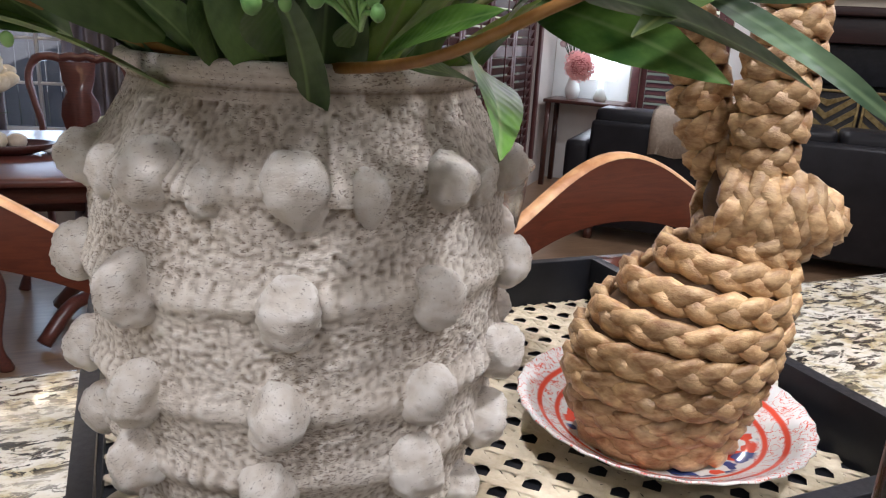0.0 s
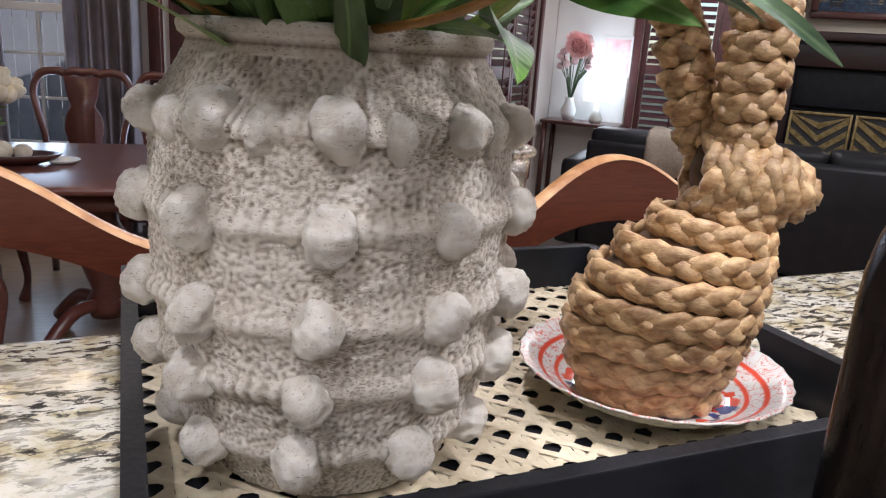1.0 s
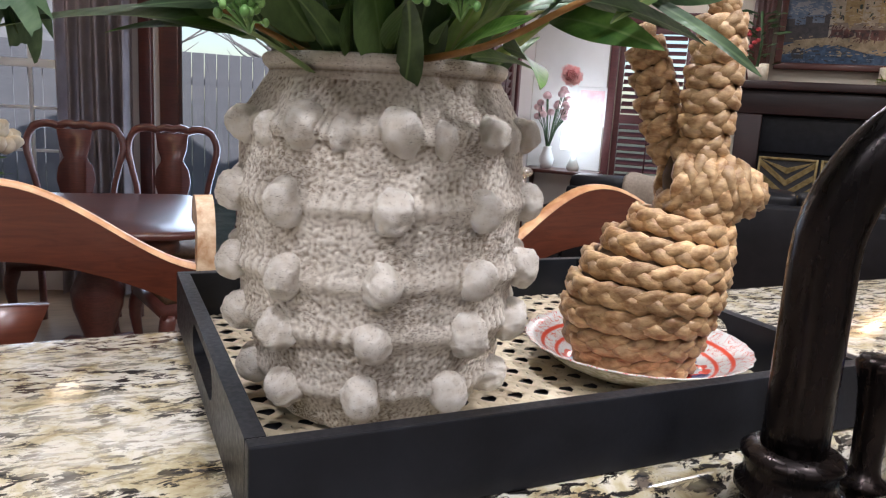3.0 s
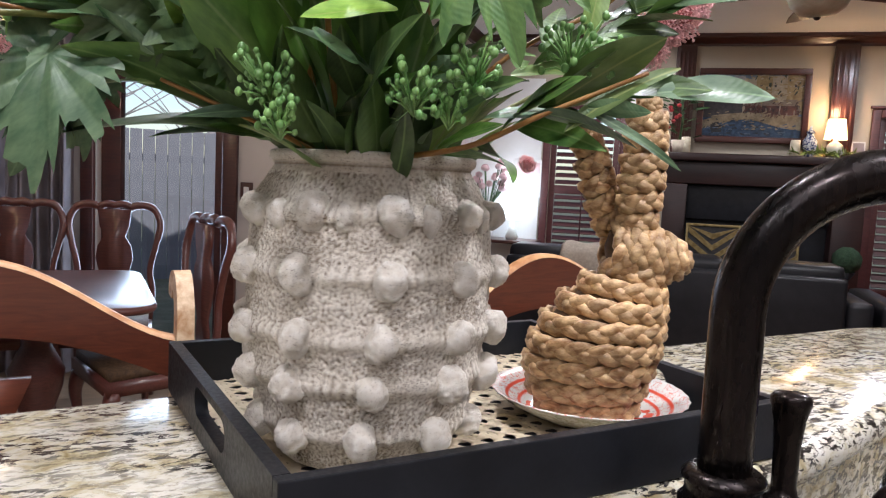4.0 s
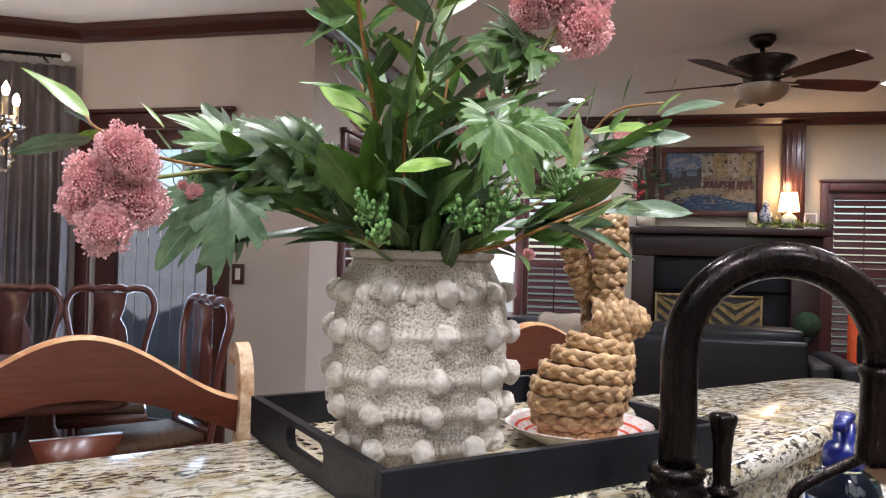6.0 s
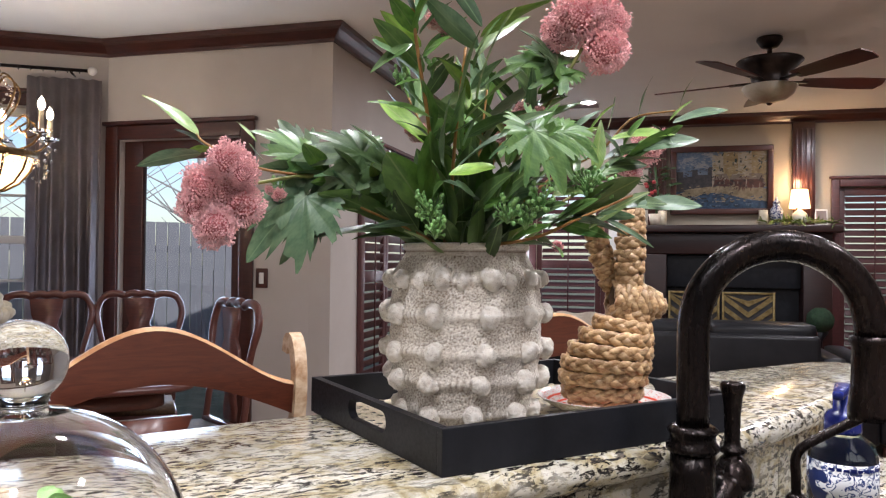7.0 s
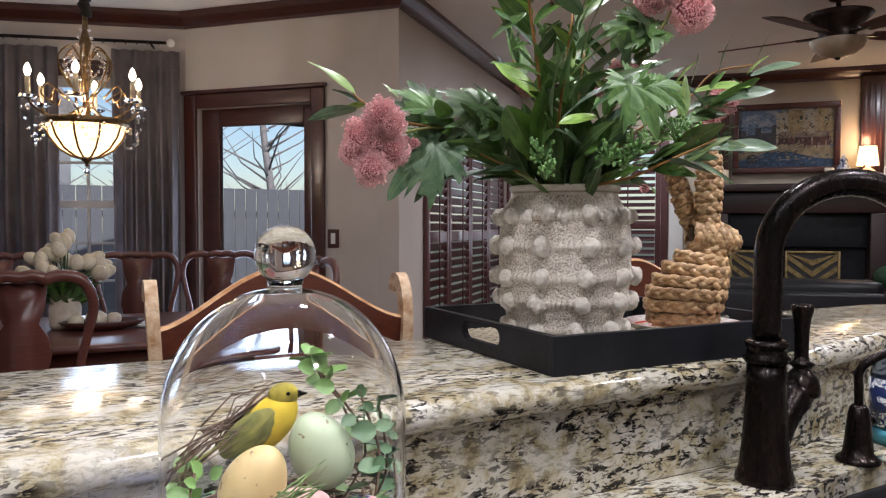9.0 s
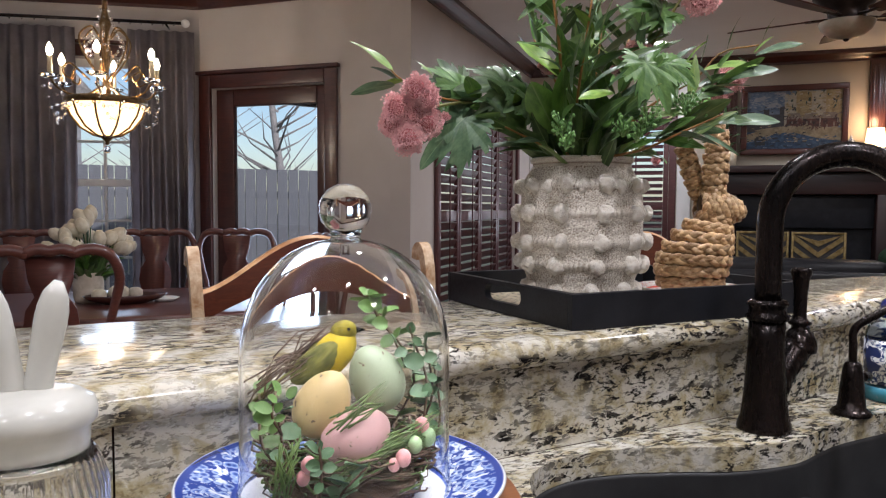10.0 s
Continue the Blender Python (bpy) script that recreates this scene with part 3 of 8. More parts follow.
part("side_board", tray_side(TX, False), M["black_wood"], tray, smooth=False)
part("side_board", tray_side(TX, False), M["black_wood"], tray, smooth=False, m=pose(0, TY - TW, 0))
smooth_by_angle(part("end_board", tray_side(TY - 2 * TW, True), M["black_wood"], tray, "end board with cut-out grip", m=pose(TW, TW, 0, 0, 0, 90)))
smooth_by_angle(part("end_board", tray_side(TY - 2 * TW, True), M["black_wood"], tray, "end board with cut-out grip", m=pose(TX, TW, 0, 0, 0, 90)))
part("base_board", boxm(TW, TX - TW, TW, TY - TW, 0.001, 0.0055), M["black_wood"], tray, smooth=False)


def cane_webbing():
    """Paired strands both ways with single slanting strands between, leaving eight-sided gaps."""
    bm = bmesh.new()
    x0, x1, y0, y1 = TW + 0.0005, TX - TW - 0.0005, TW + 0.0005, TY - TW - 0.0005
    d = 0.0226
    c = Vector(((x0 + x1) / 2, (y0 + y1) / 2))
    for k, (ang, pitch, shift, sides, half) in enumerate(((0, d, 0.0, (-1, 1), 0.0025), (90, d, 0.0, (-1, 1), 0.0025), (45, d * math.sqrt(0.5), 0.5, (0,), 0.0027), (135, d * math.sqrt(0.5), 0.5, (0,), 0.0027))):
        t = Vector((math.cos(radians(ang)), math.sin(radians(ang))))
        nrm = Vector((-t.y, t.x))
        for i in range(-34, 35):
            for side in sides:
                o = c + nrm * ((i + shift) * pitch + side * 0.0027)
                lo, hi = -9.0, 9.0
                for ax, (m0, m1) in enumerate(((x0, x1), (y0, y1))):
                    if abs(t[ax]) < 1e-6:
                        if not m0 < o[ax] < m1:
                            hi = -99
                        continue
                    a, b = sorted(((m0 - o[ax]) / t[ax], (m1 - o[ax]) / t[ax]))
                    lo, hi = max(lo, a), min(hi, b)
                if hi - lo < 0.006:
                    continue
                n = max(2, int((hi - lo) / 0.0088))
                prev = None
                for s in range(n + 1):
                    p = o + t * (lo + (hi - lo) * s / n)
                    z = 0.0070 + 0.0005 * k + 0.0005 * ((s + i + (side > 0)) % 2)
                    row = [bm.verts.new((p.x + nrm.x * q, p.y + nrm.y * q, z + (0.0005 if q == 0 else 0))) for q in (-half, 0, half)]
                    if prev:
                        for q in (0, 1):
                            bm.faces.new((prev[q], row[q], row[q + 1], prev[q + 1]))
                    prev = row
    return bm


tagged(part("cane_webbing", cane_webbing(), M["cane"], tray, "pale woven cane with eight-sided openings"), kind="stuff")

# ---- textured stone vase ----
VASE = (0.1120, 0.1355, BAR_Z + 0.0105)
VASE_TALL = 1.072
PROFILE = [(0.060, 0.0), (0.066, 0.003), (0.069, 0.008), (0.074, 0.018), (0.080, 0.033), (0.0855, 0.050), (0.090, 0.070), (0.0935, 0.095), (0.0948, 0.120), (0.0945, 0.145), (0.0925, 0.165), (0.0885, 0.181), (0.0825, 0.193),
           (0.0775, 0.203), (0.0752, 0.209), (0.0768, 0.2105), (0.0790, 0.212), (0.0800, 0.215), (0.0795, 0.2175), (0.0775, 0.2185)]
PROFILE = [(r, z * VASE_TALL) for r, z in PROFILE]
ROWS_Z = [(0.1915, -104.7), (0.1490, -108.0), (0.1055, -109.7), (0.0712, -111.5), (0.0325, -113.4)]


def prof_r(z):
    for (r0, z0), (r1, z1) in zip(PROFILE, PROFILE[1:]):
        if z0 <= z <= z1:
            return r0 + (r1 - r0) * (z - z0) / max(1e-6, z1 - z0)
    return PROFILE[-1][0]


def vase_body():
    bm = bmesh.new()
    seg, rows = 600, 270
    grid = []
    for j in range(rows + 1):
        z = 0.2185 * VASE_TALL * j / rows
        ring = []
        for i in range(seg):
            a = 2 * math.pi * i / seg
            r = prof_r(z)
            c = Vector((math.cos(a), math.sin(a), 0))
            p = Vector((c.x * 0.09, c.y * 0.09, z))
            rough = 1.0 if z < 0.219 else 0.25
            band = 0.0
            for zr, _ in ROWS_Z:
                g = math.exp(-((z - zr + 0.002 * noise.noise(p * 25)) / 0.0072) ** 2)
                band = max(band, g)
            ridges = 0.5 + 0.5 * math.sin(a * 74 + 5 * noise.noise(p * 40))
            r += band * (0.0040 + 0.0024 * ridges * max(0.0, 0.35 + noise.noise(p * 38)))
            pit = noise.noise(p * 470) * 0.0009 + noise.noise(p * 250) * 0.0008 + noise.noise(p * 110) * 0.0010 + noise.noise(p * 30) * 0.0009
            r += rough * pit * (1 - 0.55 * band)
            # draped ribs from the upper row to the rim
            if 0.185 < z < 0.228:
                f = (z - 0.185) / 0.043
                w = math.sin(math.pi * min(1, f * 0.8 + 0.2)) * (1 - f * 0.5)
                for deg, sway in ((-127, 9), (-146, -5), (-96, -14), (-62, 8), (-20, -6), (30, 9), (75, -9), (120, 6), (165, -6)):
                    dd = (math.degrees(a) - deg - sway * f + 180) % 360 - 180
                    r += 0.0052 * w * math.exp(-(dd / 5.5) ** 2)
            ring.append(bm.verts.new((c.x * r, c.y * r, z)))
        grid.append(ring)
    for r in (0.0715, 0.069, 0.069):
        z = {0.0715: 0.2322}.get(r, 0.205 if len(grid) == rows + 2 else 0.12)
        grid.append([bm.verts.new((r * math.cos(2 * math.pi * i / seg), r * math.sin(2 * math.pi * i / seg), z)) for i in range(seg)])
    for a, b in zip(grid, grid[1:]):
        for i in range(seg):
            j = (i + 1) % seg
            bm.faces.new((a[i], a[j], b[j], b[i]))
    bm.faces.new(grid[0][::-1])
    bm.faces.new(grid[-1])
    return bm


def knob_mesh(seed):
    rnd = random.Random(seed)
    bm = bmesh.new()
    bmesh.ops.create_icosphere(bm, subdivisions=4, radius=0.0128)
    off = Vector((seed * 3.1, seed * 1.7, seed))
    fx = rnd.uniform(0.6, 1.2)
    for v in bm.verts:
        n = v.co.normalized()
        ridge = math.sin(n.z * 22 * fx + 5 * noise.noise(n * 1.6 + off)) * 0.00034
        d = noise.noise(n * 1.3 + off) * 0.0022 + noise.noise(n * 4 + off) * 0.0009 + noise.noise(n * 13 + off) * 0.0005 - 0.0016 * abs(n.y) ** 3
        v.co += n * (d + ridge)
        v.co.z *= 1.05
    me = bpy.data.meshes.new("knob")
    bm.to_mesh(me)
    bm.free()
    for p in me.polygons:
        p.use_smooth = True
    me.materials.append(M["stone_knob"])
    return me


vase = thing("flower_vase", "chalky cast stone vase studded with round knobs", "vase", pose(*VASE))
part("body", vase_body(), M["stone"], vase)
KNOBS = [knob_mesh(s) for s in range(7)]
_rnd = random.Random(5)
for _row, (_z, _a0) in enumerate(ROWS_Z):
    for _k in range(10):
        _a = radians(_a0 + 36 * _k + _rnd.uniform(-2.5, 2.5))
        _zz = _z + _rnd.uniform(-0.0015, 0.0015)
        _r = prof_r(_zz) + 0.0035 + _rnd.uniform(-0.001, 0.001)
        _s = (0.95 if _row == 0 else 1.0) * _rnd.uniform(0.93, 1.07)
        link("knob", KNOBS[_rnd.randrange(7)], vase, m=pose(_r * math.cos(_a), _r * math.sin(_a), _zz, _rnd.uniform(-40, 40), _rnd.uniform(-25, 25), math.degrees(_a)) @ Matrix.Scale(_s, 4))
    if _row == 0:
        for _k in range(10):
            _a = radians(_a0 + 17 + 36 * _k + _rnd.uniform(-3, 3))
            _r = prof_r(_z) + 0.0015
            link("knob", KNOBS[_rnd.randrange(7)], vase, m=pose(_r * math.cos(_a), _r * math.sin(_a), _z - 0.003, 0, 0, math.degrees(_a)) @ Matrix.Diagonal((0.62, 0.62, 0.8, 1)))
# ---- woven rabbit on a painted plate ----
def plate_material():
    m, nt, b = mat("painted_porcelain")
    tc = nt.nodes.new("ShaderNodeTexCoord")
    sep = nt.nodes.new("ShaderNodeSeparateXYZ")
    nt.links.new(tc.outputs["Object"], sep.inputs[0])
    fl = nt.nodes.new("ShaderNodeCombineXYZ")
    nt.links.new(sep.outputs[0], fl.inputs[0])
    nt.links.new(sep.outputs[1], fl.inputs[1])
    ln = nt.nodes.new("ShaderNodeVectorMath")
    ln.operation = "LENGTH"
    nt.links.new(fl.outputs[0], ln.inputs[0])
    sc = node(nt, "ShaderNodeMath")
    sc.operation = "MULTIPLY"
    sc.inputs[1].default_value = 10
    nt.links.new(ln.outputs["Value"], sc.inputs[0])
    r = sc.outputs[0]
    white, red, blue = (0.60, 0.59, 0.56), (0.58, 0.07, 0.035), (0.045, 0.06, 0.17)
    rings = ramp(nt, r, [(0.0, (0, 0, 0)), (0.60, (0, 0, 0)), (0.612, (1, 1, 1)), (0.632, (1, 1, 1)), (0.642, (0, 0, 0)), (0.715, (0, 0, 0)), (0.725, (1, 1, 1)), (0.748, (1, 1, 1)), (0.758, (0, 0, 0))])
    v = fl.outputs[0]
    p1 = ramp(nt, noise_fac(nt, v, 62, 2, 0.4), [(0.56, (0, 0, 0)), (0.58, (1, 1, 1))])
    p2 = ramp(nt, noise_fac(nt, coords(nt, (1, 1, 0), (0, 0, 50)), 55, 2, 0.4), [(0.57, (0, 0, 0)), (0.59, (1, 1, 1))])
    col = mixc(nt, p1, white, red)
    col = mixc(nt, p2, col, blue)
    inner = ramp(nt, r, [(0.57, (1, 1, 1)), (0.60, (0, 0, 0))])
    lines = ramp(nt, noise_fac(nt, v, 95, 3, 0.5, 2.0), [(0.47, (0, 0, 0)), (0.49, (1, 1, 1)), (0.505, (1, 1, 1)), (0.525, (0, 0, 0))])
    rim = mixc(nt, lines, white, red)
    col = mixc(nt, inner, rim, col)
    col = mixc(nt, rings, col, red)
    geo = nt.nodes.new("ShaderNodeNewGeometry")
    sn = nt.nodes.new("ShaderNodeSeparateXYZ")
    nt.links.new(geo.outputs["Normal"], sn.inputs[0])
    under = ramp(nt, sn.outputs[2], [(0.0, (1, 1, 1)), (0.12, (0, 0, 0))])
    celadon = ramp(nt, noise_fac(nt, tc.outputs["Object"], 300, 4), [(0.4, (0.40, 0.38, 0.29)), (0.6, (0.60, 0.58, 0.50))])
    col = mixc(nt, under, col, celadon)
    nt.links.new(col, b.inputs["Base Color"])
    b.inputs["Roughness"].default_value = 0.12
    return m


M["plate"] = plate_material()
M["straw"] = simple("water_hyacinth", (0.27, 0.135, 0.052), (0.68, 0.47, 0.245), 0.42, scale=85, stretch=(1, 1, 2.2), fine=520, bumps=0.7, dist=0.0008, vary=0.22)
# dark brown: painted shade in the rabbit's coil gaps, also chair seat pads
M["gap_shade_pad"] = simple("gap_shade_and_pad", (0.055, 0.028, 0.012), (0.12, 0.065, 0.028), 0.8, scale=60, fine=300)
M["ceramic"] = simple("white_ceramic", (0.52, 0.51, 0.46), (0.57, 0.56, 0.51), 0.15, scale=20, fine=60, bumps=0.02)

RAB = (0.339, 0.121)
TOP = BAR_Z + 0.0105
plate = thing("decorative_plate", "round porcelain plate with red and blue painted flowers", "plate", pose(0.346, 0.136, TOP) @ Matrix.Diagonal((1.06, 1.06, 1.0, 1)))


def scalloped(profile, seg, lobes, amp, r_from):
    bm = lathe(profile, seg)
    for v in bm.verts:
        r = math.hypot(v.co.x, v.co.y)
        if r > r_from:
            k = 1 + amp * (r - r_from) / (0.09 - r_from) * math.cos(lobes * math.atan2(v.co.y, v.co.x))
            v.co.x *= k
            v.co.y *= k
    return bm


part("dish", scalloped([(0.0, 0.0), (0.050, 0.0), (0.052, 0.0015), (0.064, 0.006), (0.078, 0.015), (0.087, 0.0225), (0.0885, 0.0235), (0.0875, 0.0245), (0.079, 0.0185), (0.066, 0.0105), (0.056, 0.006), (0.048, 0.0045), (0.0, 0.0045)], 120, 30, 0.008, 0.07), M["plate"], plate)

rabbit = thing("woven_rabbit", "braided straw rabbit figure with upright ears", "rabbit figure", pose(RAB[0], RAB[1], TOP + 0.0048, 0, 0, -24) @ Matrix.Diagonal((1.0, 1.0, 1.06, 1)))


def braid(path, outs, closed, period=0.060, amp=0.0048, lift=0.0022, w=0.0062, th=0.0038):
    """Three flat strands plaited along a path; outs are the outward directions."""
    P = [Vector(p) for p in path]
    cum = [0.0]
    loop = P + ([P[0]] if closed else [])
    for a, b in zip(loop, loop[1:]):
        cum.append(cum[-1] + (b - a).length)
    total = cum[-1]
    turns = max(2, round(total / period))
    n = turns * 9
    strands = []

    def sample(s):
        s = s % total if closed else min(max(s, 0), total)
        lo, hi = 0, len(cum) - 2
        while lo < hi:
            mid = (lo + hi + 1) // 2
            if cum[mid] <= s:
                lo = mid
            else:
                hi = mid - 1
        f = (s - cum[lo]) / max(1e-9, cum[lo + 1] - cum[lo])
        i, j = lo, (lo + 1) % len(P)
        return P[i].lerp(P[j], f), outs[i].lerp(outs[j], f).normalized(), (P[j] - P[i]).normalized()

    for k in range(3):
        bm = bmesh.new()
        strands.append(bm)
        centre = []
        for i in range(n + (0 if closed else 1)):
            p, o, t = sample(total * i / n)
            b = t.cross(o)
            ph = 2 * math.pi * turns * i / n + 2 * math.pi * k / 3
            centre.append((p + b * amp * math.sin(ph) + o * lift * math.sin(2 * ph), o))
        rings = []
        m = len(centre)
        for i in range(m):
            a = centre[(i - 1) % m][0] if closed else centre[max(i - 1, 0)][0]
            c = centre[(i + 1) % m][0] if closed else centre[min(i + 1, m - 1)][0]
            t = (c - a).normalized()
            o = centre[i][1]
            side = t.cross(o).normalized()
            up = side.cross(t)
            fat = 0.86 + 0.14 * math.sin(i * 1.7 + k * 2.0)
            ring = []
            for e in range(12):
                q, rib = 2 * math.pi * e / 12, 1.07 if e % 2 else 0.90
                ring.append(bm.verts.new(centre[i][0] + (side * w * fat * math.cos(q) + up * th * math.sin(q)) * rib))
            rings.append(ring)
        for i in range(m if closed else m - 1):
            r0, r1 = rings[i], rings[(i + 1) % m]
            for e in range(12):
                g = (e + 1) % 12
                bm.faces.new((r0[e], r0[g], r1[g], r1[e]))
    return strands


def plaited(name, strands):
    """A braided ring: the first strand carries the other two."""
    first = part(name, strands[0], M["straw"], rabbit)
    for bm in strands[1:]:
        part("strand", bm, M["straw"], first)


def coil(centre, ax, ay, a, b, **kw):
    """Braided ring: ellipse of half axes a (along ax) and b (along ay)."""
    ax, ay, c = Vector(ax).normalized(), Vector(ay).normalized(), Vector(centre)
    pts, outs = [], []
    for i in range(48):
        q = 2 * math.pi * i / 48
        pts.append(c + ax * a * math.cos(q) + ay * b * math.sin(q))
        outs.append((ax * math.cos(q) / a + ay * math.sin(q) / b).normalized())
    return braid(pts, outs, True, **kw)


BODY = [(0.0095, -0.058, 0.046, 0), (0.0275, -0.067, 0.052, 0), (0.0455, -0.071, 0.058, 1), (0.0630, -0.068, 0.063, 2), (0.0805, -0.058, 0.066, 3), (0.0975, -0.043, 0.067, 5), (0.1130, -0.024, 0.066, 9), (0.1260, -0.004, 0.064, 12)]
for _z, _s0, _s1, _t in BODY:
    _h = (_s1 - _s0) / 2 - 0.0065
    plaited("body_coil", coil(((_s0 + _s1) / 2, 0, _z), (math.cos(radians(_t)), 0, -math.sin(radians(_t))), (0, 1, 0), _h, _h * 0.80))
for _s, _z, _r in ((0.012, 0.145, 0.0235), (0.026, 0.145, 0.0255), (0.041, 0.143, 0.0245), (0.055, 0.141, 0.0205), (0.067, 0.140, 0.0150), (0.075, 0.139, 0.0070)):
    plaited("head_coil", coil((_s, 0, _z), (0, 1, 0), (0.06, 0, 1), _r * 0.92, _r, period=0.050))
for _base, _tip, _n, _a in (((0.029, -0.006, 0.172), (0.032, -0.004, 0.258), 6, 0.0170), ((0.008, 0.014, 0.170), (-0.016, 0.018, 0.238), 5, 0.0130)):
    _b0, _b1 = Vector(_base), Vector(_tip)
    _ax = (_b1 - _b0).normalized()
    _side = Vector((1, 0, 0)) - _ax * _ax.x
    for _i in range(_n):
        _f = _i / (_n - 1)
        _w = _a * (0.78 + 0.32 * math.sin(math.pi * (0.15 + 0.72 * _f)))
        plaited("ear_coil", coil(_b0.lerp(_b1, _f), (_side + _ax * 0.18).normalized(), (0, 1, 0), _w, _w * 0.55, period=0.056, amp=0.0048, w=0.0060, th=0.0038))
    plaited("ear_tip", coil(_b1 + _ax * 0.014, _side, (0, 1, 0), _a * 0.42, _a * 0.28, period=0.018, amp=0.0040, w=0.0050, th=0.0045))


def blob(rings):
    """Closed core through ellipses (centre s, z, half a, half b)."""
    bm = bmesh.new()
    rr = []
    for s, z, a, b in rings:
        rr.append([bm.verts.new((s + a * math.cos(2 * math.pi * i / 24), b * math.sin(2 * math.pi * i / 24), z)) for i in range(24)])
    for p, q in zip(rr, rr[1:]):
        for i in range(24):
            j = (i + 1) % 24
            bm.faces.new((p[i], p[j], q[j], q[i]))
    bm.faces.new(rr[0][::-1])
    bm.faces.new(rr[-1])
    return bm


# body and ear cores coloured dark so gaps between coils look shaded
part("core", blob([((a + b) / 2, z, (b - a) / 2 - 0.009, ((b - a) / 2 - 0.009) * 0.8) for z, a, b, _ in BODY] + [(0.026, 0.150, 0.024, 0.022), (0.026, 0.172, 0.018, 0.014)]), M["gap_shade_pad"], rabbit, "inner core coloured dark as shade between coils")
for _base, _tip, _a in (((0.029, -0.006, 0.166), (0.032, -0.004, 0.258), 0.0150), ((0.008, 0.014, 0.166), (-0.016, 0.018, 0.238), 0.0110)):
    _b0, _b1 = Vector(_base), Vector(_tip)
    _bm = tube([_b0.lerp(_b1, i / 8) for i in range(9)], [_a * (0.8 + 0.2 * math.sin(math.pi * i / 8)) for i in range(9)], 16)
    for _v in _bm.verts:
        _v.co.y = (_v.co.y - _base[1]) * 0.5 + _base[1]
    part("ear_core", _bm, M["gap_shade_pad"], rabbit)

# small white ceramic shell behind the rabbit
_sh = thing("ceramic_shell", "small glossy white ceramic scalloped shell", "ornament", pose(0.418, 0.176, TOP + 0.0125, 8, -10, 20))
part("shell", scalloped([(0.0, 0.0), (0.010, 0.001), (0.018, 0.008), (0.021, 0.020), (0.019, 0.028), (0.015, 0.030), (0.0165, 0.02), (0.012, 0.006), (0.0, 0.004)], 60, 9, 0.35, 0.004), M["ceramic"], _sh)

# mercury glass candle cup behind the vase
M["mercury"] = simple("mercury_glass", (0.45, 0.42, 0.38), (0.80, 0.76, 0.70), 0.16, metal=0.9, scale=120, fine=300, bumps=0.4, dist=0.002)
_cup = thing("candle_cup", "silvered glass candle cup with beaded rim", "candle holder", pose(0.300, 0.318, TOP))
part("cup", lathe([(0.0, 0.0), (0.028, 0.0), (0.029, 0.006), (0.012, 0.016), (0.009, 0.05), (0.011, 0.082), (0.026, 0.096), (0.030, 0.12), (0.032, 0.146), (0.030, 0.146), (0.028, 0.12), (0.024, 0.10), (0.0, 0.095)], 40), M["mercury"], _cup)
_bead = bmesh.new()
bmesh.ops.create_icosphere(_bead, subdivisions=2, radius=0.0042)
_bme = bpy.data.meshes.new("bead")
_bead.to_mesh(_bme)
_bead.free()
_bme.materials.append(M["mercury"])
for _i in range(22):
    link("bead", _bme, _cup, m=pose(0.0325 * math.cos(2 * math.pi * _i / 22), 0.0325 * math.sin(2 * math.pi * _i / 22), 0.147))

# ---- artificial flower arrangement ----
def leaf_material(name, dark, light, back):
    m, nt, b = mat(name)
    vec = coords(nt)
    col = ramp(nt, noise_fac(nt, coords(nt, (1, 3, 3)), 3.2, 4, 0.55), [(0.34, dark), (0.68, light)])
    info = nt.nodes.new("ShaderNodeObjectInfo")
    hsv = node(nt, "ShaderNodeHueSaturation")
    for sock, lo, hi in (("Value", 0.62, 1.45), ("Saturation", 0.85, 1.1)):
        mr = node(nt, "ShaderNodeMapRange", To_Min=lo, To_Max=hi)
        nt.links.new(info.outputs["Random"], mr.inputs[0])
        nt.links.new(mr.outputs[0], hsv.inputs[sock])
    nt.links.new(col, hsv.inputs["Color"])
    sep = nt.nodes.new("ShaderNodeSeparateXYZ")
    nt.links.new(vec, sep.inputs[0])
    ab = node(nt, "ShaderNodeMath")
    ab.operation = "ABSOLUTE"
    nt.links.new(sep.outputs[1], ab.inputs[0])
    rib = ramp(nt, ab.outputs[0], [(0.003, (0.8, 0.8, 0.8)), (0.010, (0, 0, 0))])
    col = mixc(nt, rib, hsv.outputs[0], back)
    nt.links.new(col, b.inputs["Base Color"])
    b.inputs["Roughness"].default_value = 0.38
    b.inputs["Specular IOR Level"].default_value = 0.45
    wv = node(nt, "ShaderNodeTexWave", Scale=9.0, Distortion=1.5)
    nt.links.new(coords(nt, (0.6, 1, 1), (0, 0, 35)), wv.inputs["Vector"])
    bump(nt, b, wv.outputs["Fac"], 0.12, 0.0006)
    return m


M["leaf"] = leaf_material("lance_leaf", (0.036, 0.092, 0.020), (0.118, 0.215, 0.050), (0.19, 0.28, 0.10))
M["leaf_grey"] = leaf_material("grey_leaf", (0.060, 0.128, 0.062), (0.155, 0.250, 0.125), (0.19, 0.29, 0.15))
M["leaf_lime"] = leaf_material("lime_leaf", (0.10, 0.19, 0.03), (0.22, 0.33, 0.075), (0.26, 0.30, 0.10))
M["maple"] = leaf_material("maple_leaf", (0.044, 0.094, 0.030), (0.112, 0.185, 0.062), (0.085, 0.145, 0.05))
M["stem"] = simple("orange_stem", (0.20, 0.085, 0.018), (0.36, 0.19, 0.05), 0.5, scale=40, fine=300)
M["stem_green"] = simple("olive_stem", (0.12, 0.13, 0.03), (0.24, 0.23, 0.07), 0.5, scale=40, fine=300)
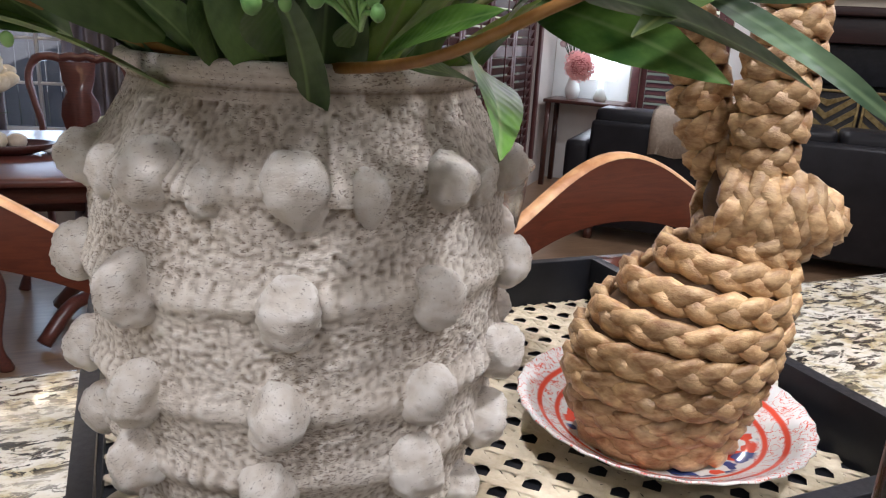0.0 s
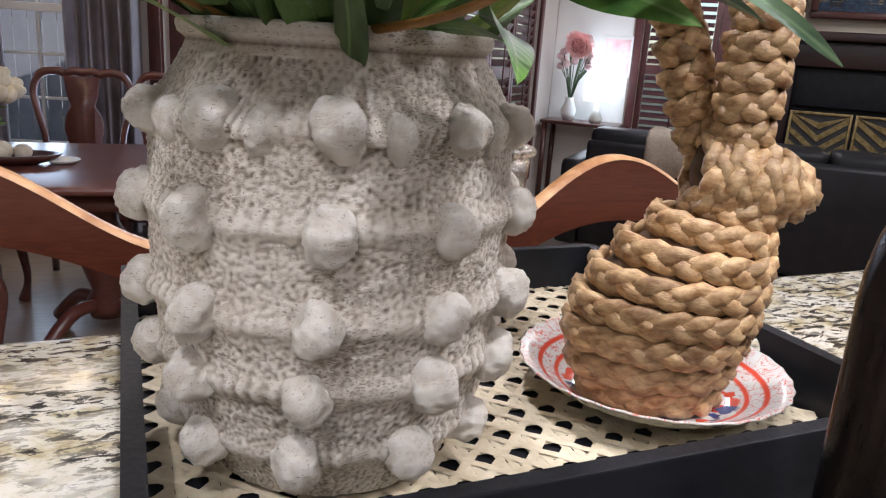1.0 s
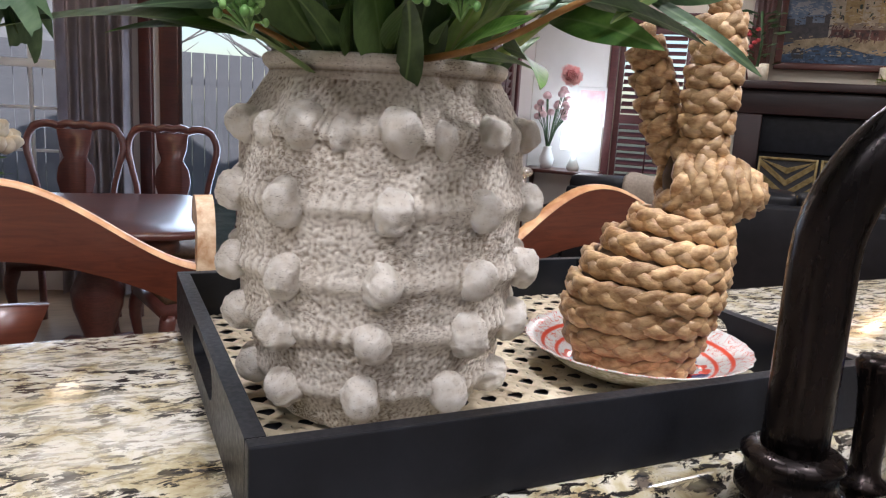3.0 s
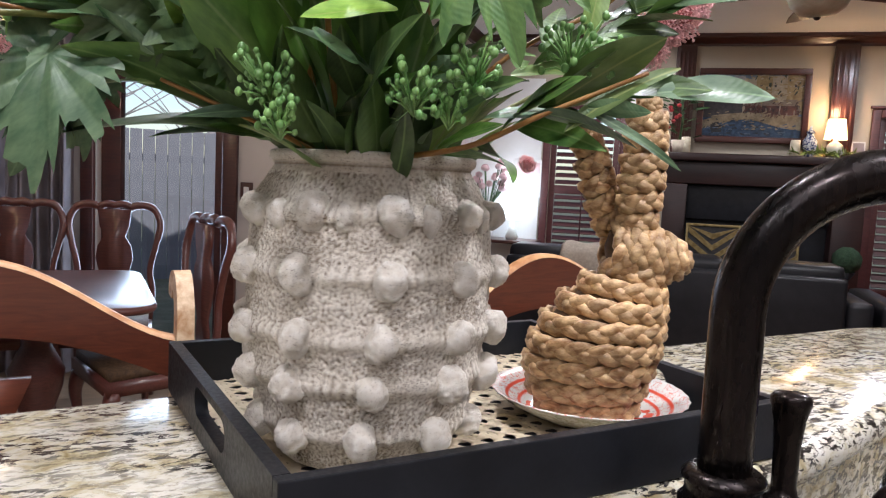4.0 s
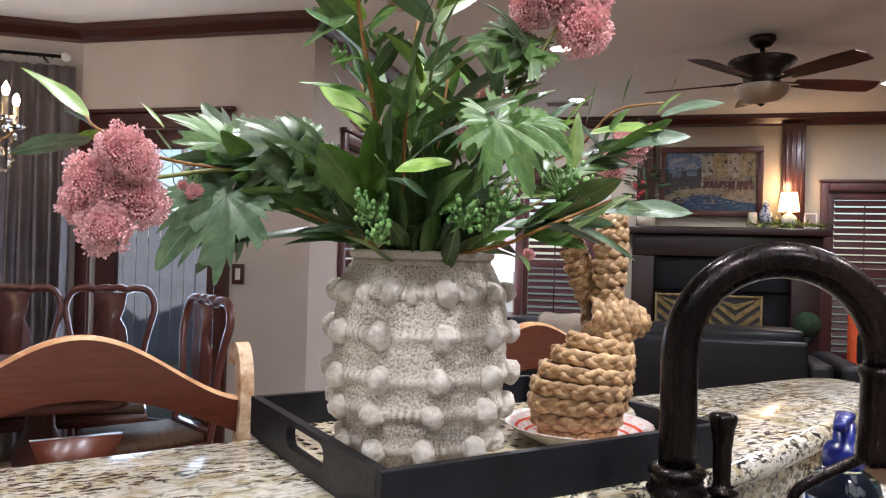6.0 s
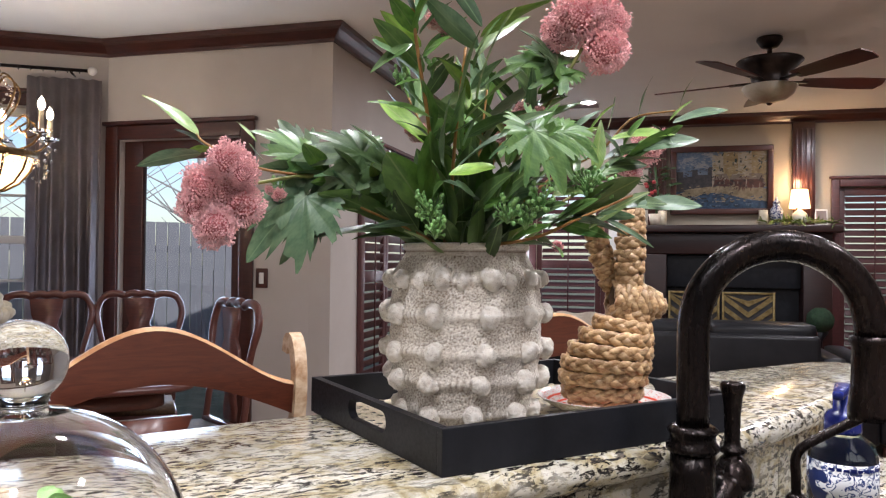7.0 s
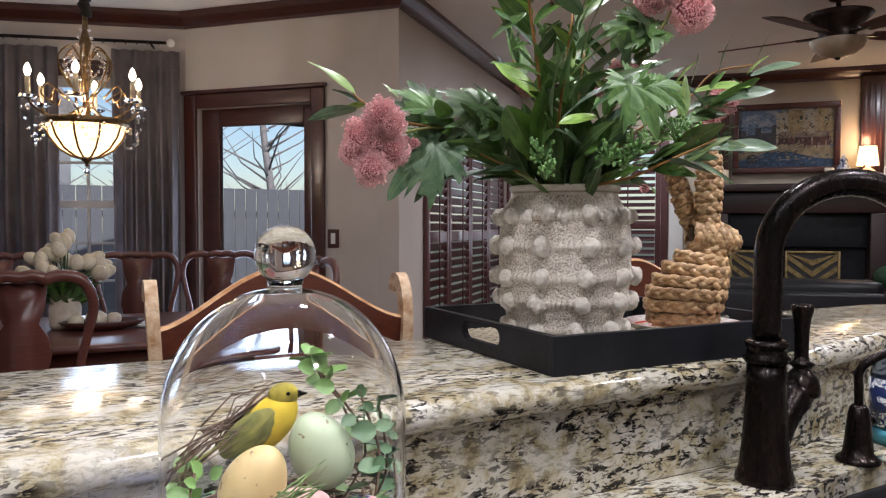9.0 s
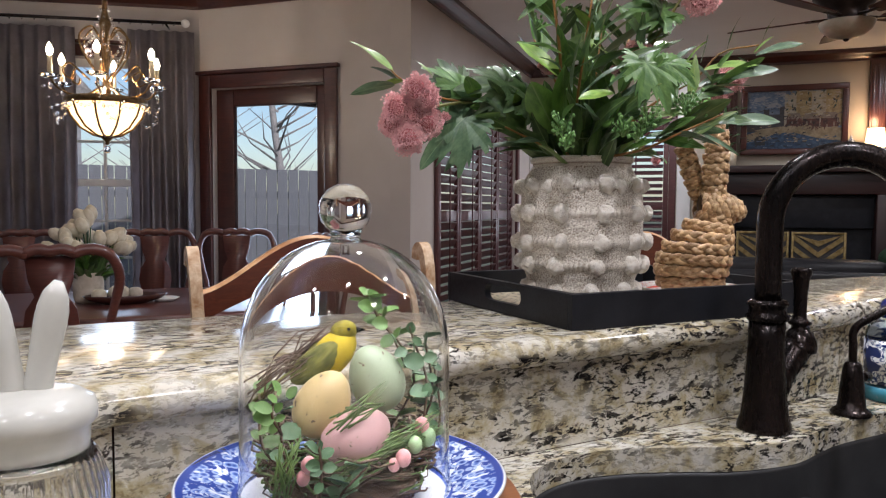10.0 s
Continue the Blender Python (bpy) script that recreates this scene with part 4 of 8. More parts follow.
M["berry"] = simple("green_berry", (0.10, 0.24, 0.06), (0.24, 0.42, 0.13), 0.4, scale=60, fine=300, vary=0.2)
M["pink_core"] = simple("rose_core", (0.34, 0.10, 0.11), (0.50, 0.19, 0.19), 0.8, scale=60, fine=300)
M["pink"] = simple("pink_floret", (0.76, 0.33, 0.34), (0.95, 0.73, 0.71), 0.6, scale=90, fine=400, bumps=0.0, vary=0.12)

bouquet = thing("flower_arrangement", "artificial pink sedum and mixed green foliage in vase", "flower arrangement", pose(0.106, 0.122, 1.3000, 0, 0, -28.95) @ Matrix.Scale(1.023, 4))


def lance_mesh(width, bend, twist, seed):
    rnd = random.Random(seed)
    bm = bmesh.new()
    rows = []
    for i in range(15):
        f = i / 14
        wv = width * (math.sin(math.pi * min(1, f * 0.92 + 0.06)) ** 0.85) * (1 - 0.25 * f)
        if i == 14:
            wv = 0.0004
        if i == 0:
            wv = 0.012
        x = f
        zc = bend * f * f
        tw = twist * f
        row = []
        for q in (-1, -0.5, 0, 0.5, 1):
            y = q * wv
            dz = 0.22 * abs(y) + 0.010 * math.sin(9 * f + q * 2 + seed) * abs(q)
            row.append(bm.verts.new((x, y * math.cos(tw), zc + dz + y * math.sin(tw))))
        rows.append(row)
    for a, b in zip(rows, rows[1:]):
        for q in range(4):
            bm.faces.new((a[q], b[q], b[q + 1], a[q + 1]))
    me = bpy.data.meshes.new("leaf")
    bm.to_mesh(me)
    bm.free()
    for p in me.polygons:
        p.use_smooth = True
    return me


def maple_mesh(seed):
    rnd = random.Random(seed)
    lobes = [(0, 1.0, 0.24), (40, 0.88, 0.22), (-42, 0.84, 0.22), (84, 0.70, 0.20), (-86, 0.66, 0.20), (128, 0.42, 0.16), (-128, 0.40, 0.16)]
    pts = []
    for i in range(196):
        a = -180 + 360 * i / 196
        r, near = 0.50, 99
        for deg, ln, wd in lobes:
            d = abs((a - deg + 180) % 360 - 180)
            near = min(near, d)
            r = max(r, ln * max(0, 1 - d / (20 + wd * 70)) ** 0.50)
        tooth = (i % 7) / 7.0 if a < 0 else 1 - (i % 7) / 7.0
        r *= 1 + 0.30 * (tooth - 0.5) * min(1, 0.45 + near / 12) + rnd.uniform(-0.012, 0.012)
        if abs(a) > 165:
            r = 0.10
        pts.append((r * math.cos(radians(a)), r * math.sin(radians(a))))
    bm = bmesh.new()
    c = bm.verts.new((0, 0, 0))

    def lift(x, y):
        ang, rad = math.degrees(math.atan2(y, x)), math.hypot(x, y)
        d = min(abs((ang - deg + 180) % 360 - 180) for deg, _, _ in lobes)
        fold = 0.0052 * min(d, 18) * rad
        curl = (0.30, 0.55, 0.20, 0.42)[seed % 4]
        return fold + 0.10 * math.sin(2.3 * radians(ang) + seed) * rad - curl * rad * rad

    rings = [[bm.verts.new((x * f, y * f, lift(x * f, y * f))) for x, y in pts] for f in (0.3, 0.65, 1.0)]
    n = len(pts)
    for i in range(n):
        j = (i + 1) % n
        bm.faces.new((c, rings[0][i], rings[0][j]))
        for p, q in zip(rings, rings[1:]):
            bm.faces.new((p[i], q[i], q[j], p[j]))
    me = bpy.data.meshes.new("leaf")
    bm.to_mesh(me)
    bm.free()
    for p in me.polygons:
        p.use_smooth = True
    return me


LANCE = {}
for _k, _mt in (("leaf", "leaf"), ("leaf_grey", "leaf_grey"), ("leaf_lime", "leaf_lime")):
    LANCE[_k] = []
    for _s, (_w, _bd, _tw) in enumerate(((0.165, -0.18, 0.3), (0.185, 0.14, -0.4), (0.150, -0.32, 0.6), (0.205, -0.10, -0.2), (0.105, -0.24, 0.5), (0.060, -0.20, 0.3))):
        _me = lance_mesh(_w, _bd, _tw, _s)
        _me.materials.append(M[_mt])
        LANCE[_k].append(_me)
MAPLE = []
for _s in range(4):
    _me = maple_mesh(_s)
    _me.materials.append(M["maple" if _s != 3 else "leaf_grey"])
    MAPLE.append(_me)


def aim(base, tip, roll=0.0, size=None):
    """Pose with local x from base to tip, scaled to its length, upper side up as far as possible."""
    base, tip = Vector(base), Vector(tip)
    d = tip - base
    ln = size or d.length
    x = d.normalized()
    up = Vector((0, 0, 1))
    if abs(x.z) > 0.93:
        up = Vector((0, -1, 0))
    y = up.cross(x).normalized()
    z = x.cross(y)
    mm = Matrix((x, y, z)).transposed().to_4x4()
    return Matrix.Translation(base) @ mm @ Matrix.Rotation(radians(roll), 4, "X") @ Matrix.Scale(ln, 4)


_lr = random.Random(21)


def leaf(base, tip, kind="leaf", roll=None, shape=None):
    me = LANCE[kind][_lr.randrange(5) if shape is None else shape]
    link("leaf", me, bouquet, m=aim(base, tip, _lr.uniform(-50, 50) if roll is None else roll))


def maple(base, tip, roll=0, k=0):
    base, tip = Vector(base), Vector(tip)
    turn = 52 if tip.x > base.x else -52
    link("leaf", MAPLE[k], bouquet, m=aim(base, base + (tip - base) * 1.02, turn + roll * 0.5))


def stem(points, r0=0.0022, r1=0.0012, material="stem"):
    pts = spline(points, 16)
    part("stem", tube(pts, [r0 + (r1 - r0) * i / 15 for i in range(16)], 7), M[material], bouquet)
    return pts


def sedum_mesh(seed):
    """Lumpy head packed with tiny star florets, radius 1."""
    rnd = random.Random(seed)
    bm = bmesh.new()
    n = 820
    for i in range(n):
        z = 1 - 2 * (i + 0.5) / n
        a = i * 2.39996
        r = math.sqrt(max(0, 1 - z * z))
        d = Vector((r * math.cos(a), r * math.sin(a), z))
        rad = 0.84 + 0.30 * noise.noise(d * 2.2 + Vector((seed, 0, 0))) + rnd.uniform(-0.15, 0.13)
        c = d * rad
        u = d.orthogonal().normalized()
        u.rotate(Matrix.Rotation(rnd.uniform(0, 6.28), 3, d))
        w = d.cross(u)
        s = rnd.uniform(0.050, 0.090)
        mid = bm.verts.new(c - d * 0.07)
        ring = []
        for k in range(10):
            q = 2 * math.pi * k / 10
            rr = s if k % 2 == 0 else s * 0.42
            ring.append(bm.verts.new(c + (u * math.cos(q) + w * math.sin(q)) * rr + d * (0.06 if k % 2 == 0 else 0.0)))
        for k in range(10):
            bm.faces.new((mid, ring[k], ring[(k + 1) % 10]))
        t = bm.verts.new(c + d * 0.10)
        for k in (1, 4, 7):
            bm.faces.new((ring[k], ring[(k + 3) % 10], t))
    made = len(bm.faces)
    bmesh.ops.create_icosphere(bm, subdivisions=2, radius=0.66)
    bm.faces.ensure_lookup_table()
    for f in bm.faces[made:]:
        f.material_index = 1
    me = bpy.data.meshes.new("flower_head")
    bm.to_mesh(me)
    bm.free()
    me.materials.append(M["pink"])
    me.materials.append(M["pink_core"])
    return me


SEDUM = [sedum_mesh(s) for s in range(3)]


def sedum(c, r, k=0):
    link("flower_head", SEDUM[k % 3], bouquet, "", pose(*c, 40 * k, 25 * k, 70 * k) @ Matrix.Diagonal((r * 1.10, r * 1.10, r * 1.02, 1)))


def berry_cluster(c, spread, n, seed, down=0.3):
    rnd = random.Random(seed)
    bm = bmesh.new()
    st = bmesh.new()
    c = Vector(c)
    for _ in range(n):
        d = Vector((rnd.uniform(-1, 1), rnd.uniform(-1, 0.5), rnd.uniform(-0.9, 1.1)))
        p = c + d * spread
        r = bmesh.ops.create_icosphere(bm, subdivisions=2, radius=rnd.uniform(0.0016, 0.0025))
        bmesh.ops.scale(bm, vec=(1, 1, 1.25), verts=r["verts"])
        bmesh.ops.translate(bm, vec=p, verts=r["verts"])
        tube([c + Vector((0, 0.01, -0.012)), c.lerp(p, 0.5) + Vector((0, 0, -0.004)), p], 0.0007, 5, bm=st)
    tagged(part("berry_sprig", bm, M["berry"], bouquet, "cluster of small green berries"), kind="stuff")
    part("berry_stalk", st, M["berry"], bouquet)


# upright leafy stems: (tip, leaves along it)
for _tip, _mid, _n, _len, _kind in (
        ((0.020, -0.02, 0.20), (0.010, -0.02, 0.10), 7, 0.095, "leaf"),
        ((-0.075, 0.03, 0.20), (-0.03, 0.02, 0.10), 8, 0.090, "leaf"),
        ((0.07, 0.03, 0.20), (0.03, 0.02, 0.11), 8, 0.090, "leaf"),
        ((0.0, 0.08, 0.20), (0.0, 0.04, 0.11), 8, 0.090, "leaf")):
    _p = stem([(_mid[0] * 0.3, _mid[1] * 0.3, -0.05), _mid, _tip])
    for _i in range(_n):
        _f = 0.28 + 0.70 * _i / (_n - 1)
        _b = _p[min(15, int(_f * 15))]
        _a = _i * 2.4 + _lr.uniform(-0.4, 0.4)
        _out = Vector((math.cos(_a), 0.8 * math.sin(_a), 0.75 + _lr.uniform(-0.35, 0.5))).normalized()
        leaf(_b, _b + _out * _len * _lr.uniform(0.75, 1.15), "leaf_grey" if _lr.random() < 0.22 else _kind)
    leaf(_p[-1], _p[-1] + Vector((_lr.uniform(-0.02, 0.02), -0.01, 0.07)), _kind, 20)

# low collar of leaves hiding the mouth of the vase
for _i in range(34):
    _a = 2 * math.pi * _i / 34 + _lr.uniform(-0.1, 0.1)
    _r0, _ln = 0.045, _lr.uniform(0.055, 0.095)
    _b = Vector((_r0 * math.cos(_a), _r0 * math.sin(_a), -0.012 + _lr.uniform(0, 0.03)))
    _e = _lr.uniform(0.65, 1.7)
    leaf(_b, _b + Vector((math.cos(_a), math.sin(_a), _e)).normalized() * _ln, "leaf" if _lr.random() < 0.85 else "leaf_lime")
for _i in range(26):
    _a = _lr.uniform(0, 6.28)
    _b = Vector((0.02 * math.cos(_a), 0.02 * math.sin(_a) - 0.01, 0.0))
    leaf(_b, _b + Vector((0.055 * math.cos(_a), 0.055 * math.sin(_a), _lr.uniform(0.08, 0.14))), "leaf")

# long drooping spray with the large sedum head
stem([(-0.026, 0, 0.012), (-0.093, -0.05, 0.046), (-0.148, -0.09, 0.081), (-0.18, -0.12, 0.083), (-0.222, -0.2, 0.065)], 0.0026, 0.0018, "stem_green")
sedum((-0.234, -0.215, 0.086), 0.019, 0)
sedum((-0.258, -0.207, 0.062), 0.021, 1)
sedum((-0.225, -0.199, 0.047), 0.02, 2)
sedum((-0.245, -0.215, 0.025), 0.019, 3)
sedum((-0.266, -0.207, 0.044), 0.016, 4)
sedum((-0.242, -0.199, 0.058), 0.022, 5)
sedum((-0.22, -0.215, 0.075), 0.014, 6)
stem([(-0.18, -0.12, 0.083), (-0.222, -0.17, 0.086), (-0.257, -0.2, 0.102), (-0.269, -0.2, 0.113)], 0.0016, 0.001, "stem")
leaf((-0.266, -0.2, 0.111), (-0.315, -0.2, 0.157), "leaf_lime", -35, 0)
leaf((-0.26, -0.19, 0.101), (-0.296, -0.17, 0.125), "leaf_grey", 30, 3)
leaf((-0.264, -0.2, 0.094), (-0.32, -0.21, 0.087), "leaf_grey", 40, 0)
leaf((-0.25, -0.2, 0.098), (-0.283, -0.19, 0.103), "leaf_lime", 20, 2)
leaf((-0.218, -0.17, 0.11), (-0.242, -0.16, 0.139), "leaf_lime", -30, 5)
leaf((-0.211, -0.17, 0.091), (-0.231, -0.16, 0.108), "leaf", 30, 1)
# maple leaves and lance leaves along it
maple((-0.184, -0.1, 0.108), (-0.224, -0.12, 0.138), 0, 0)
maple((-0.184, -0.08, 0.107), (-0.214, -0.07, 0.152), 20, 2)
maple((-0.122, -0.1, 0.109), (-0.17, -0.14, 0.112), -30, 1)
maple((-0.118, -0.08, 0.122), (-0.145, -0.07, 0.147), 10, 0)
maple((-0.086, -0.09, 0.085), (-0.1, -0.11, 0.142), -20, 1)
maple((-0.093, -0.08, 0.098), (-0.12, -0.12, 0.075), 10, 2)
maple((-0.179, -0.12, 0.061), (-0.232, -0.15, 0.013), 0, 3)
maple((-0.178, -0.11, 0.06), (-0.183, -0.13, -0.001), 10, 3)
leaf((-0.178, -0.1, 0.058), (-0.178, -0.1, 0.014), "leaf", 80, 3)
leaf((-0.122, -0.11, 0.065), (-0.15, -0.13, 0.086), "leaf_grey", 40, 1)
leaf((-0.125, -0.1, 0.049), (-0.176, -0.12, 0.053), "leaf_lime", -20, 2)
leaf((-0.076, -0.06, 0.024), (-0.173, -0.12, 0.044), "leaf", -35, 2)
leaf((-0.085, -0.06, 0.035), (-0.151, -0.11, 0.076), "leaf", 35, 0)
leaf((-0.091, -0.06, 0.05), (-0.167, -0.13, 0.071), "leaf", 40, 3)
leaf((-0.067, -0.06, 0.023), (-0.122, -0.1, 0.034), "leaf", -40, 2)
leaf((-0.063, -0.06, 0.02), (-0.107, -0.09, 0.056), "leaf", 45, 3)
leaf((-0.06, -0.06, 0.03), (-0.091, -0.1, 0.077), "leaf", 50, 0)
leaf((-0.063, -0.06, 0.039), (-0.104, -0.11, 0.037), "leaf_grey", -60, 4)
stem([(-0.033, -0.02, 0.011), (-0.062, -0.06, 0.027), (-0.122, -0.1, 0.052)], 0.0022, 0.0013, "stem")
sedum((-0.204, -0.13, 0.062), 0.007, 0)
sedum((-0.214, -0.13, 0.067), 0.005, 1)
berry_cluster((-0.204, -0.12, 0.068), 0.0110, 14, 21)
# tall front stems with broad leaves
stem([(-0.027, -0.03, 0.011), (-0.041, -0.08, 0.08), (-0.052, -0.13, 0.152), (-0.065, -0.15, 0.23), (-0.07, -0.16, 0.295)], 0.0026, 0.0016, "stem")
stem([(-0.02, -0.03, 0.012), (-0.023, -0.09, 0.086), (-0.019, -0.14, 0.157), (-0.013, -0.15, 0.213)], 0.0024, 0.0014, "stem")
leaf((-0.063, -0.147, 0.227), (-0.09, -0.184, 0.255), "leaf", 30, 3)
leaf((-0.068, -0.146, 0.217), (-0.109, -0.172, 0.188), "leaf", -40, 0)
leaf((-0.078, -0.143, 0.205), (-0.109, -0.175, 0.206), "leaf_grey", -40, 1)
leaf((-0.061, -0.143, 0.202), (-0.034, -0.178, 0.222), "leaf", 40, 0)
leaf((-0.059, -0.139, 0.18), (-0.081, -0.17, 0.178), "leaf", -30, 2)
leaf((-0.019, -0.134, 0.152), (-0.009, -0.178, 0.223), "leaf", 75, 3)
leaf((0, -0.136, 0.163), (0.011, -0.183, 0.248), "leaf_lime", 55, 4)
leaf((0.003, -0.137, 0.173), (0.04, -0.174, 0.2), "leaf", 40, 0)
leaf((-0.047, -0.133, 0.144), (-0.105, -0.167, 0.163), "leaf", -40, 0)
leaf((-0.065, -0.148, 0.23), (-0.051, -0.187, 0.268), "leaf", 50, 3)
leaf((-0.066, -0.151, 0.247), (-0.084, -0.19, 0.283), "leaf", -40, 0)
leaf((-0.034, -0.06, 0.059), (-0.06, -0.161, 0.128), "leaf", 70, 3)
leaf((-0.047, -0.06, 0.046), (-0.097, -0.158, 0.111), "leaf", 40, 3)
leaf((-0.033, -0.124, 0.094), (-0.041, -0.167, 0.165), "leaf", 80, 0)
leaf((0.021, -0.124, 0.095), (-0.029, -0.153, 0.087), "leaf_lime", -30, 3)
leaf((-0.013, -0.128, 0.116), (-0.001, -0.164, 0.149), "leaf", 60, 3)
leaf((0.014, -0.125, 0.103), (0.043, -0.161, 0.13), "leaf_grey", 45, 0)
leaf((0.022, -0.129, 0.124), (0.061, -0.166, 0.159), "leaf", 45, 2)
leaf((0.006, -0.06, 0.056), (-0.007, -0.154, 0.091), "leaf_grey", -60, 2)
leaf((-0.01, -0.058, 0.013), (-0.009, -0.085, 0.043), "leaf", 70, 3)
leaf((0.014, -0.058, 0.02), (0.033, -0.149, 0.063), "leaf", 50, 0)
leaf((-0.03, -0.058, 0.022), (-0.053, -0.151, 0.073), "leaf", 60, 0)
leaf((-0.002, -0.06, 0.035), (0.003, -0.155, 0.096), "leaf", 70, 2)
leaf((-0.024, -0.06, 0.035), (-0.026, -0.156, 0.102), "leaf", -70, 0)
leaf((-0.042, -0.058, 0.034), (-0.063, -0.154, 0.09), "leaf", 60, 2)
leaf((0.037, -0.058, 0.023), (0.064, -0.151, 0.075), "leaf", 50, 2)
leaf((0.047, -0.058, 0.02), (0.083, -0.085, 0.043), "leaf", 40, 0)
leaf((0.056, -0.058, 0.017), (0.099, -0.085, 0.02), "leaf", -40, 2)
leaf((0.025, -0.06, 0.047), (0.052, -0.157, 0.108), "leaf", 60, 0)
leaf((-0.049, -0.129, 0.123), (-0.072, -0.164, 0.145), "leaf_grey", -40, 2)
leaf((-0.025, -0.13, 0.129), (0.007, -0.162, 0.138), "leaf", 40, 1)
leaf((-0, -0.119, 0.065), (-0.026, -0.151, 0.073), "leaf_grey", -50, 1)
leaf((0.039, -0.121, 0.077), (0.066, -0.157, 0.109), "leaf_lime", 50, 4)
leaf((-0.05, -0.141, 0.191), (-0.028, -0.173, 0.195), "leaf", 30, 1)
sedum((-0.028, -0.13, 0.241), 0.012, 798)
sedum((-0.045, -0.13, 0.247), 0.009, 770)
sedum((-0.019, -0.13, 0.234), 0.007, 812)
sedum((-0.06, -0.07, 0.139), 0.011, 742)
sedum((-0.069, -0.07, 0.142), 0.007, 728)
sedum((-0.074, -0.07, 0.093), 0.0081, 719)
sedum((0.031, -0.07, 0.135), 0.006, 884)
sedum((0.057, -0.07, 0.162), 0.013, 925)
sedum((0.076, -0.07, 0.159), 0.011, 955)
sedum((0.044, -0.07, 0.156), 0.008, 905)
# tall stem with two-lobed sedum head
stem([(0.002, 0, 0.012), (0.046, -0.03, 0.1), (0.08, -0.06, 0.164), (0.111, -0.08, 0.217), (0.125, -0.08, 0.242)], 0.0026, 0.0018, "stem_green")
sedum((0.115, -0.08, 0.269), 0.029, 0)
sedum((0.14, -0.07, 0.278), 0.026, 1)
sedum((0.146, -0.08, 0.235), 0.026, 2)
sedum((0.098, -0.07, 0.256), 0.021, 3)
sedum((0.157, -0.08, 0.262), 0.018, 4)
maple((0.095, -0.08, 0.215), (0.04, -0.1, 0.218), 0, 2)
maple((0.093, -0.08, 0.217), (0.063, -0.09, 0.258), 0, 0)
maple((0.089, -0.07, 0.199), (0.074, -0.1, 0.226), 20, 2)
leaf((0.075, -0.06, 0.165), (0.095, -0.07, 0.225), "leaf_lime", 40, 4)
# right sprays
stem([(0.016, 0, 0.012), (0.092, 0, 0.09), (0.167, 0.02, 0.136), (0.206, 0.02, 0.176), (0.254, 0, 0.183)], 0.0022, 0.0012, "stem")
leaf((0.251, 0, 0.168), (0.31, -0.02, 0.191), "leaf_grey", 35, 0)
leaf((0.246, 0, 0.169), (0.26, -0.02, 0.195), "leaf_lime", 50, 4)
leaf((0.208, 0, 0.173), (0.21, -0.02, 0.221), "leaf_grey", 40, 5)
leaf((0.26, 0, 0.19), (0.262, -0.02, 0.22), "leaf", 40, 5)
leaf((0.17, 0, 0.157), (0.18, -0.02, 0.193), "leaf_grey", 60, 1)
leaf((0.147, 0, 0.154), (0.164, -0.02, 0.19), "leaf_lime", 45, 4)
leaf((0.19, 0, 0.139), (0.205, -0.02, 0.175), "leaf", 60, 0)
leaf((0.162, 0, 0.119), (0.219, -0.02, 0.153), "leaf", 35, 2)
leaf((0.175, 0, 0.147), (0.246, -0.02, 0.162), "leaf_lime", 30, 0)
leaf((0.225, 0, 0.165), (0.25, -0.02, 0.145), "leaf_grey", -40, 4)
leaf((0.126, 0, 0.157), (0.156, -0.02, 0.181), "leaf_grey", 50, 3)
leaf((0.119, 0, 0.139), (0.15, -0.02, 0.167), "leaf_lime", 45, 2)
leaf((0.183, 0, 0.112), (0.212, -0.02, 0.141), "leaf", 45, 2)
leaf((0.134, 0, 0.118), (0.17, -0.02, 0.13), "leaf_grey", 30, 1)
sedum((0.248, 0.1, 0.152), 0.022, 1140)
sedum((0.225, 0.1, 0.125), 0.019, 1110)
sedum((0.262, 0.1, 0.163), 0.016, 1158)
sedum((0.236, 0.1, 0.141), 0.018, 1125)
stem([(0.025, 0.02, 0.013), (0.139, 0.06, 0.081), (0.229, 0.1, 0.129)], 0.002, 0.0015, "stem_green")
maple((0.058, -0.15, 0.129), (0.095, -0.16, 0.077), -10, 0)
maple((0.058, -0.13, 0.124), (0.08, -0.14, 0.159), 10, 2)
maple((0.09, -0.12, 0.133), (0.13, -0.13, 0.114), 20, 1)
stem([(0.007, -0.03, 0.012), (0.065, -0.09, 0.021), (0.109, -0.12, 0.041), (0.167, -0.12, 0.067)], 0.0022, 0.0013, "stem")
leaf((0.173, -0.12, 0.056), (0.243, -0.125, 0.065), "leaf_grey", 50, 0)
leaf((0.133, -0.12, 0.044), (0.194, -0.125, 0.018), "leaf_grey", 60, 5)
leaf((0.121, -0.12, 0.031), (0.177, -0.125, 0.082), "leaf_lime", 40, 4)
leaf((0.097, -0.06, 0.039), (0.132, -0.125, 0.036), "leaf", 50, 2)
leaf((0.106, -0.12, 0.041), (0.162, -0.125, 0.036), "leaf_grey", -40, 2)
leaf((0.088, -0.06, 0.033), (0.12, -0.125, 0.072), "leaf", 45, 0)
leaf((0.073, -0.06, 0.023), (0.108, -0.125, 0.015), "leaf", -50, 2)
leaf((0.133, -0.12, 0.047), (0.169, -0.125, 0.041), "leaf_grey", -50, 1)
sedum((0.121, 0.06, 0.016), 0.007, 1)
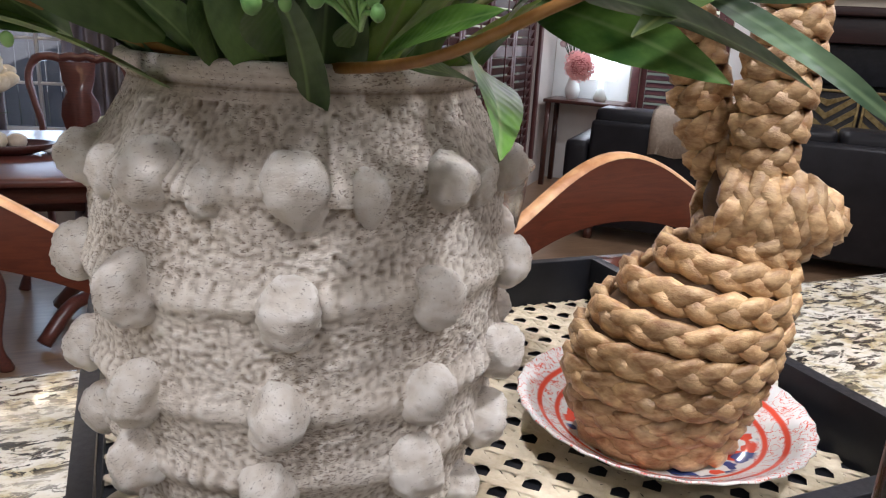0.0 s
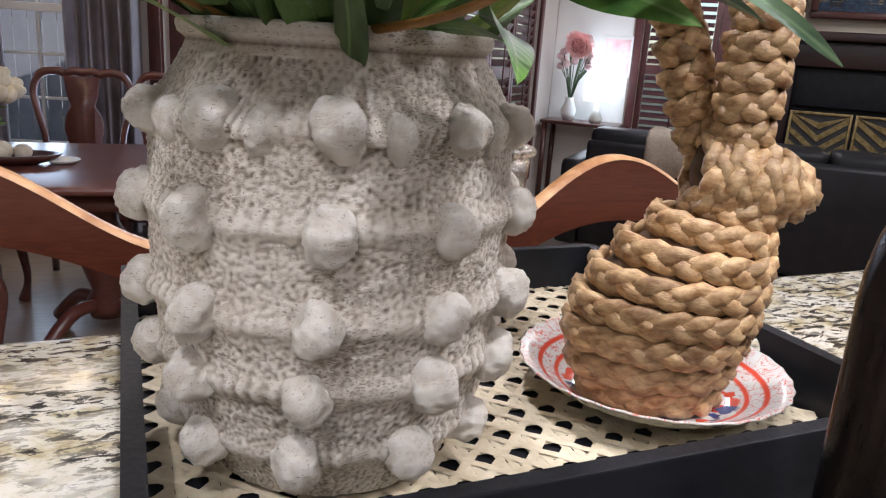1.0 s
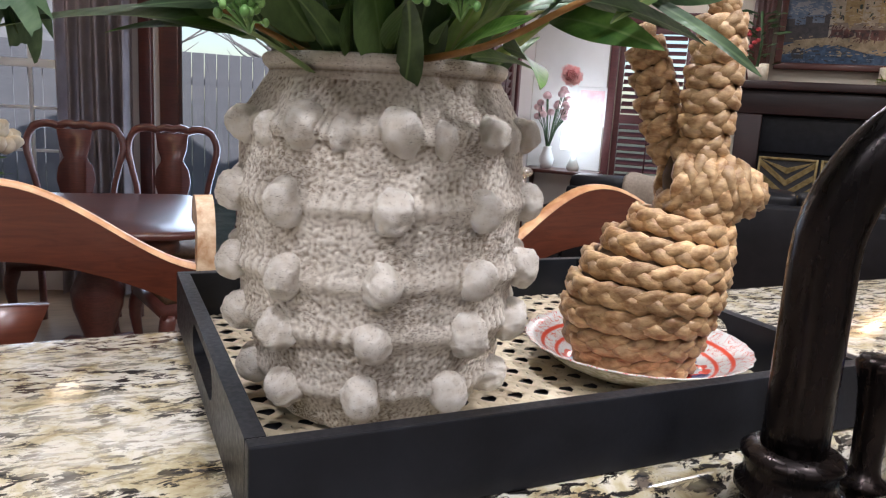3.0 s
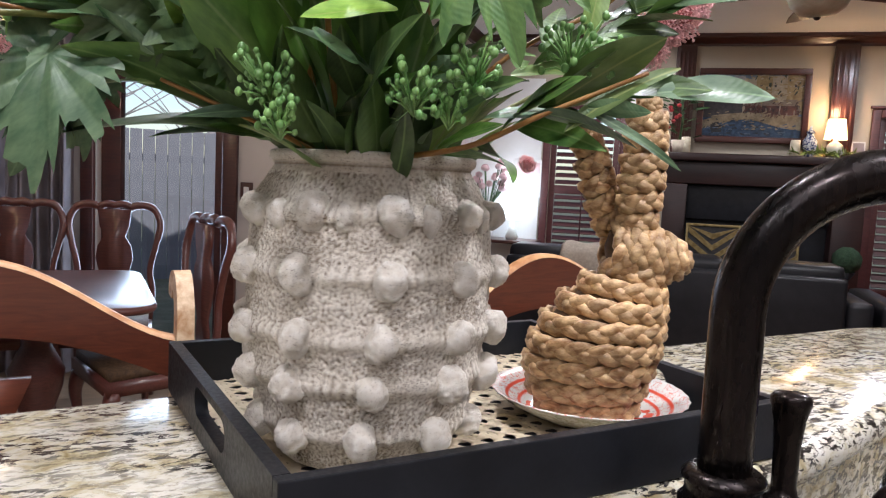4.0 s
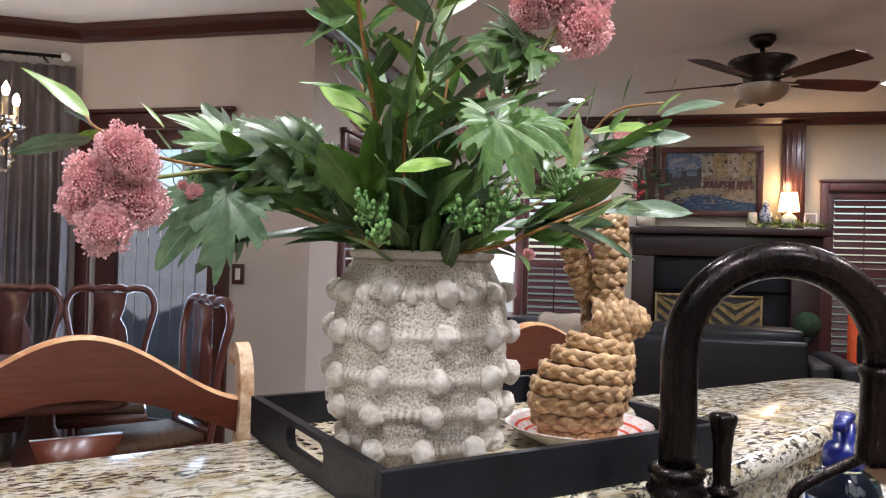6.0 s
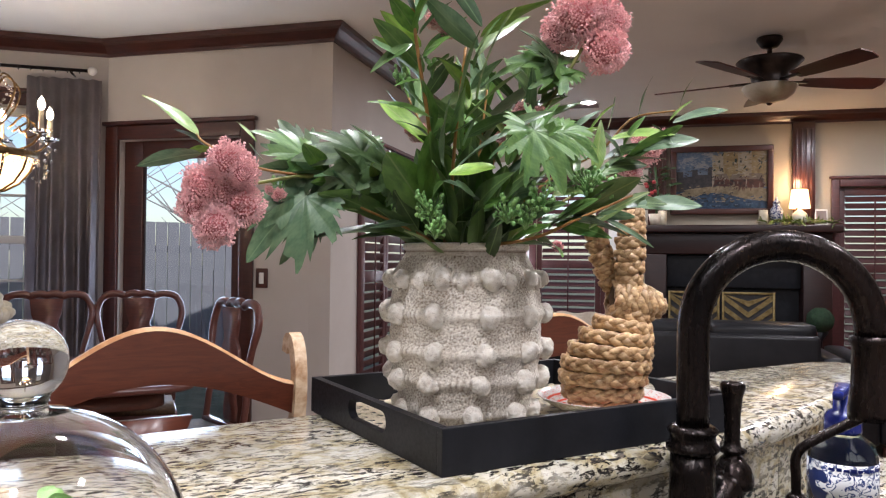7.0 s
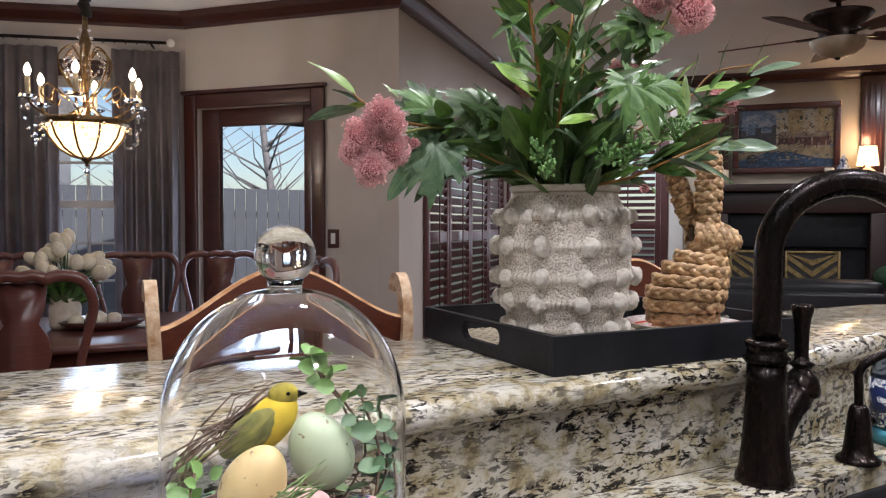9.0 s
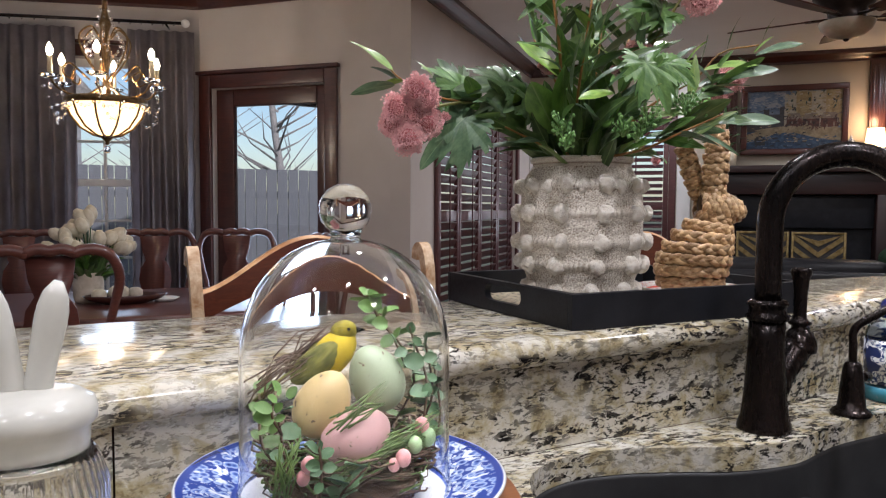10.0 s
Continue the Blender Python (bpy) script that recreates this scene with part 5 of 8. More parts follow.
# smaller leaves filling the stems
_fill = random.Random(77)
for _a, _b, _n, _out in (((-0.045, -0.10, 0.10), (-0.068, -0.15, 0.30), 16, 0.9), ((-0.020, -0.10, 0.09), (0.004, -0.15, 0.24), 15, 0.9), ((0.030, -0.06, 0.08), (0.075, -0.07, 0.19), 11, 0.8),
                         ((-0.06, -0.06, 0.065), (-0.17, -0.11, 0.090), 15, 0.6), ((0.09, -0.05, 0.07), (0.21, -0.01, 0.135), 16, 0.7), ((0.07, -0.06, 0.040), (0.16, -0.10, 0.060), 8, 0.5), ((-0.03, -0.06, 0.035), (0.04, -0.06, 0.075), 14, 0.9)):
    _va, _vb = Vector(_a), Vector(_b)
    for _i in range(_n):
        _p0 = _va.lerp(_vb, (_i + 0.5) / _n)
        _q = _i * 2.4 + _fill.uniform(-0.5, 0.5)
        _along = (_vb - _va).normalized()
        _side = Vector((math.cos(_q), 0.5 * math.sin(_q), 0.25 * math.sin(_q * 1.7)))
        _d = (_along * 0.8 + _side * _out).normalized() * _fill.uniform(0.045, 0.085)
        leaf(_p0, _p0 + _d, _fill.choice(("leaf", "leaf", "leaf", "leaf_grey", "leaf_lime")), _fill.uniform(-60, 60), _fill.choice((0, 0, 1, 2, 3, 4)))
# green berry sprays
berry_cluster((-0.047, -0.14, 0.05), 0.0150, 46, 1)
berry_cluster((-0.042, -0.14, 0.03), 0.0100, 26, 2)
berry_cluster((0.033, -0.14, 0.047), 0.0150, 40, 3)
berry_cluster((0.053, -0.13, 0.041), 0.0100, 18, 4)
berry_cluster((0.066, -0.14, 0.061), 0.0140, 40, 5)
berry_cluster((0.125, -0.1, 0.081), 0.0180, 34, 6)
berry_cluster((0.147, -0.1, 0.076), 0.0120, 18, 7)
berry_cluster((-0.078, -0.13, 0.188), 0.0080, 16, 8)
berry_cluster((-0.047, -0.14, 0.198), 0.0070, 12, 9)
# ---- bridge-style tap, filtered-water tap, soap, cloche, jar ----
TAP = (0.3002, -0.0624, DECK_Z)
tap = thing("kitchen_faucet", "oil-rubbed bronze gooseneck kitchen faucet", "faucet", pose(*TAP))
part("base_body", lathe([(0.0, 0.0), (0.0375, 0.0), (0.0385, 0.003), (0.037, 0.010), (0.035, 0.016), (0.0335, 0.020), (0.030, 0.05), (0.0275, 0.09), (0.0255, 0.135), (0.0250, 0.160), (0.0, 0.160)], 48), M["bronze"], tap)
part("ring", lathe([(0.0, 0.160), (0.0265, 0.160), (0.0300, 0.164), (0.0300, 0.168), (0.0262, 0.172), (0.0255, 0.180), (0.0285, 0.184), (0.0285, 0.187), (0.0235, 0.191), (0.0, 0.191)], 48), M["bronze"], tap)
_dir = Vector((0.80, -0.60, 0)).normalized()
_bend = 0.098
_ctr = Vector((0, 0, 0.3020)) + _dir * _bend
_pts = [Vector((0, 0, 0.189 + 0.1130 * i / 7)) for i in range(8)]
for _i in range(1, 27):
    _a = math.pi - math.pi * 1.02 * _i / 26
    _pts.append(_ctr + _dir * _bend * math.cos(_a) + Vector((0, 0, _bend * math.sin(_a))))
part("gooseneck", tube(_pts, 0.0183, 28, up=(0.60, 0.80, 0)), M["bronze"], tap)
_e = _pts[-1]
part("spray_head", lathe([(0.0, 0.0), (0.0225, 0.0), (0.0235, -0.006), (0.0205, -0.012), (0.0210, -0.05), (0.0245, -0.085), (0.0240, -0.094), (0.0, -0.094)], 36), M["bronze"], tap, m=pose(_e.x, _e.y, _e.z + 0.002))
# side valve with lever
_v0, _v1 = Vector((0.012, 0.0, 0.055)), Vector((0.074, 0.008, 0.114))
part("valve_neck", tube([_v0.lerp(_v1, i / 6) for i in range(7)], [0.024, 0.0225, 0.0205, 0.020, 0.021, 0.0225, 0.023], 24), M["bronze"], tap)
part("valve_dome", lathe([(0.0, -0.012), (0.0245, -0.012), (0.0258, -0.006), (0.0255, 0.0), (0.022, 0.012), (0.014, 0.023), (0.0095, 0.027), (0.0165, 0.0305), (0.0175, 0.0335), (0.0105, 0.037), (0.0092, 0.044), (0.0098, 0.075), (0.0118, 0.096), (0.0150, 0.108), (0.0152, 0.112), (0.0125, 0.1155), (0.0, 0.1165)], 36), M["bronze"], tap, m=pose(0.079, 0.008, 0.118, -2, 3, 0))

tap2 = thing("water_tap", "slim bronze filtered-water tap with curved spout", "faucet", pose(0.491, -0.065, DECK_Z) @ Matrix.Scale(1.02, 4))
part("base", lathe([(0.0, 0.0), (0.029, 0.0), (0.030, 0.004), (0.026, 0.008), (0.0205, 0.012), (0.0185, 0.03), (0.0155, 0.06), (0.0125, 0.078), (0.0085, 0.082), (0.0, 0.083)], 36), M["bronze"], tap2)
part("spout", tube(spline([(0, 0, 0.075), (-0.001, 0.0, 0.105), (0.0, 0.0, 0.130), (0.012, -0.012, 0.148), (0.05, -0.05, 0.180), (0.09, -0.09, 0.210), (0.12, -0.12, 0.215), (0.135, -0.135, 0.195)], 30), 0.0062, 14), M["bronze"], tap2)
part("lever", tube([(0.008, 0.0, 0.05), (0.030, 0.004, 0.056), (0.048, 0.008, 0.052)], [0.0085, 0.0065, 0.008], 14), M["bronze"], tap2)
part("lever_ring", lathe([(0.006, -0.004), (0.0095, 0), (0.006, 0.004)], 20, closed=True), M["bronze"], tap2, m=pose(0.030, 0.004, 0.056, 0, 80, 0))


def label_material():
    m, nt, b = mat("floral_label")
    vec = coords(nt)
    pat = ramp(nt, noise_fac(nt, vec, 75, 2, 0.4, 2.2), [(0.47, (0, 0, 0)), (0.50, (1, 1, 1)), (0.56, (1, 1, 1)), (0.60, (0, 0, 0))])
    pat2 = ramp(nt, noise_fac(nt, coords(nt, (1, 1, 1), (0, 0, 40)), 48, 1, 0.4), [(0.56, (0, 0, 0)), (0.58, (1, 1, 1))])
    col = mixc(nt, pat, (0.78, 0.79, 0.80), (0.02, 0.045, 0.16))
    col = mixc(nt, pat2, col, (0.015, 0.025, 0.09))
    nt.links.new(col, b.inputs["Base Color"])
    b.inputs["Roughness"].default_value = 0.25
    return m


M["label"] = label_material()
M["cobalt"] = simple("cobalt_plastic", (0.008, 0.014, 0.12), (0.014, 0.025, 0.20), 0.22, scale=20, fine=100, bumps=0.02)
M["soap"] = glass("clear_soap", (0.86, 0.93, 0.95), 0.05, 1.36)
M["teal"] = simple("teal_band", (0.05, 0.22, 0.30), (0.08, 0.30, 0.38), 0.2)
soap = thing("soap_bottle", "clear soap bottle with blue floral label and cobalt pump", "soap dispenser", pose(0.640, -0.036, DECK_Z) @ Matrix.Diagonal((1.18, 1.18, 1.06, 1)))
part("bottle", lathe([(0.0, 0.0), (0.036, 0.0), (0.038, 0.004), (0.038, 0.105), (0.034, 0.120), (0.022, 0.129), (0.0155, 0.132), (0.0155, 0.138), (0.0, 0.138)], 40), M["soap"], soap)
part("label_sleeve", lathe([(0.0386, 0.028), (0.0390, 0.028), (0.0390, 0.098), (0.0386, 0.098)], 40, closed=True), M["label"], soap, "white label with navy floral pattern and unreadable text")
part("base_band", lathe([(0.0384, 0.003), (0.0390, 0.003), (0.0390, 0.024), (0.0384, 0.024)], 40, closed=True), M["teal"], soap)
for _i in range(9):
    _a = radians(195 + 11 * _i)
    part("text_bar", boxm(-0.0028, 0.0028, -0.0004, 0.0004, 0.0, 0.0035 + 0.001 * (_i % 2)), M["cobalt"], soap, m=pose(0.0393 * math.cos(_a), 0.0393 * math.sin(_a), 0.0895, 0, 0, math.degrees(_a) + 90), smooth=False)
part("collar", lathe([(0.0, 0.1325), (0.0205, 0.1325), (0.0212, 0.136), (0.0205, 0.154), (0.017, 0.160), (0.011, 0.163), (0.0105, 0.186), (0.0, 0.186)], 32), M["cobalt"], soap)
_bm = boxm(-0.043, 0.014, -0.010, 0.010, 0.186, 0.197, bevel=0.004)
for _v in _bm.verts:
    if _v.co.x < -0.02:
        _v.co.y *= 0.6
        _v.co.z -= 0.004
part("pump_head", _bm, M["cobalt"], soap, m=pose(0, 0, 0, 0, 0, 24))

# ---- cloche with nest on a blue and white plate ----
M["stand_wood"] = wood("acacia_stand", (0.16, 0.055, 0.02), (0.34, 0.14, 0.055), 0.4, 0.2)


def willow_material():
    m, nt, b = mat("blue_willow")
    tc = nt.nodes.new("ShaderNodeTexCoord")
    ln = nt.nodes.new("ShaderNodeVectorMath")
    ln.operation = "LENGTH"
    nt.links.new(coords(nt, (1, 1, 0)), ln.inputs[0])
    sc = node(nt, "ShaderNodeMath")
    sc.operation = "MULTIPLY"
    sc.inputs[1].default_value = 6.4
    nt.links.new(ln.outputs["Value"], sc.inputs[0])
    zone = ramp(nt, sc.outputs[0], [(0.0, (1, 1, 1)), (0.42, (1, 1, 1)), (0.43, (0, 0, 0)), (0.60, (0, 0, 0)), (0.61, (1, 1, 1)), (0.93, (1, 1, 1)), (0.94, (0, 0, 0))])
    band = ramp(nt, sc.outputs[0], [(0.60, (0, 0, 0)), (0.61, (1, 1, 1)), (0.64, (1, 1, 1)), (0.65, (0, 0, 0)), (0.89, (0, 0, 0)), (0.90, (1, 1, 1)), (0.935, (1, 1, 1)), (0.945, (0, 0, 0))])
    vo = node(nt, "ShaderNodeTexVoronoi", Scale=105.0)
    nt.links.new(coords(nt, (1, 1, 0)), vo.inputs["Vector"])
    pat = ramp(nt, vo.outputs["Distance"], [(0.12, (0.018, 0.035, 0.19)), (0.30, (0.10, 0.17, 0.46)), (0.48, (0.34, 0.44, 0.66)), (0.62, (0.03, 0.06, 0.27))])
    spots = ramp(nt, noise_fac(nt, coords(nt, (1, 1, 0)), 62, 4, 0.6, 1.0), [(0.55, (0, 0, 0)), (0.59, (1, 1, 1))])
    pat = mixc(nt, spots, pat, (0.62, 0.68, 0.76))
    col = mixc(nt, zone, (0.74, 0.76, 0.78), pat)
    col = mixc(nt, band, col, (0.03, 0.055, 0.26))
    nt.links.new(col, b.inputs["Base Color"])
    b.inputs["Roughness"].default_value = 0.1
    return m


M["willow"] = willow_material()
CL = (-0.381, -0.176)
stand = thing("cake_stand", "round reddish acacia wood cake stand", "cake stand", pose(CL[0], CL[1], DECK_Z))
part("top_disc", lathe([(0.0, 0.040), (0.158, 0.040), (0.164, 0.044), (0.165, 0.052), (0.162, 0.057), (0.0, 0.057)], 72), M["stand_wood"], stand)
part("foot", lathe([(0.0, 0.0), (0.07, 0.0), (0.072, 0.006), (0.03, 0.016), (0.028, 0.03), (0.045, 0.0395), (0.0, 0.0395)], 40), M["stand_wood"], stand)
PZ = DECK_Z + 0.0575
blue = thing("blue_plate", "blue and white transferware dinner plate", "plate", pose(CL[0], CL[1], PZ) @ Matrix.Diagonal((1.0, 1.0, 1, 1)))
part("dish", lathe([(0.0, 0.0), (0.090, 0.0), (0.096, 0.002), (0.118, 0.010), (0.147, 0.0185), (0.1495, 0.0205), (0.1475, 0.0220), (0.118, 0.0135), (0.100, 0.0065), (0.092, 0.0045), (0.0, 0.0045)], 96), M["willow"], blue)
CZ = PZ + 0.0075
cloche = thing("glass_cloche", "clear glass cloche with ball knob over a nest", "cloche", pose(CL[0] + 0.002, CL[1], CZ))
_out = [(0.0965, 0.0), (0.0980, 0.003), (0.0960, 0.008), (0.0950, 0.05), (0.0948, 0.1265)]
for _i in range(1, 13):
    _a = radians(90 * _i / 13)
    _out.append((0.0948 * math.cos(_a) ** 0.90, 0.1265 + 0.1025 * math.sin(_a)))
_out += [(0.0135, 0.2297), (0.0125, 0.2309), (0.0140, 0.2320)]
_knob = [(0.0, 0.2325), (0.0140, 0.2325)] + [(0.0238 * math.cos(radians(q)), 0.2550 + 0.0238 * math.sin(radians(q))) for q in range(-52, 90, 10)] + [(0.0, 0.2788)]
_in = [(r - 0.0024 if r > 0.02 else r, z - (0.0024 if z > 0.09 else 0)) for r, z in reversed(_out[:-3])]
part("dome", lathe([(0.0, 0.2265)] + [(0.006, 0.2265)] + _in[:-1] + [(0.0941, 0.0)] + _out + [(0.0, 0.2321)], 80), M["glass"], cloche, "clear blown glass dome").visible_shadow = False
part("knob", lathe(_knob, 64), M["glass"], cloche, "solid glass ball knob").visible_shadow = False


def egg(parent_m, length, colour, label, seed):
    m = simple("speckled_egg", tuple(c * 0.9 for c in colour), colour, 0.45, scale=30, fine=200, bumps=0.1)
    nt = m.node_tree
    b = nt.nodes["Principled BSDF"]
    old = b.inputs["Base Color"].links[0].from_socket
    sp = ramp(nt, noise_fac(nt, coords(nt, (1, 1, 1), (0, 0, seed * 30)), 190, 3, 0.5), [(0.30, (1, 1, 1)), (0.345, (0, 0, 0))])
    nt.links.new(mixc(nt, sp, old, (0.13, 0.09, 0.05)), b.inputs["Base Color"])
    bm = bmesh.new()
    bmesh.ops.create_uvsphere(bm, u_segments=32, v_segments=20, radius=1)
    for v in bm.verts:
        k = 0.74 - 0.10 * v.co.z
        v.co.x *= k
        v.co.y *= k
        v.co *= length / 2
    return tagged(part("speckled_egg", bm, m, m=parent_m), label, "egg", "nest eggs")


egg(pose(CL[0] - 0.0315, CL[1] - 0.040, PZ + 0.0985, 18, 22, 0), 0.062, (0.47, 0.35, 0.155), "pale yellow speckled decorative egg resting on nest", 1)
egg(pose(CL[0] + 0.023, CL[1] - 0.023, PZ + 0.112, 12, -26, 0), 0.066, (0.36, 0.43, 0.28), "pale green speckled decorative egg resting on nest", 2)
egg(pose(CL[0] - 0.007, CL[1] - 0.057, PZ + 0.0730, 8, 80, 25), 0.064, (0.47, 0.28, 0.265), "dusty pink speckled decorative egg resting on nest", 3)

M["twig"] = simple("brown_twig", (0.045, 0.025, 0.015), (0.14, 0.085, 0.05), 0.8, scale=60, fine=300, bumps=0.4)
M["moss"] = simple("green_sprig", (0.05, 0.10, 0.02), (0.16, 0.24, 0.06), 0.6, scale=80, fine=300)
nest = thing("twig_nest", "round nest of fine brown twigs and grass", "nest", pose(CL[0], CL[1], PZ + 0.0050))
_rn = random.Random(9)
for _layer in range(46):
    _bm = bmesh.new()
    for _q in range(5):
        _a0, _r, _z = _rn.uniform(0, 6.28), _rn.uniform(0.052, 0.080), _rn.uniform(0.002, 0.055)
        _tl = _rn.uniform(-0.25, 0.25)
        _pp = []
        for _i in range(9):
            _a = _a0 + _i * 0.16
            _rr = (_r + 0.008 * math.sin(_i * 1.3 + _a0)) * (0.82 + 0.18 * min(1, _z / 0.03))
            _pp.append((_rr * math.cos(_a), _rr * math.sin(_a), max(0.0015, _z + _tl * 0.04 * (_i - 4) / 4 + _rn.uniform(-0.002, 0.002))))
        tube(_pp, _rn.uniform(0.0005, 0.0014), 5, bm=_bm)
    part("twig", _bm, M["twig"] if _layer % 5 else M["moss"], nest)
part("nest_floor", lathe([(0.0, 0.0), (0.062, 0.0), (0.072, 0.02), (0.05, 0.03), (0.0, 0.026)], 30), M["twig"], nest)
for _z, _r in ((0.030, 0.050), (0.034, 0.030)):
    part("nest_lining", lathe([(0.0, _z - 0.01), (_r, _z - 0.01), (_r * 0.9, _z), (0.0, _z + 0.004)], 20), M["twig"], nest)

M["bird_yellow"] = simple("yellow_feather", (0.48, 0.34, 0.01), (0.66, 0.50, 0.03), 0.8, scale=80, fine=400, bumps=0.5)
M["bird_green"] = simple("olive_feather", (0.045, 0.055, 0.015), (0.27, 0.26, 0.06), 0.8, scale=150, stretch=(0.3, 1, 1), fine=400, bumps=0.6)
M["bird_head"] = simple("yellow_olive_feather", (0.17, 0.145, 0.015), (0.42, 0.34, 0.03), 0.8, scale=120, fine=400, bumps=0.5)
M["black"] = simple("black_bead", (0.005, 0.005, 0.005), (0.012, 0.012, 0.012), 0.2)
bird = thing("feather_bird", "small yellow and olive feathered craft bird on nest", "bird figure", pose(CL[0] - 0.0165, CL[1], PZ + 0.133, 0, 0, -22))


def ellipsoid(rx, ry, rz, seg=20):
    bm = bmesh.new()
    bmesh.ops.create_uvsphere(bm, u_segments=seg, v_segments=14, radius=1)
    bmesh.ops.scale(bm, vec=(rx, ry, rz), verts=bm.verts)
    return bm


part("body", ellipsoid(0.027, 0.0145, 0.0165), M["bird_yellow"], bird, m=pose(0.006, 0, 0.0, 0, -50, 0))
part("head", ellipsoid(0.0122, 0.0098, 0.0098), M["bird_head"], bird, m=pose(0.016, 0, 0.0205, 0, -12, 0))
part("beak", lathe([(0.0, 0.0), (0.0035, 0.0), (0.0, 0.009)], 10), M["black"], bird, m=pose(0.0265, 0, 0.0215, 0, 88, 0))
part("wing", ellipsoid(0.027, 0.005, 0.013), M["bird_green"], bird, m=pose(-0.008, -0.0125, -0.006, 0, -38, 4))
part("wing", ellipsoid(0.027, 0.005, 0.013), M["bird_green"], bird, m=pose(-0.008, 0.0125, -0.006, 0, -38, -4))
for _i in range(5):
    part("tail_feather", ellipsoid(0.030, 0.0035, 0.0016, 10), M["twig"] if _i % 2 else M["bird_green"], bird, m=pose(-0.050, -0.006 + 0.003 * _i, -0.030 - 0.001 * _i, 0, -38 - 2 * _i, -4 + 3 * _i))
part("eye", ellipsoid(0.0016, 0.0016, 0.0016, 8), M["black"], bird, m=pose(0.021, -0.0088, 0.0235))

# eucalyptus sprigs and pip berries in the nest
M["euca"] = simple("eucalyptus_leaf", (0.045, 0.105, 0.042), (0.115, 0.205, 0.095), 0.5, scale=40, fine=300, vary=0.25)
M["euca_bright"] = simple("bright_eucalyptus", (0.070, 0.150, 0.032), (0.150, 0.260, 0.065), 0.45, scale=40, fine=300, vary=0.2)
M["pip_pink"] = simple("pink_pip", (0.52, 0.22, 0.22), (0.66, 0.34, 0.33), 0.45, scale=60)
M["pip_green"] = simple("green_pip", (0.22, 0.34, 0.16), (0.34, 0.46, 0.25), 0.45, scale=60)


def round_leaf():
    bm = bmesh.new()
    rows = []
    for i in range(7):
        f = i / 6
        w = 0.42 * math.sin(math.pi * (0.06 + 0.88 * f)) ** 0.7
        rows.append([bm.verts.new((f, q * w, 0.10 * q * q - 0.14 * f * f)) for q in (-1, -0.4, 0.4, 1)])
    for a, b in zip(rows, rows[1:]):
        for q in range(3):
            bm.faces.new((a[q], b[q], b[q + 1], a[q + 1]))
    return bm


RL = {}
for _k in ("euca", "euca_bright"):
    _bm = round_leaf()
    _me = bpy.data.meshes.new("leaf")
    _bm.to_mesh(_me)
    _bm.free()
    for _p in _me.polygons:
        _p.use_smooth = True
    _me.materials.append(M[_k])
    RL[_k] = _me
for _path, _n, _k in ((((0.030, 0.0, 0.03), (0.060, -0.02, 0.10), (0.030, -0.01, 0.155), (0.012, -0.02, 0.176)), 13, "euca_bright"),
                      (((0.040, -0.02, 0.03), (0.072, -0.03, 0.08), (0.070, -0.02, 0.135)), 12, "euca"),
                      (((0.050, -0.04, 0.02), (0.078, -0.035, 0.06), (0.080, -0.02, 0.11)), 10, "euca"),
                      (((-0.04, -0.02, 0.02), (-0.076, -0.03, 0.055), (-0.078, -0.02, 0.10)), 13, "euca_bright"),
                      (((-0.02, -0.06, 0.01), (-0.030, -0.084, 0.03), (-0.010, -0.087, 0.05)), 11, "euca"),
                      (((-0.05, -0.05, 0.02), (-0.065, -0.058, 0.05), (-0.070, -0.05, 0.09)), 9, "euca")):
    _sp = thing("eucalyptus_sprig", "green artificial eucalyptus sprig tucked in nest", "sprig", pose(CL[0], CL[1], PZ + 0.005) @ Matrix.Scale(1.03, 4), "nest sprigs")
    _pp = spline(_path, 14)
    part("stem", tube(_pp, 0.0011, 6), M["twig"], _sp)
    for _i in range(_n):
        _b = _pp[2 + int(11 * _i / (_n - 1))]
        _a = _i * 2.2 + _rn.uniform(-0.4, 0.4)
        _t = _b + Vector((math.cos(_a), 0.8 * math.sin(_a), 0.35)).normalized() * _rn.uniform(0.013, 0.022)
        if math.hypot(_t.x, _t.y) > 0.088:
            _s = 0.087 / math.hypot(_t.x, _t.y)
            _t.x *= _s
            _t.y *= _s
        link("leaf", RL[_k], _sp, m=aim(_b, _t, _rn.uniform(-40, 40)))

def sprig(kind, path, leaves):
    """Wiry stem with round leaves, each given by its base and tip."""
    sp = thing("eucalyptus_sprig", "green artificial eucalyptus sprig tucked in nest", "sprig", pose(CL[0], CL[1], PZ + 0.005) @ Matrix.Scale(1.03, 4), "nest sprigs")
    part("stem", tube(spline(path, 12), 0.0011, 6), M["twig"], sp)
    for base, tip in leaves:
        link("leaf", RL[kind], sp, m=aim(base, Vector(base).lerp(Vector(tip), 0.80), (55 if tip[0] > base[0] else -55) + _rn.uniform(-15, 15)))


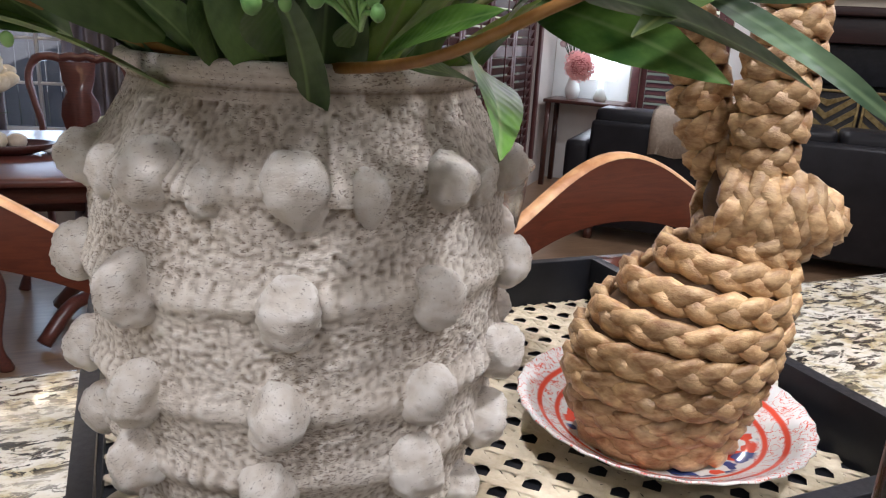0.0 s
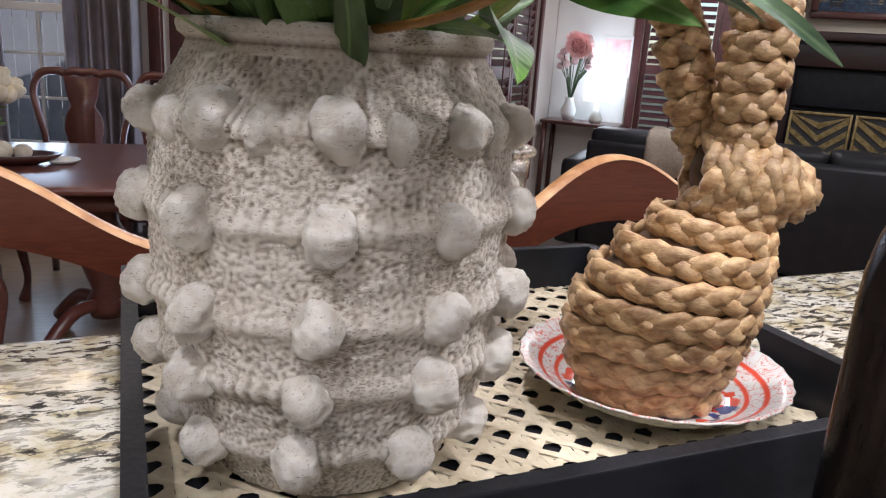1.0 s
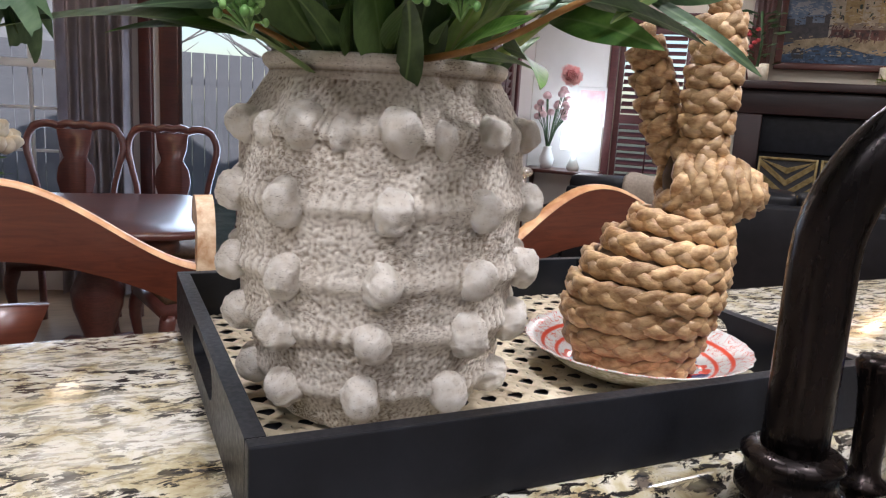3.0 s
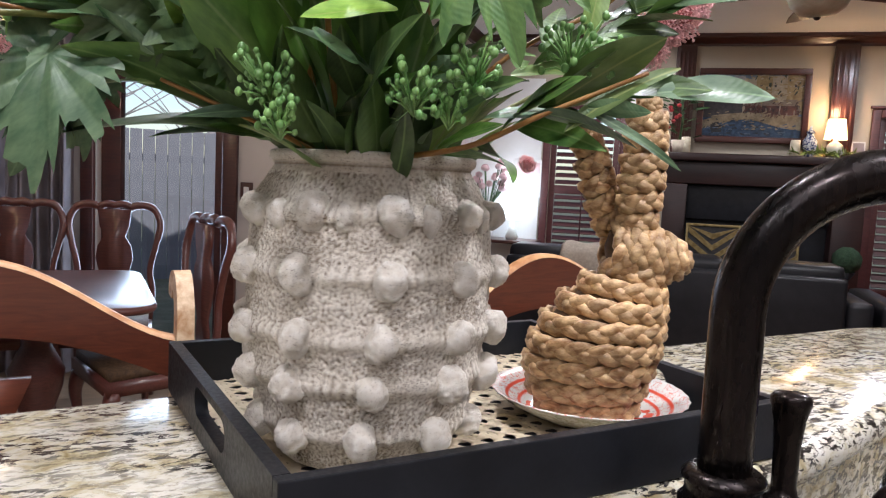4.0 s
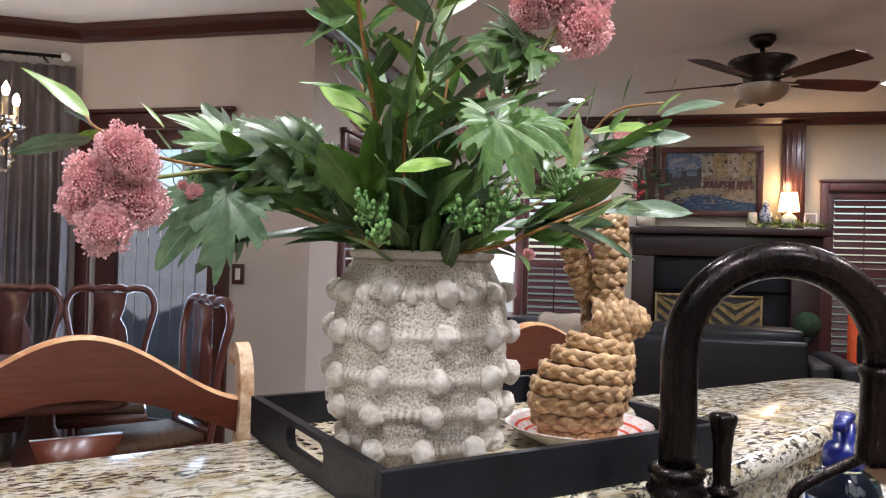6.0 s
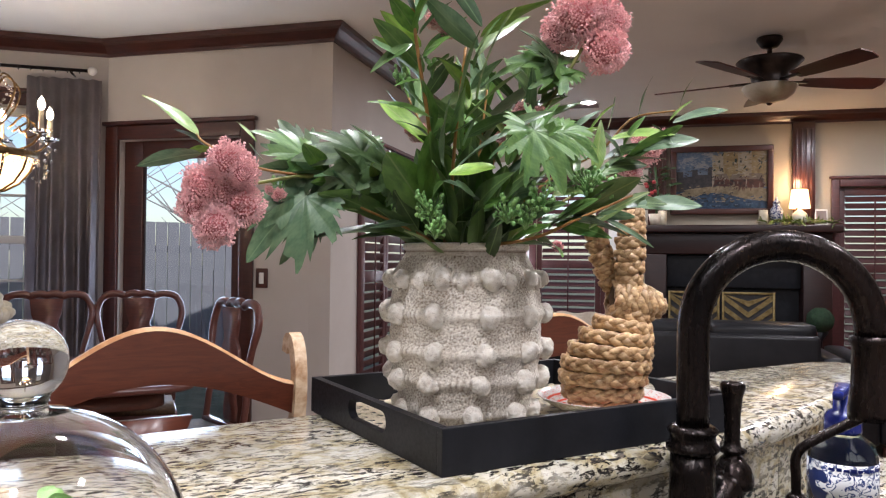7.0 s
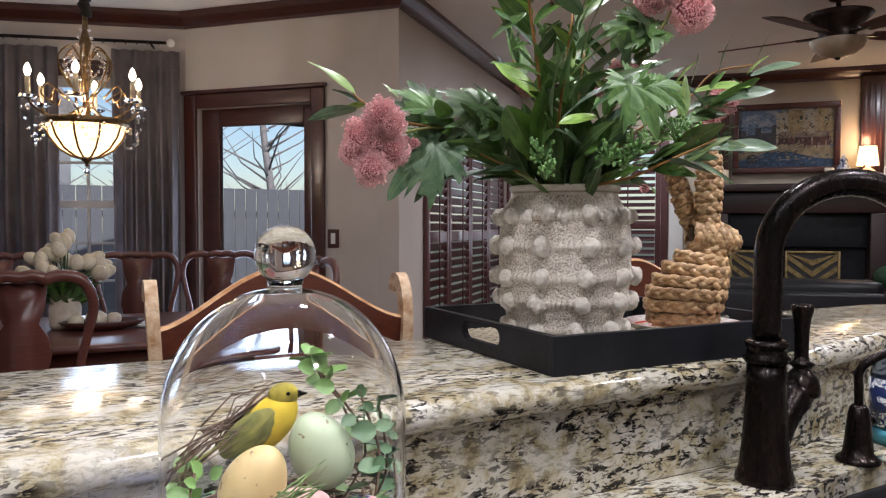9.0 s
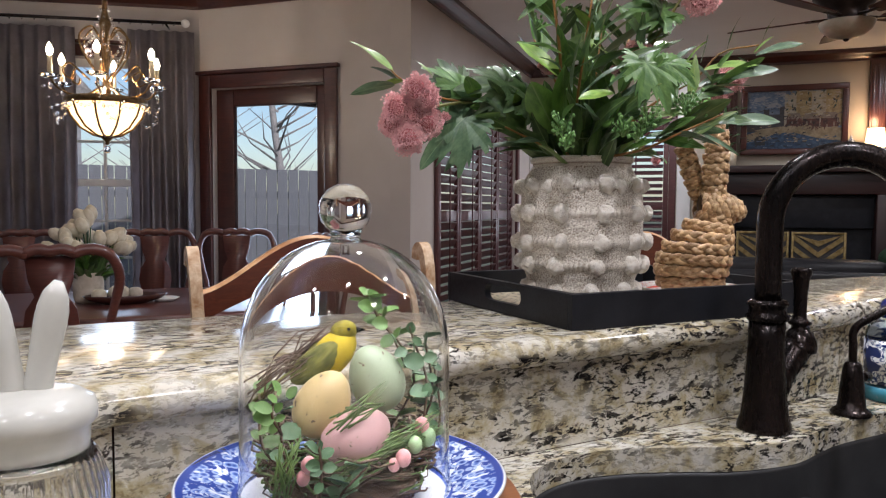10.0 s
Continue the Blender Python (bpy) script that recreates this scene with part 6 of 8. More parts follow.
sprig("euca_bright", [(0.0516, -0.02, 0.1108), (0.0385, -0.02, 0.139), (0.0257, -0.02, 0.1548), (0.0177, -0.02, 0.173)],
      [((0.0256, -0.02, 0.1622), (0.0141, -0.024, 0.1853)), ((0.0202, -0.022, 0.1657), (0.0019, -0.026, 0.1699)), ((0.0288, -0.02, 0.1561), (0.031, -0.024, 0.1684)), ((0.0328, -0.022, 0.1502), (0.0148, -0.026, 0.1538)), ((0.0365, -0.025, 0.1399), (0.0225, -0.029, 0.1311)), ((0.0401, -0.02, 0.1359), (0.0448, -0.024, 0.1498))])
sprig("euca", [(0.0553, -0.05, 0.0691), (0.0627, -0.04, 0.1018), (0.0554, -0.03, 0.1335), (0.0504, -0.03, 0.1488)],
      [((0.0516, -0.035, 0.1346), (0.0516, -0.03900000000000001, 0.1219)), ((0.0537, -0.03, 0.1381), (0.0618, -0.034, 0.1307)), ((0.0593, -0.04, 0.1185), (0.0354, -0.044, 0.1211)), ((0.0615, -0.035, 0.1189), (0.076, -0.03900000000000001, 0.1231)), ((0.0649, -0.035, 0.1035), (0.0762, -0.03900000000000001, 0.1003)), ((0.0605, -0.045, 0.0941), (0.0398, -0.049, 0.094)), ((0.0621, -0.045, 0.0999), (0.0556, -0.049, 0.0866)), ((0.0521, -0.03, 0.1427), (0.0503, -0.034, 0.1548)), ((0.0636, -0.03, 0.1299), (0.0665, -0.034, 0.1455)), ((0.0453, -0.035, 0.1291), (0.0311, -0.03900000000000001, 0.1249)), ((0.0736, -0.03, 0.1109), (0.0835, -0.034, 0.1078)), ((0.0377, -0.03, 0.1347), (0.0314, -0.034, 0.1461))])
sprig("euca_bright", [(-0.0697, -0.06, 0.0753), (-0.0775, -0.06, 0.0921), (-0.0713, -0.05, 0.1078)],
      [((-0.0775, -0.06, 0.0961), (-0.0941, -0.064, 0.1027)), ((-0.0762, -0.06, 0.0906), (-0.0886, -0.064, 0.0865)), ((-0.0749, -0.06, 0.0945), (-0.0692, -0.064, 0.1028)), ((-0.0749, -0.06, 0.0865), (-0.0797, -0.064, 0.0763)), ((-0.0724, -0.055, 0.101), (-0.0811, -0.059, 0.1081)), ((-0.0749, -0.06, 0.0878), (-0.0666, -0.064, 0.0919)), ((-0.0751, -0.055, 0.0906), (-0.0947, -0.059, 0.0911)), ((-0.0675, -0.045, 0.1036), (-0.0737, -0.049, 0.1185)), ((-0.0596, -0.04, 0.0989), (-0.0523, -0.044, 0.1101))])
sprig("euca", [(-0.0456, -0.08, 0.0276), (-0.0449, -0.082, 0.0521), (-0.047, -0.08, 0.0728)],
      [((-0.047, -0.08, 0.0649), (-0.0585, -0.084, 0.0767)), ((-0.0443, -0.08, 0.0606), (-0.0335, -0.084, 0.0683)), ((-0.0457, -0.08, 0.0542), (-0.0598, -0.084, 0.0574)), ((-0.0449, -0.082, 0.0521), (-0.0565, -0.08600000000000001, 0.0498)), ((-0.043, -0.08, 0.0511), (-0.0307, -0.084, 0.0534)), ((-0.0449, -0.082, 0.0415), (-0.0513, -0.08600000000000001, 0.0333)), ((-0.0403, -0.08, 0.0348), (-0.0266, -0.084, 0.0274)), ((-0.0376, -0.08, 0.0424), (-0.0239, -0.084, 0.0404)), ((-0.047, -0.08, 0.0649), (-0.0455, -0.084, 0.0764))])
for _x, _y, _z, _r, _k in ((-0.052, -0.070, 0.058, 0.0062, "pip_pink"), (-0.056, -0.067, 0.047, 0.0055, "pip_pink"), (0.026, -0.078, 0.055, 0.0065, "pip_pink"), (0.040, -0.070, 0.062, 0.0065, "pip_green"), (0.056, -0.060, 0.064, 0.0075, "pip_green"), (0.052, -0.058, 0.074, 0.0065, "pip_pink"), (0.018, -0.077, 0.050, 0.005, "pip_pink")):
    tagged(part("pip_berry", ellipsoid(_r, _r, _r * 1.2, 14), M[_k], m=pose(CL[0] + _x, CL[1] + _y, PZ + _z)), "tiny matte pip berry resting in nest", "berry", "nest berries")
for _i in range(9):
    _gs = thing("grass_sprig", "fine green grass sprig laid over nest", "sprig", pose(CL[0], CL[1], PZ + 0.005) @ Matrix.Scale(1.03, 4), "nest grass")
    _bm = bmesh.new()
    _a = _rn.uniform(-2.6, -0.5)
    _b = Vector((0.03 * math.cos(_a), 0.055 * math.sin(_a), 0.045))
    for _q in range(14):
        _d = Vector((_rn.uniform(-1, 1), _rn.uniform(-0.5, 0.2), _rn.uniform(-0.3, 0.7))).normalized() * _rn.uniform(0.012, 0.04)
        tube([_b, _b + _d * 0.5 + Vector((0, 0, 0.003)), _b + _d], [0.0007, 0.0005, 0.0002], 4, bm=_bm)
    part("blade", _bm, M["moss"], _gs)

for _g0, _g1, _n in (((-0.0267, -0.08, 0.0448), (0.0675, -0.055, 0.0676), 26), ((-0.0296, -0.08, 0.0866), (0.0056, -0.075, 0.1039), 12), ((-0.068, -0.075, 0.0688), (-0.0758, -0.075, 0.0307), 18)):
    _gs = thing("grass_sprig", "fine green grass sprig laid over nest", "sprig", pose(CL[0], CL[1], PZ + 0.005) @ Matrix.Scale(1.03, 4), "nest grass")
    _bm = bmesh.new()
    for _q in range(_n):
        _j = [Vector((_rn.uniform(-1, 1), 0.3 * _rn.uniform(-1, 1), _rn.uniform(-1, 1))) * 0.011 for _ in range(3)]
        _a, _b = Vector(_g0) + _j[0], Vector(_g1) + _j[1]
        tube([_a, _a.lerp(_b, 0.5) + _j[2] * 0.6, _b], [0.0008, 0.0007, 0.0003], 4, bm=_bm)
    part("blade", _bm, M["moss"], _gs)

for _g0, _g1, _n in (((-0.0536, 0.01, 0.1149), (-0.0051, 0.02, 0.1432), 16), ((-0.0812, -0.02, 0.1006), (-0.0408, -0.01, 0.1207), 14)):
    _tw = thing("twig_spray", "dry dark twig spray behind the craft bird", "sprig", pose(CL[0], CL[1], PZ + 0.005) @ Matrix.Scale(1.03, 4), "nest twigs")
    _bm = bmesh.new()
    for _q in range(_n):
        _j = [Vector((_rn.uniform(-1, 1), _rn.uniform(-1, 1), _rn.uniform(-1, 1))) * 0.009 for _ in range(3)]
        _a, _b = Vector(_g0) + _j[0], Vector(_g1) + _j[1]
        tube([_a, _a.lerp(_b, 0.5) + _j[2] + Vector((0, 0, 0.006)), _b], [0.0009, 0.0007, 0.0004], 4, bm=_bm)
    part("twig", _bm, M["twig"], _tw)

# ---- ribbed jar with rabbit-ear lid ----
JAR = (-0.631, -0.232)
jar = thing("lidded_jar", "ribbed glass jar with white ceramic bunny-ear lid", "jar", pose(JAR[0], JAR[1], DECK_Z) @ Matrix.Diagonal((0.785, 0.785, 1.045, 1)))
_prof = [(0.0, 0.0), (0.055, 0.0), (0.060, 0.006), (0.064, 0.03), (0.067, 0.08), (0.066, 0.12), (0.060, 0.138), (0.054, 0.145), (0.051, 0.145), (0.056, 0.136), (0.0625, 0.118), (0.0635, 0.08), (0.060, 0.03), (0.055, 0.008), (0.0, 0.006)]
_bm = lathe(_prof, 180)
for _v in _bm.verts:
    _r = math.hypot(_v.co.x, _v.co.y)
    if _r > 0.0575 and 0.012 < _v.co.z < 0.13:
        _k = 1 + 0.022 * math.cos(45 * math.atan2(_v.co.y, _v.co.x))
        _v.co.x *= _k
        _v.co.y *= _k
part("jar_body", _bm, M["glass"], jar, "clear ribbed glass body").visible_shadow = False
part("lid", lathe([(0.0, 0.138), (0.050, 0.138), (0.052, 0.150), (0.053, 0.1605), (0.0580, 0.164), (0.0590, 0.171), (0.0565, 0.178), (0.045, 0.183), (0.028, 0.186), (0.0, 0.1865)], 64), M["ceramic"], jar, "glossy white ceramic lid")
for _s in (-1, 1):
    _pts = [Vector((_s * (0.009 + 0.020 * (i / 9) ** 1.1), 0, 0.180 + 0.078 * i / 9)) for i in range(10)]
    _rad = [0.0125, 0.0120, 0.0120, 0.0122, 0.0128, 0.0134, 0.0138, 0.0132, 0.0108, 0.004]
    _bm = tube(_pts, _rad, 20)
    for _v in _bm.verts:
        _v.co.y *= 0.62
    part("ear", _bm, M["ceramic"], jar, "white ceramic rabbit ear", m=pose(0, 0, 0, 0, 0, -6))
# ---- bar stools ----
def bar_stool(m):
    t = thing("bar_stool", "reddish-brown wooden bar stool with worn gilt posts", "bar stool", m, "stools at the bar")
    w = 0.232
    for s in (-1, 1):
        path = spline([(s * 0.205, 0.18, 0.74), (s * 0.215, 0.20, 0.88), (s * 0.226, 0.185, 1.02), (s * 0.230, 0.190, 1.10), (s * 0.231, 0.212, 1.143), (s * 0.231, 0.236, 1.140), (s * 0.231, 0.240, 1.122)], 22)
        bm = bmesh.new()
        prev = None
        for i, p in enumerate(path):
            a = path[max(i - 1, 0)]
            b = path[min(i + 1, 21)]
            tn = (b - a).normalized()
            nr = Vector((1, 0, 0)).cross(tn).normalized()
            ring = [bm.verts.new(p + Vector((sx * 0.0105, 0, 0)) + nr * sy * 0.013) for sx, sy in ((-1, -1), (1, -1), (1, 1), (-1, 1))]
            if prev:
                for k in range(4):
                    bm.faces.new((prev[k], prev[(k + 1) % 4], ring[(k + 1) % 4], ring[k]))
            else:
                bm.faces.new(ring[::-1])
            prev = ring
        bm.faces.new(prev)
        part("post", bm, M["worn_edge"], t, "scrolled post with worn gilt finish", smooth=False)
    n = 28

    def top(x):
        q = abs(x) / w
        return 1.078 + 0.098 * (0.5 + 0.5 * math.cos(math.pi * min(1, q * 1.02))) ** 0.85

    def low(x):
        return 1.018 + 0.066 * math.cos(math.pi / 2 * min(1, abs(x) / w))

    bm, edge = bmesh.new(), bmesh.new()
    cols = []
    for i in range(n + 1):
        x = -w + 0.012 + (2 * w - 0.024) * i / n
        yc = 0.190 + 0.035 * (1 - (x / w) ** 2)
        cols.append([bm.verts.new((x, yc + dy, z)) for dy, z in ((-0.011, low(x)), (-0.011, top(x) - 0.005), (0.011, top(x) - 0.005), (0.011, low(x)))])
    for a, b in zip(cols, cols[1:]):
        for k in range(4):
            bm.faces.new((a[k], b[k], b[(k + 1) % 4], a[(k + 1) % 4]))
    bm.faces.new(cols[0])
    bm.faces.new(cols[-1][::-1])
    bmesh.ops.recalc_face_normals(bm, faces=bm.faces)
    smooth_by_angle(part("top_rail", bm, M["stool_wood"], t), 30)
    for i in range(n + 1):
        x = -w + 0.012 + (2 * w - 0.024) * i / n
        yc = 0.190 + 0.035 * (1 - (x / w) ** 2)
        cols[i] = [edge.verts.new((x, yc + dy, top(x) + z)) for dy, z in ((-0.012, -0.0055), (-0.009, 0.0), (0.009, 0.0), (0.012, -0.0055))]
    for a, b in zip(cols, cols[1:]):
        for k in range(3):
            edge.faces.new((a[k], b[k], b[k + 1], a[k + 1]))
    part("rail_edge", edge, M["amber_edge"], t, "rubbed amber top edge")
    part("lower_rail", tube(spline([(-0.21, 0.195, 0.90), (0, 0.235, 0.93), (0.21, 0.195, 0.90)], 14), 0.014, 10), M["stool_wood"], t)
    part("splat", panel([(-0.05, 0.92), (0.05, 0.92), (0.035, 0.97), (0.06, 1.03), (-0.06, 1.03), (-0.035, 0.97)], 0.216, 0.234), M["stool_wood"], t)
    part("seat", lathe([(0.0, 0.70), (0.19, 0.70), (0.215, 0.715), (0.215, 0.735), (0.20, 0.755), (0.12, 0.765), (0.0, 0.767)], 40), M["leather"], t, "black cushioned seat")
    for a in (45, 135, 225, 315):
        c, s = math.cos(radians(a)), math.sin(radians(a))
        part("leg", tube([(0.13 * c, 0.13 * s, 0.70), (0.17 * c, 0.17 * s, 0.40), (0.22 * c, 0.22 * s, 0.0)], [0.022, 0.02, 0.016], 12), M["stool_wood"], t)
    part("foot_ring", lathe([(0.172, 0.28), (0.186, 0.272), (0.20, 0.28), (0.186, 0.29)], 40, closed=True), M["stool_wood"], t)
    return t


stool = bar_stool(pose(-0.182, 0.382, 0) @ Matrix.Scale(1.006, 4))
copy_thing(stool, pose(0.658, 0.382, 0, 0, 0, 4))


# ---- dining set ----
def dining_chair(m):
    t = thing("dining_chair", "dark cherry carved-back dining chair with vase splat", "chair", m, "chairs round the dining table")
    for s in (-1, 1):
        pts = spline([(s * 0.19, 0.20, 0.44), (s * 0.20, 0.225, 0.60), (s * 0.185, 0.235, 0.72), (s * 0.215, 0.245, 0.86), (s * 0.235, 0.265, 0.97), (s * 0.20, 0.275, 1.055), (s * 0.13, 0.275, 1.075), (s * 0.07, 0.275, 1.058)], 26)
        part("back_post", tube(pts, [0.017] * 12 + [0.019] * 6 + [0.022] * 8, 10), M["cherry"], t)
    part("crest", tube(spline([(-0.085, 0.275, 1.062), (-0.04, 0.275, 1.078), (0, 0.275, 1.070), (0.04, 0.275, 1.078), (0.085, 0.275, 1.062)], 12), 0.022, 10), M["cherry"], t)
    part("splat", panel([(-0.055, 0.50), (0.055, 0.50), (0.060, 0.56), (0.045, 0.62), (0.075, 0.70), (0.095, 0.78), (0.085, 0.85), (0.055, 0.90), (0.075, 0.96), (0.085, 1.05), (-0.085, 1.05), (-0.075, 0.96), (-0.055, 0.90), (-0.085, 0.85), (-0.095, 0.78), (-0.075, 0.70), (-0.045, 0.62), (-0.060, 0.56)], 0.236, 0.254), M["cherry"], t)
    part("shoe_rail", boxm(-0.19, 0.19, 0.19, 0.225, 0.45, 0.50, bevel=0.006), M["cherry"], t)
    part("seat_frame", prism([(-0.25, -0.24), (0.25, -0.24), (0.20, 0.22), (-0.20, 0.22)], 0.39, 0.45), M["cherry"], t)
    part("seat_pad", prism([(-0.235, -0.225), (0.235, -0.225), (0.187, 0.18), (-0.187, 0.18)], 0.4505, 0.485), M["gap_shade_pad"], t, "dark brown upholstered seat pad")
    for x, y in ((-0.22, -0.21), (0.22, -0.21)):
        part("leg", tube(spline([(x, y, 0.40), (x * 1.08, y * 1.08, 0.30), (x * 1.0, y, 0.12), (x * 1.08, y * 1.08, 0.0)], 12), [0.032, 0.034, 0.033, 0.030, 0.026, 0.022, 0.019, 0.017, 0.016, 0.018, 0.024, 0.028], 10), M["cherry"], t)
    for x in (-0.18, 0.18):
        part("leg", tube([(x, 0.19, 0.40), (x, 0.22, 0.15), (x * 1.05, 0.27, 0.0)], 0.019, 8), M["cherry"], t)
    return t


_ch = dining_chair(TURN @ pose(-0.25, 3.85, 0, 0, 0, -6))
copy_thing(_ch, TURN @ pose(0.20, 3.78, 0, 0, 0, -14))
copy_thing(_ch, TURN @ pose(0.30, 2.95, 0, 0, 0, -78))
copy_thing(_ch, TURN @ pose(-0.715, 2.52, 0, 0, 0, 178))
copy_thing(_ch, TURN @ pose(-1.25, 2.5, 0, 0, 0, 184))
copy_thing(_ch, TURN @ pose(-0.95, 3.95, 0, 0, 0, 4))

table = thing("dining_table", "polished dark cherry dining table with rounded corners", "table", TURN @ pose(-0.62, 3.12, 0, 0, 0, -3))
_o = []
for _cx, _cy, _a0 in ((0.80, 0.42, 0), (-0.80, 0.42, 90), (-0.80, -0.42, 180), (0.80, -0.42, 270)):
    _o += [(_cx + 0.14 * math.cos(radians(_a0 + 15 * i)), _cy + 0.14 * math.sin(radians(_a0 + 15 * i))) for i in range(7)]
smooth_by_angle(part("tabletop", slab_rounded(_o, 0.735, 0.768, 5), M["cherry"], table), 60)
part("apron", prism([(x * 0.88, y * 0.82) for x, y in _o], 0.66, 0.734), M["cherry"], table)
for _x in (-0.5, 0.5):
    part("pedestal", lathe([(0.0, 0.10), (0.07, 0.10), (0.09, 0.16), (0.06, 0.22), (0.10, 0.34), (0.11, 0.42), (0.06, 0.52), (0.055, 0.60), (0.10, 0.659), (0.0, 0.659)], 28), M["cherry"], table, "turned pedestal", m=pose(_x, 0, 0))
    for _a in (45, 135, 225, 315):
        _c, _s = math.cos(radians(_a)), math.sin(radians(_a))
        part("leg", tube(spline([(_x + 0.05 * _c, 0.05 * _s, 0.16), (_x + 0.18 * _c, 0.18 * _s, 0.15), (_x + 0.32 * _c, 0.32 * _s, 0.03)], 8), 0.03, 8), M["cherry"], table)

# centrepiece: tulips, pot, bowl with shells
M["tulip"] = simple("cream_tulip", (0.62, 0.54, 0.38), (0.80, 0.74, 0.60), 0.6, scale=30, fine=200, vary=0.1)
M["clay"] = simple("pale_clay", (0.52, 0.44, 0.34), (0.68, 0.60, 0.50), 0.8, scale=25)
M["foliage"] = simple("tulip_foliage", (0.02, 0.055, 0.02), (0.06, 0.12, 0.035), 0.5, scale=30, vary=0.2)
tul = thing("tulip_bouquet", "cream tulips with green leaves in glass vase", "flower arrangement", TURN @ pose(-0.60, 3.15, 0.7685))
_rt = random.Random(3)
part("pot", lathe([(0.0, 0.0), (0.06, 0.0), (0.068, 0.02), (0.07, 0.10), (0.062, 0.13), (0.066, 0.145), (0.058, 0.145), (0.0, 0.12)], 28), M["clay"], tul)
for _i in range(36):
    _a, _r = _rt.uniform(0, 6.28), math.sqrt(_rt.random()) * 0.19
    _p = Vector((_r * math.cos(_a), _r * 0.8 * math.sin(_a), 0.43 - _r * 0.9 + _rt.uniform(-0.02, 0.02)))
    part("stem", tube([(0, 0, 0.1), _p * 0.5 + Vector((0, 0, 0.08)), _p], 0.003, 5), M["foliage"], tul)
    _tm = pose(_p.x, _p.y, _p.z, _rt.uniform(-30, 30), _rt.uniform(-30, 30) + 90 * _r * math.cos(_a) * 4, 0)
    part("bloom", lathe([(0.0, -0.032), (0.022, -0.020), (0.030, 0.004), (0.026, 0.030), (0.011, 0.048), (0.0, 0.049)], 12), M["tulip"], tul, m=_tm)
for _i in range(80):
    _a, _e = _rt.uniform(0, 6.28), _rt.uniform(0.4, 1.6)
    _b = Vector((0.03 * math.cos(_a), 0.03 * math.sin(_a), _rt.uniform(0.08, 0.2)))
    _me = LANCE["leaf"][_i % 5]
    link("leaf", _me, tul, m=aim(_b, _b + Vector((math.cos(_a), math.sin(_a), _e)).normalized() * _rt.uniform(0.09, 0.16), _rt.uniform(-50, 50)))
bowl = thing("wooden_dough_bowl", "long dark wooden dough bowl on table", "bowl", TURN @ pose(-0.44, 3.03, 0.7685))
_bm = lathe([(0.0, 0.0), (0.05, 0.0), (0.085, 0.02), (0.10, 0.042), (0.095, 0.044), (0.075, 0.024), (0.0, 0.01)], 36)
bmesh.ops.scale(_bm, vec=(1.9, 1, 1), verts=_bm.verts)
part("bowl", _bm, M["trim"], bowl)
for _x, _y, _r, _nm, _mt, _lb in ((-0.03, 0.0, 0.045, "clay_pumpkin", "tulip", "small cream ceramic pumpkin in dough bowl"), (0.045, 0.03, 0.035, "candle_pot", "clay", "small tan clay candle pot in dough bowl"), (-0.115, 0.01, 0.035, "clay_cup", "tulip", "small pale ceramic cup in dough bowl")):
    _g = thing(_nm, _lb, "ornament", TURN @ pose(-0.44 + _x, 3.03 + _y, 0.787))
    part("body", scalloped([(0.0, 0.0), (_r * 0.7, 0.0), (_r, _r * 0.6), (_r * 0.95, _r * 1.2), (_r * 0.5, _r * 1.55), (0.0, _r * 1.45)], 48, 8 if _nm == "clay_pumpkin" else 2, 0.12 if _nm == "clay_pumpkin" else 0.0, 0.005), M[_mt], _g)
dish = thing("blue_saucer", "pale blue saucer with greenery beside bowl", "saucer", TURN @ pose(-0.26, 3.06, 0.7685))
part("dish", lathe([(0.0, 0.0), (0.04, 0.0), (0.07, 0.016), (0.068, 0.018), (0.04, 0.005), (0.0, 0.005)], 30), M["white"], dish)

# ---- chandelier ----
M["brass"] = simple("antique_brass", (0.10, 0.06, 0.025), (0.26, 0.17, 0.08), 0.35, metal=0.9, scale=30, fine=200)
M["crystal"] = glass("crystal", (1, 0.98, 0.95), 0.02, 1.5)
M["candle_wax"] = simple("candle_sleeve", (0.55, 0.45, 0.30), (0.68, 0.58, 0.42), 0.5)
M["bulb"] = glow("bulb_glow", (1.0, 0.80, 0.52), 26.0)
M["alabaster"] = glow("alabaster_glow", (1.0, 0.66, 0.30), 2.3)
M["black_sleeve"] = simple("black_cord_sleeve", (0.006, 0.006, 0.006), (0.015, 0.014, 0.013), 0.9, scale=60)
CH = (-0.472, 3.42)
ch = thing("chandelier", "brass chandelier with crystal swags and glowing bowl", "chandelier", pose(CH[0], CH[1], 1.55))
part("cord_sleeve", tube([(0.006 * math.sin(i * 1.1), 0.006 * math.cos(i * 1.3), 0.76 + (CEIL - 1.55 - 0.76 - 0.02) * i / 26) for i in range(27)], [0.026 + 0.006 * math.sin(i * 2.2) for i in range(27)], 14), M["black_sleeve"], ch, "gathered black fabric cord sleeve")
part("centre_column", lathe([(0.0, 0.02), (0.014, 0.03), (0.012, 0.20), (0.022, 0.26), (0.014, 0.34), (0.012, 0.55), (0.03, 0.62), (0.014, 0.68), (0.012, 0.765), (0.0, 0.766)], 20), M["brass"], ch)
part("bowl_shade", lathe([(0.02, 0.045), (0.062, 0.055), (0.122, 0.092), (0.165, 0.150), (0.186, 0.215), (0.184, 0.22), (0.158, 0.150), (0.115, 0.097), (0.055, 0.060), (0.02, 0.05)], 48, closed=True), M["alabaster"], ch, "glowing amber alabaster bowl")
part("bowl_rim", lathe([(0.184, 0.205), (0.198, 0.205), (0.202, 0.22), (0.196, 0.238), (0.184, 0.238)], 48, closed=True), M["brass"], ch)
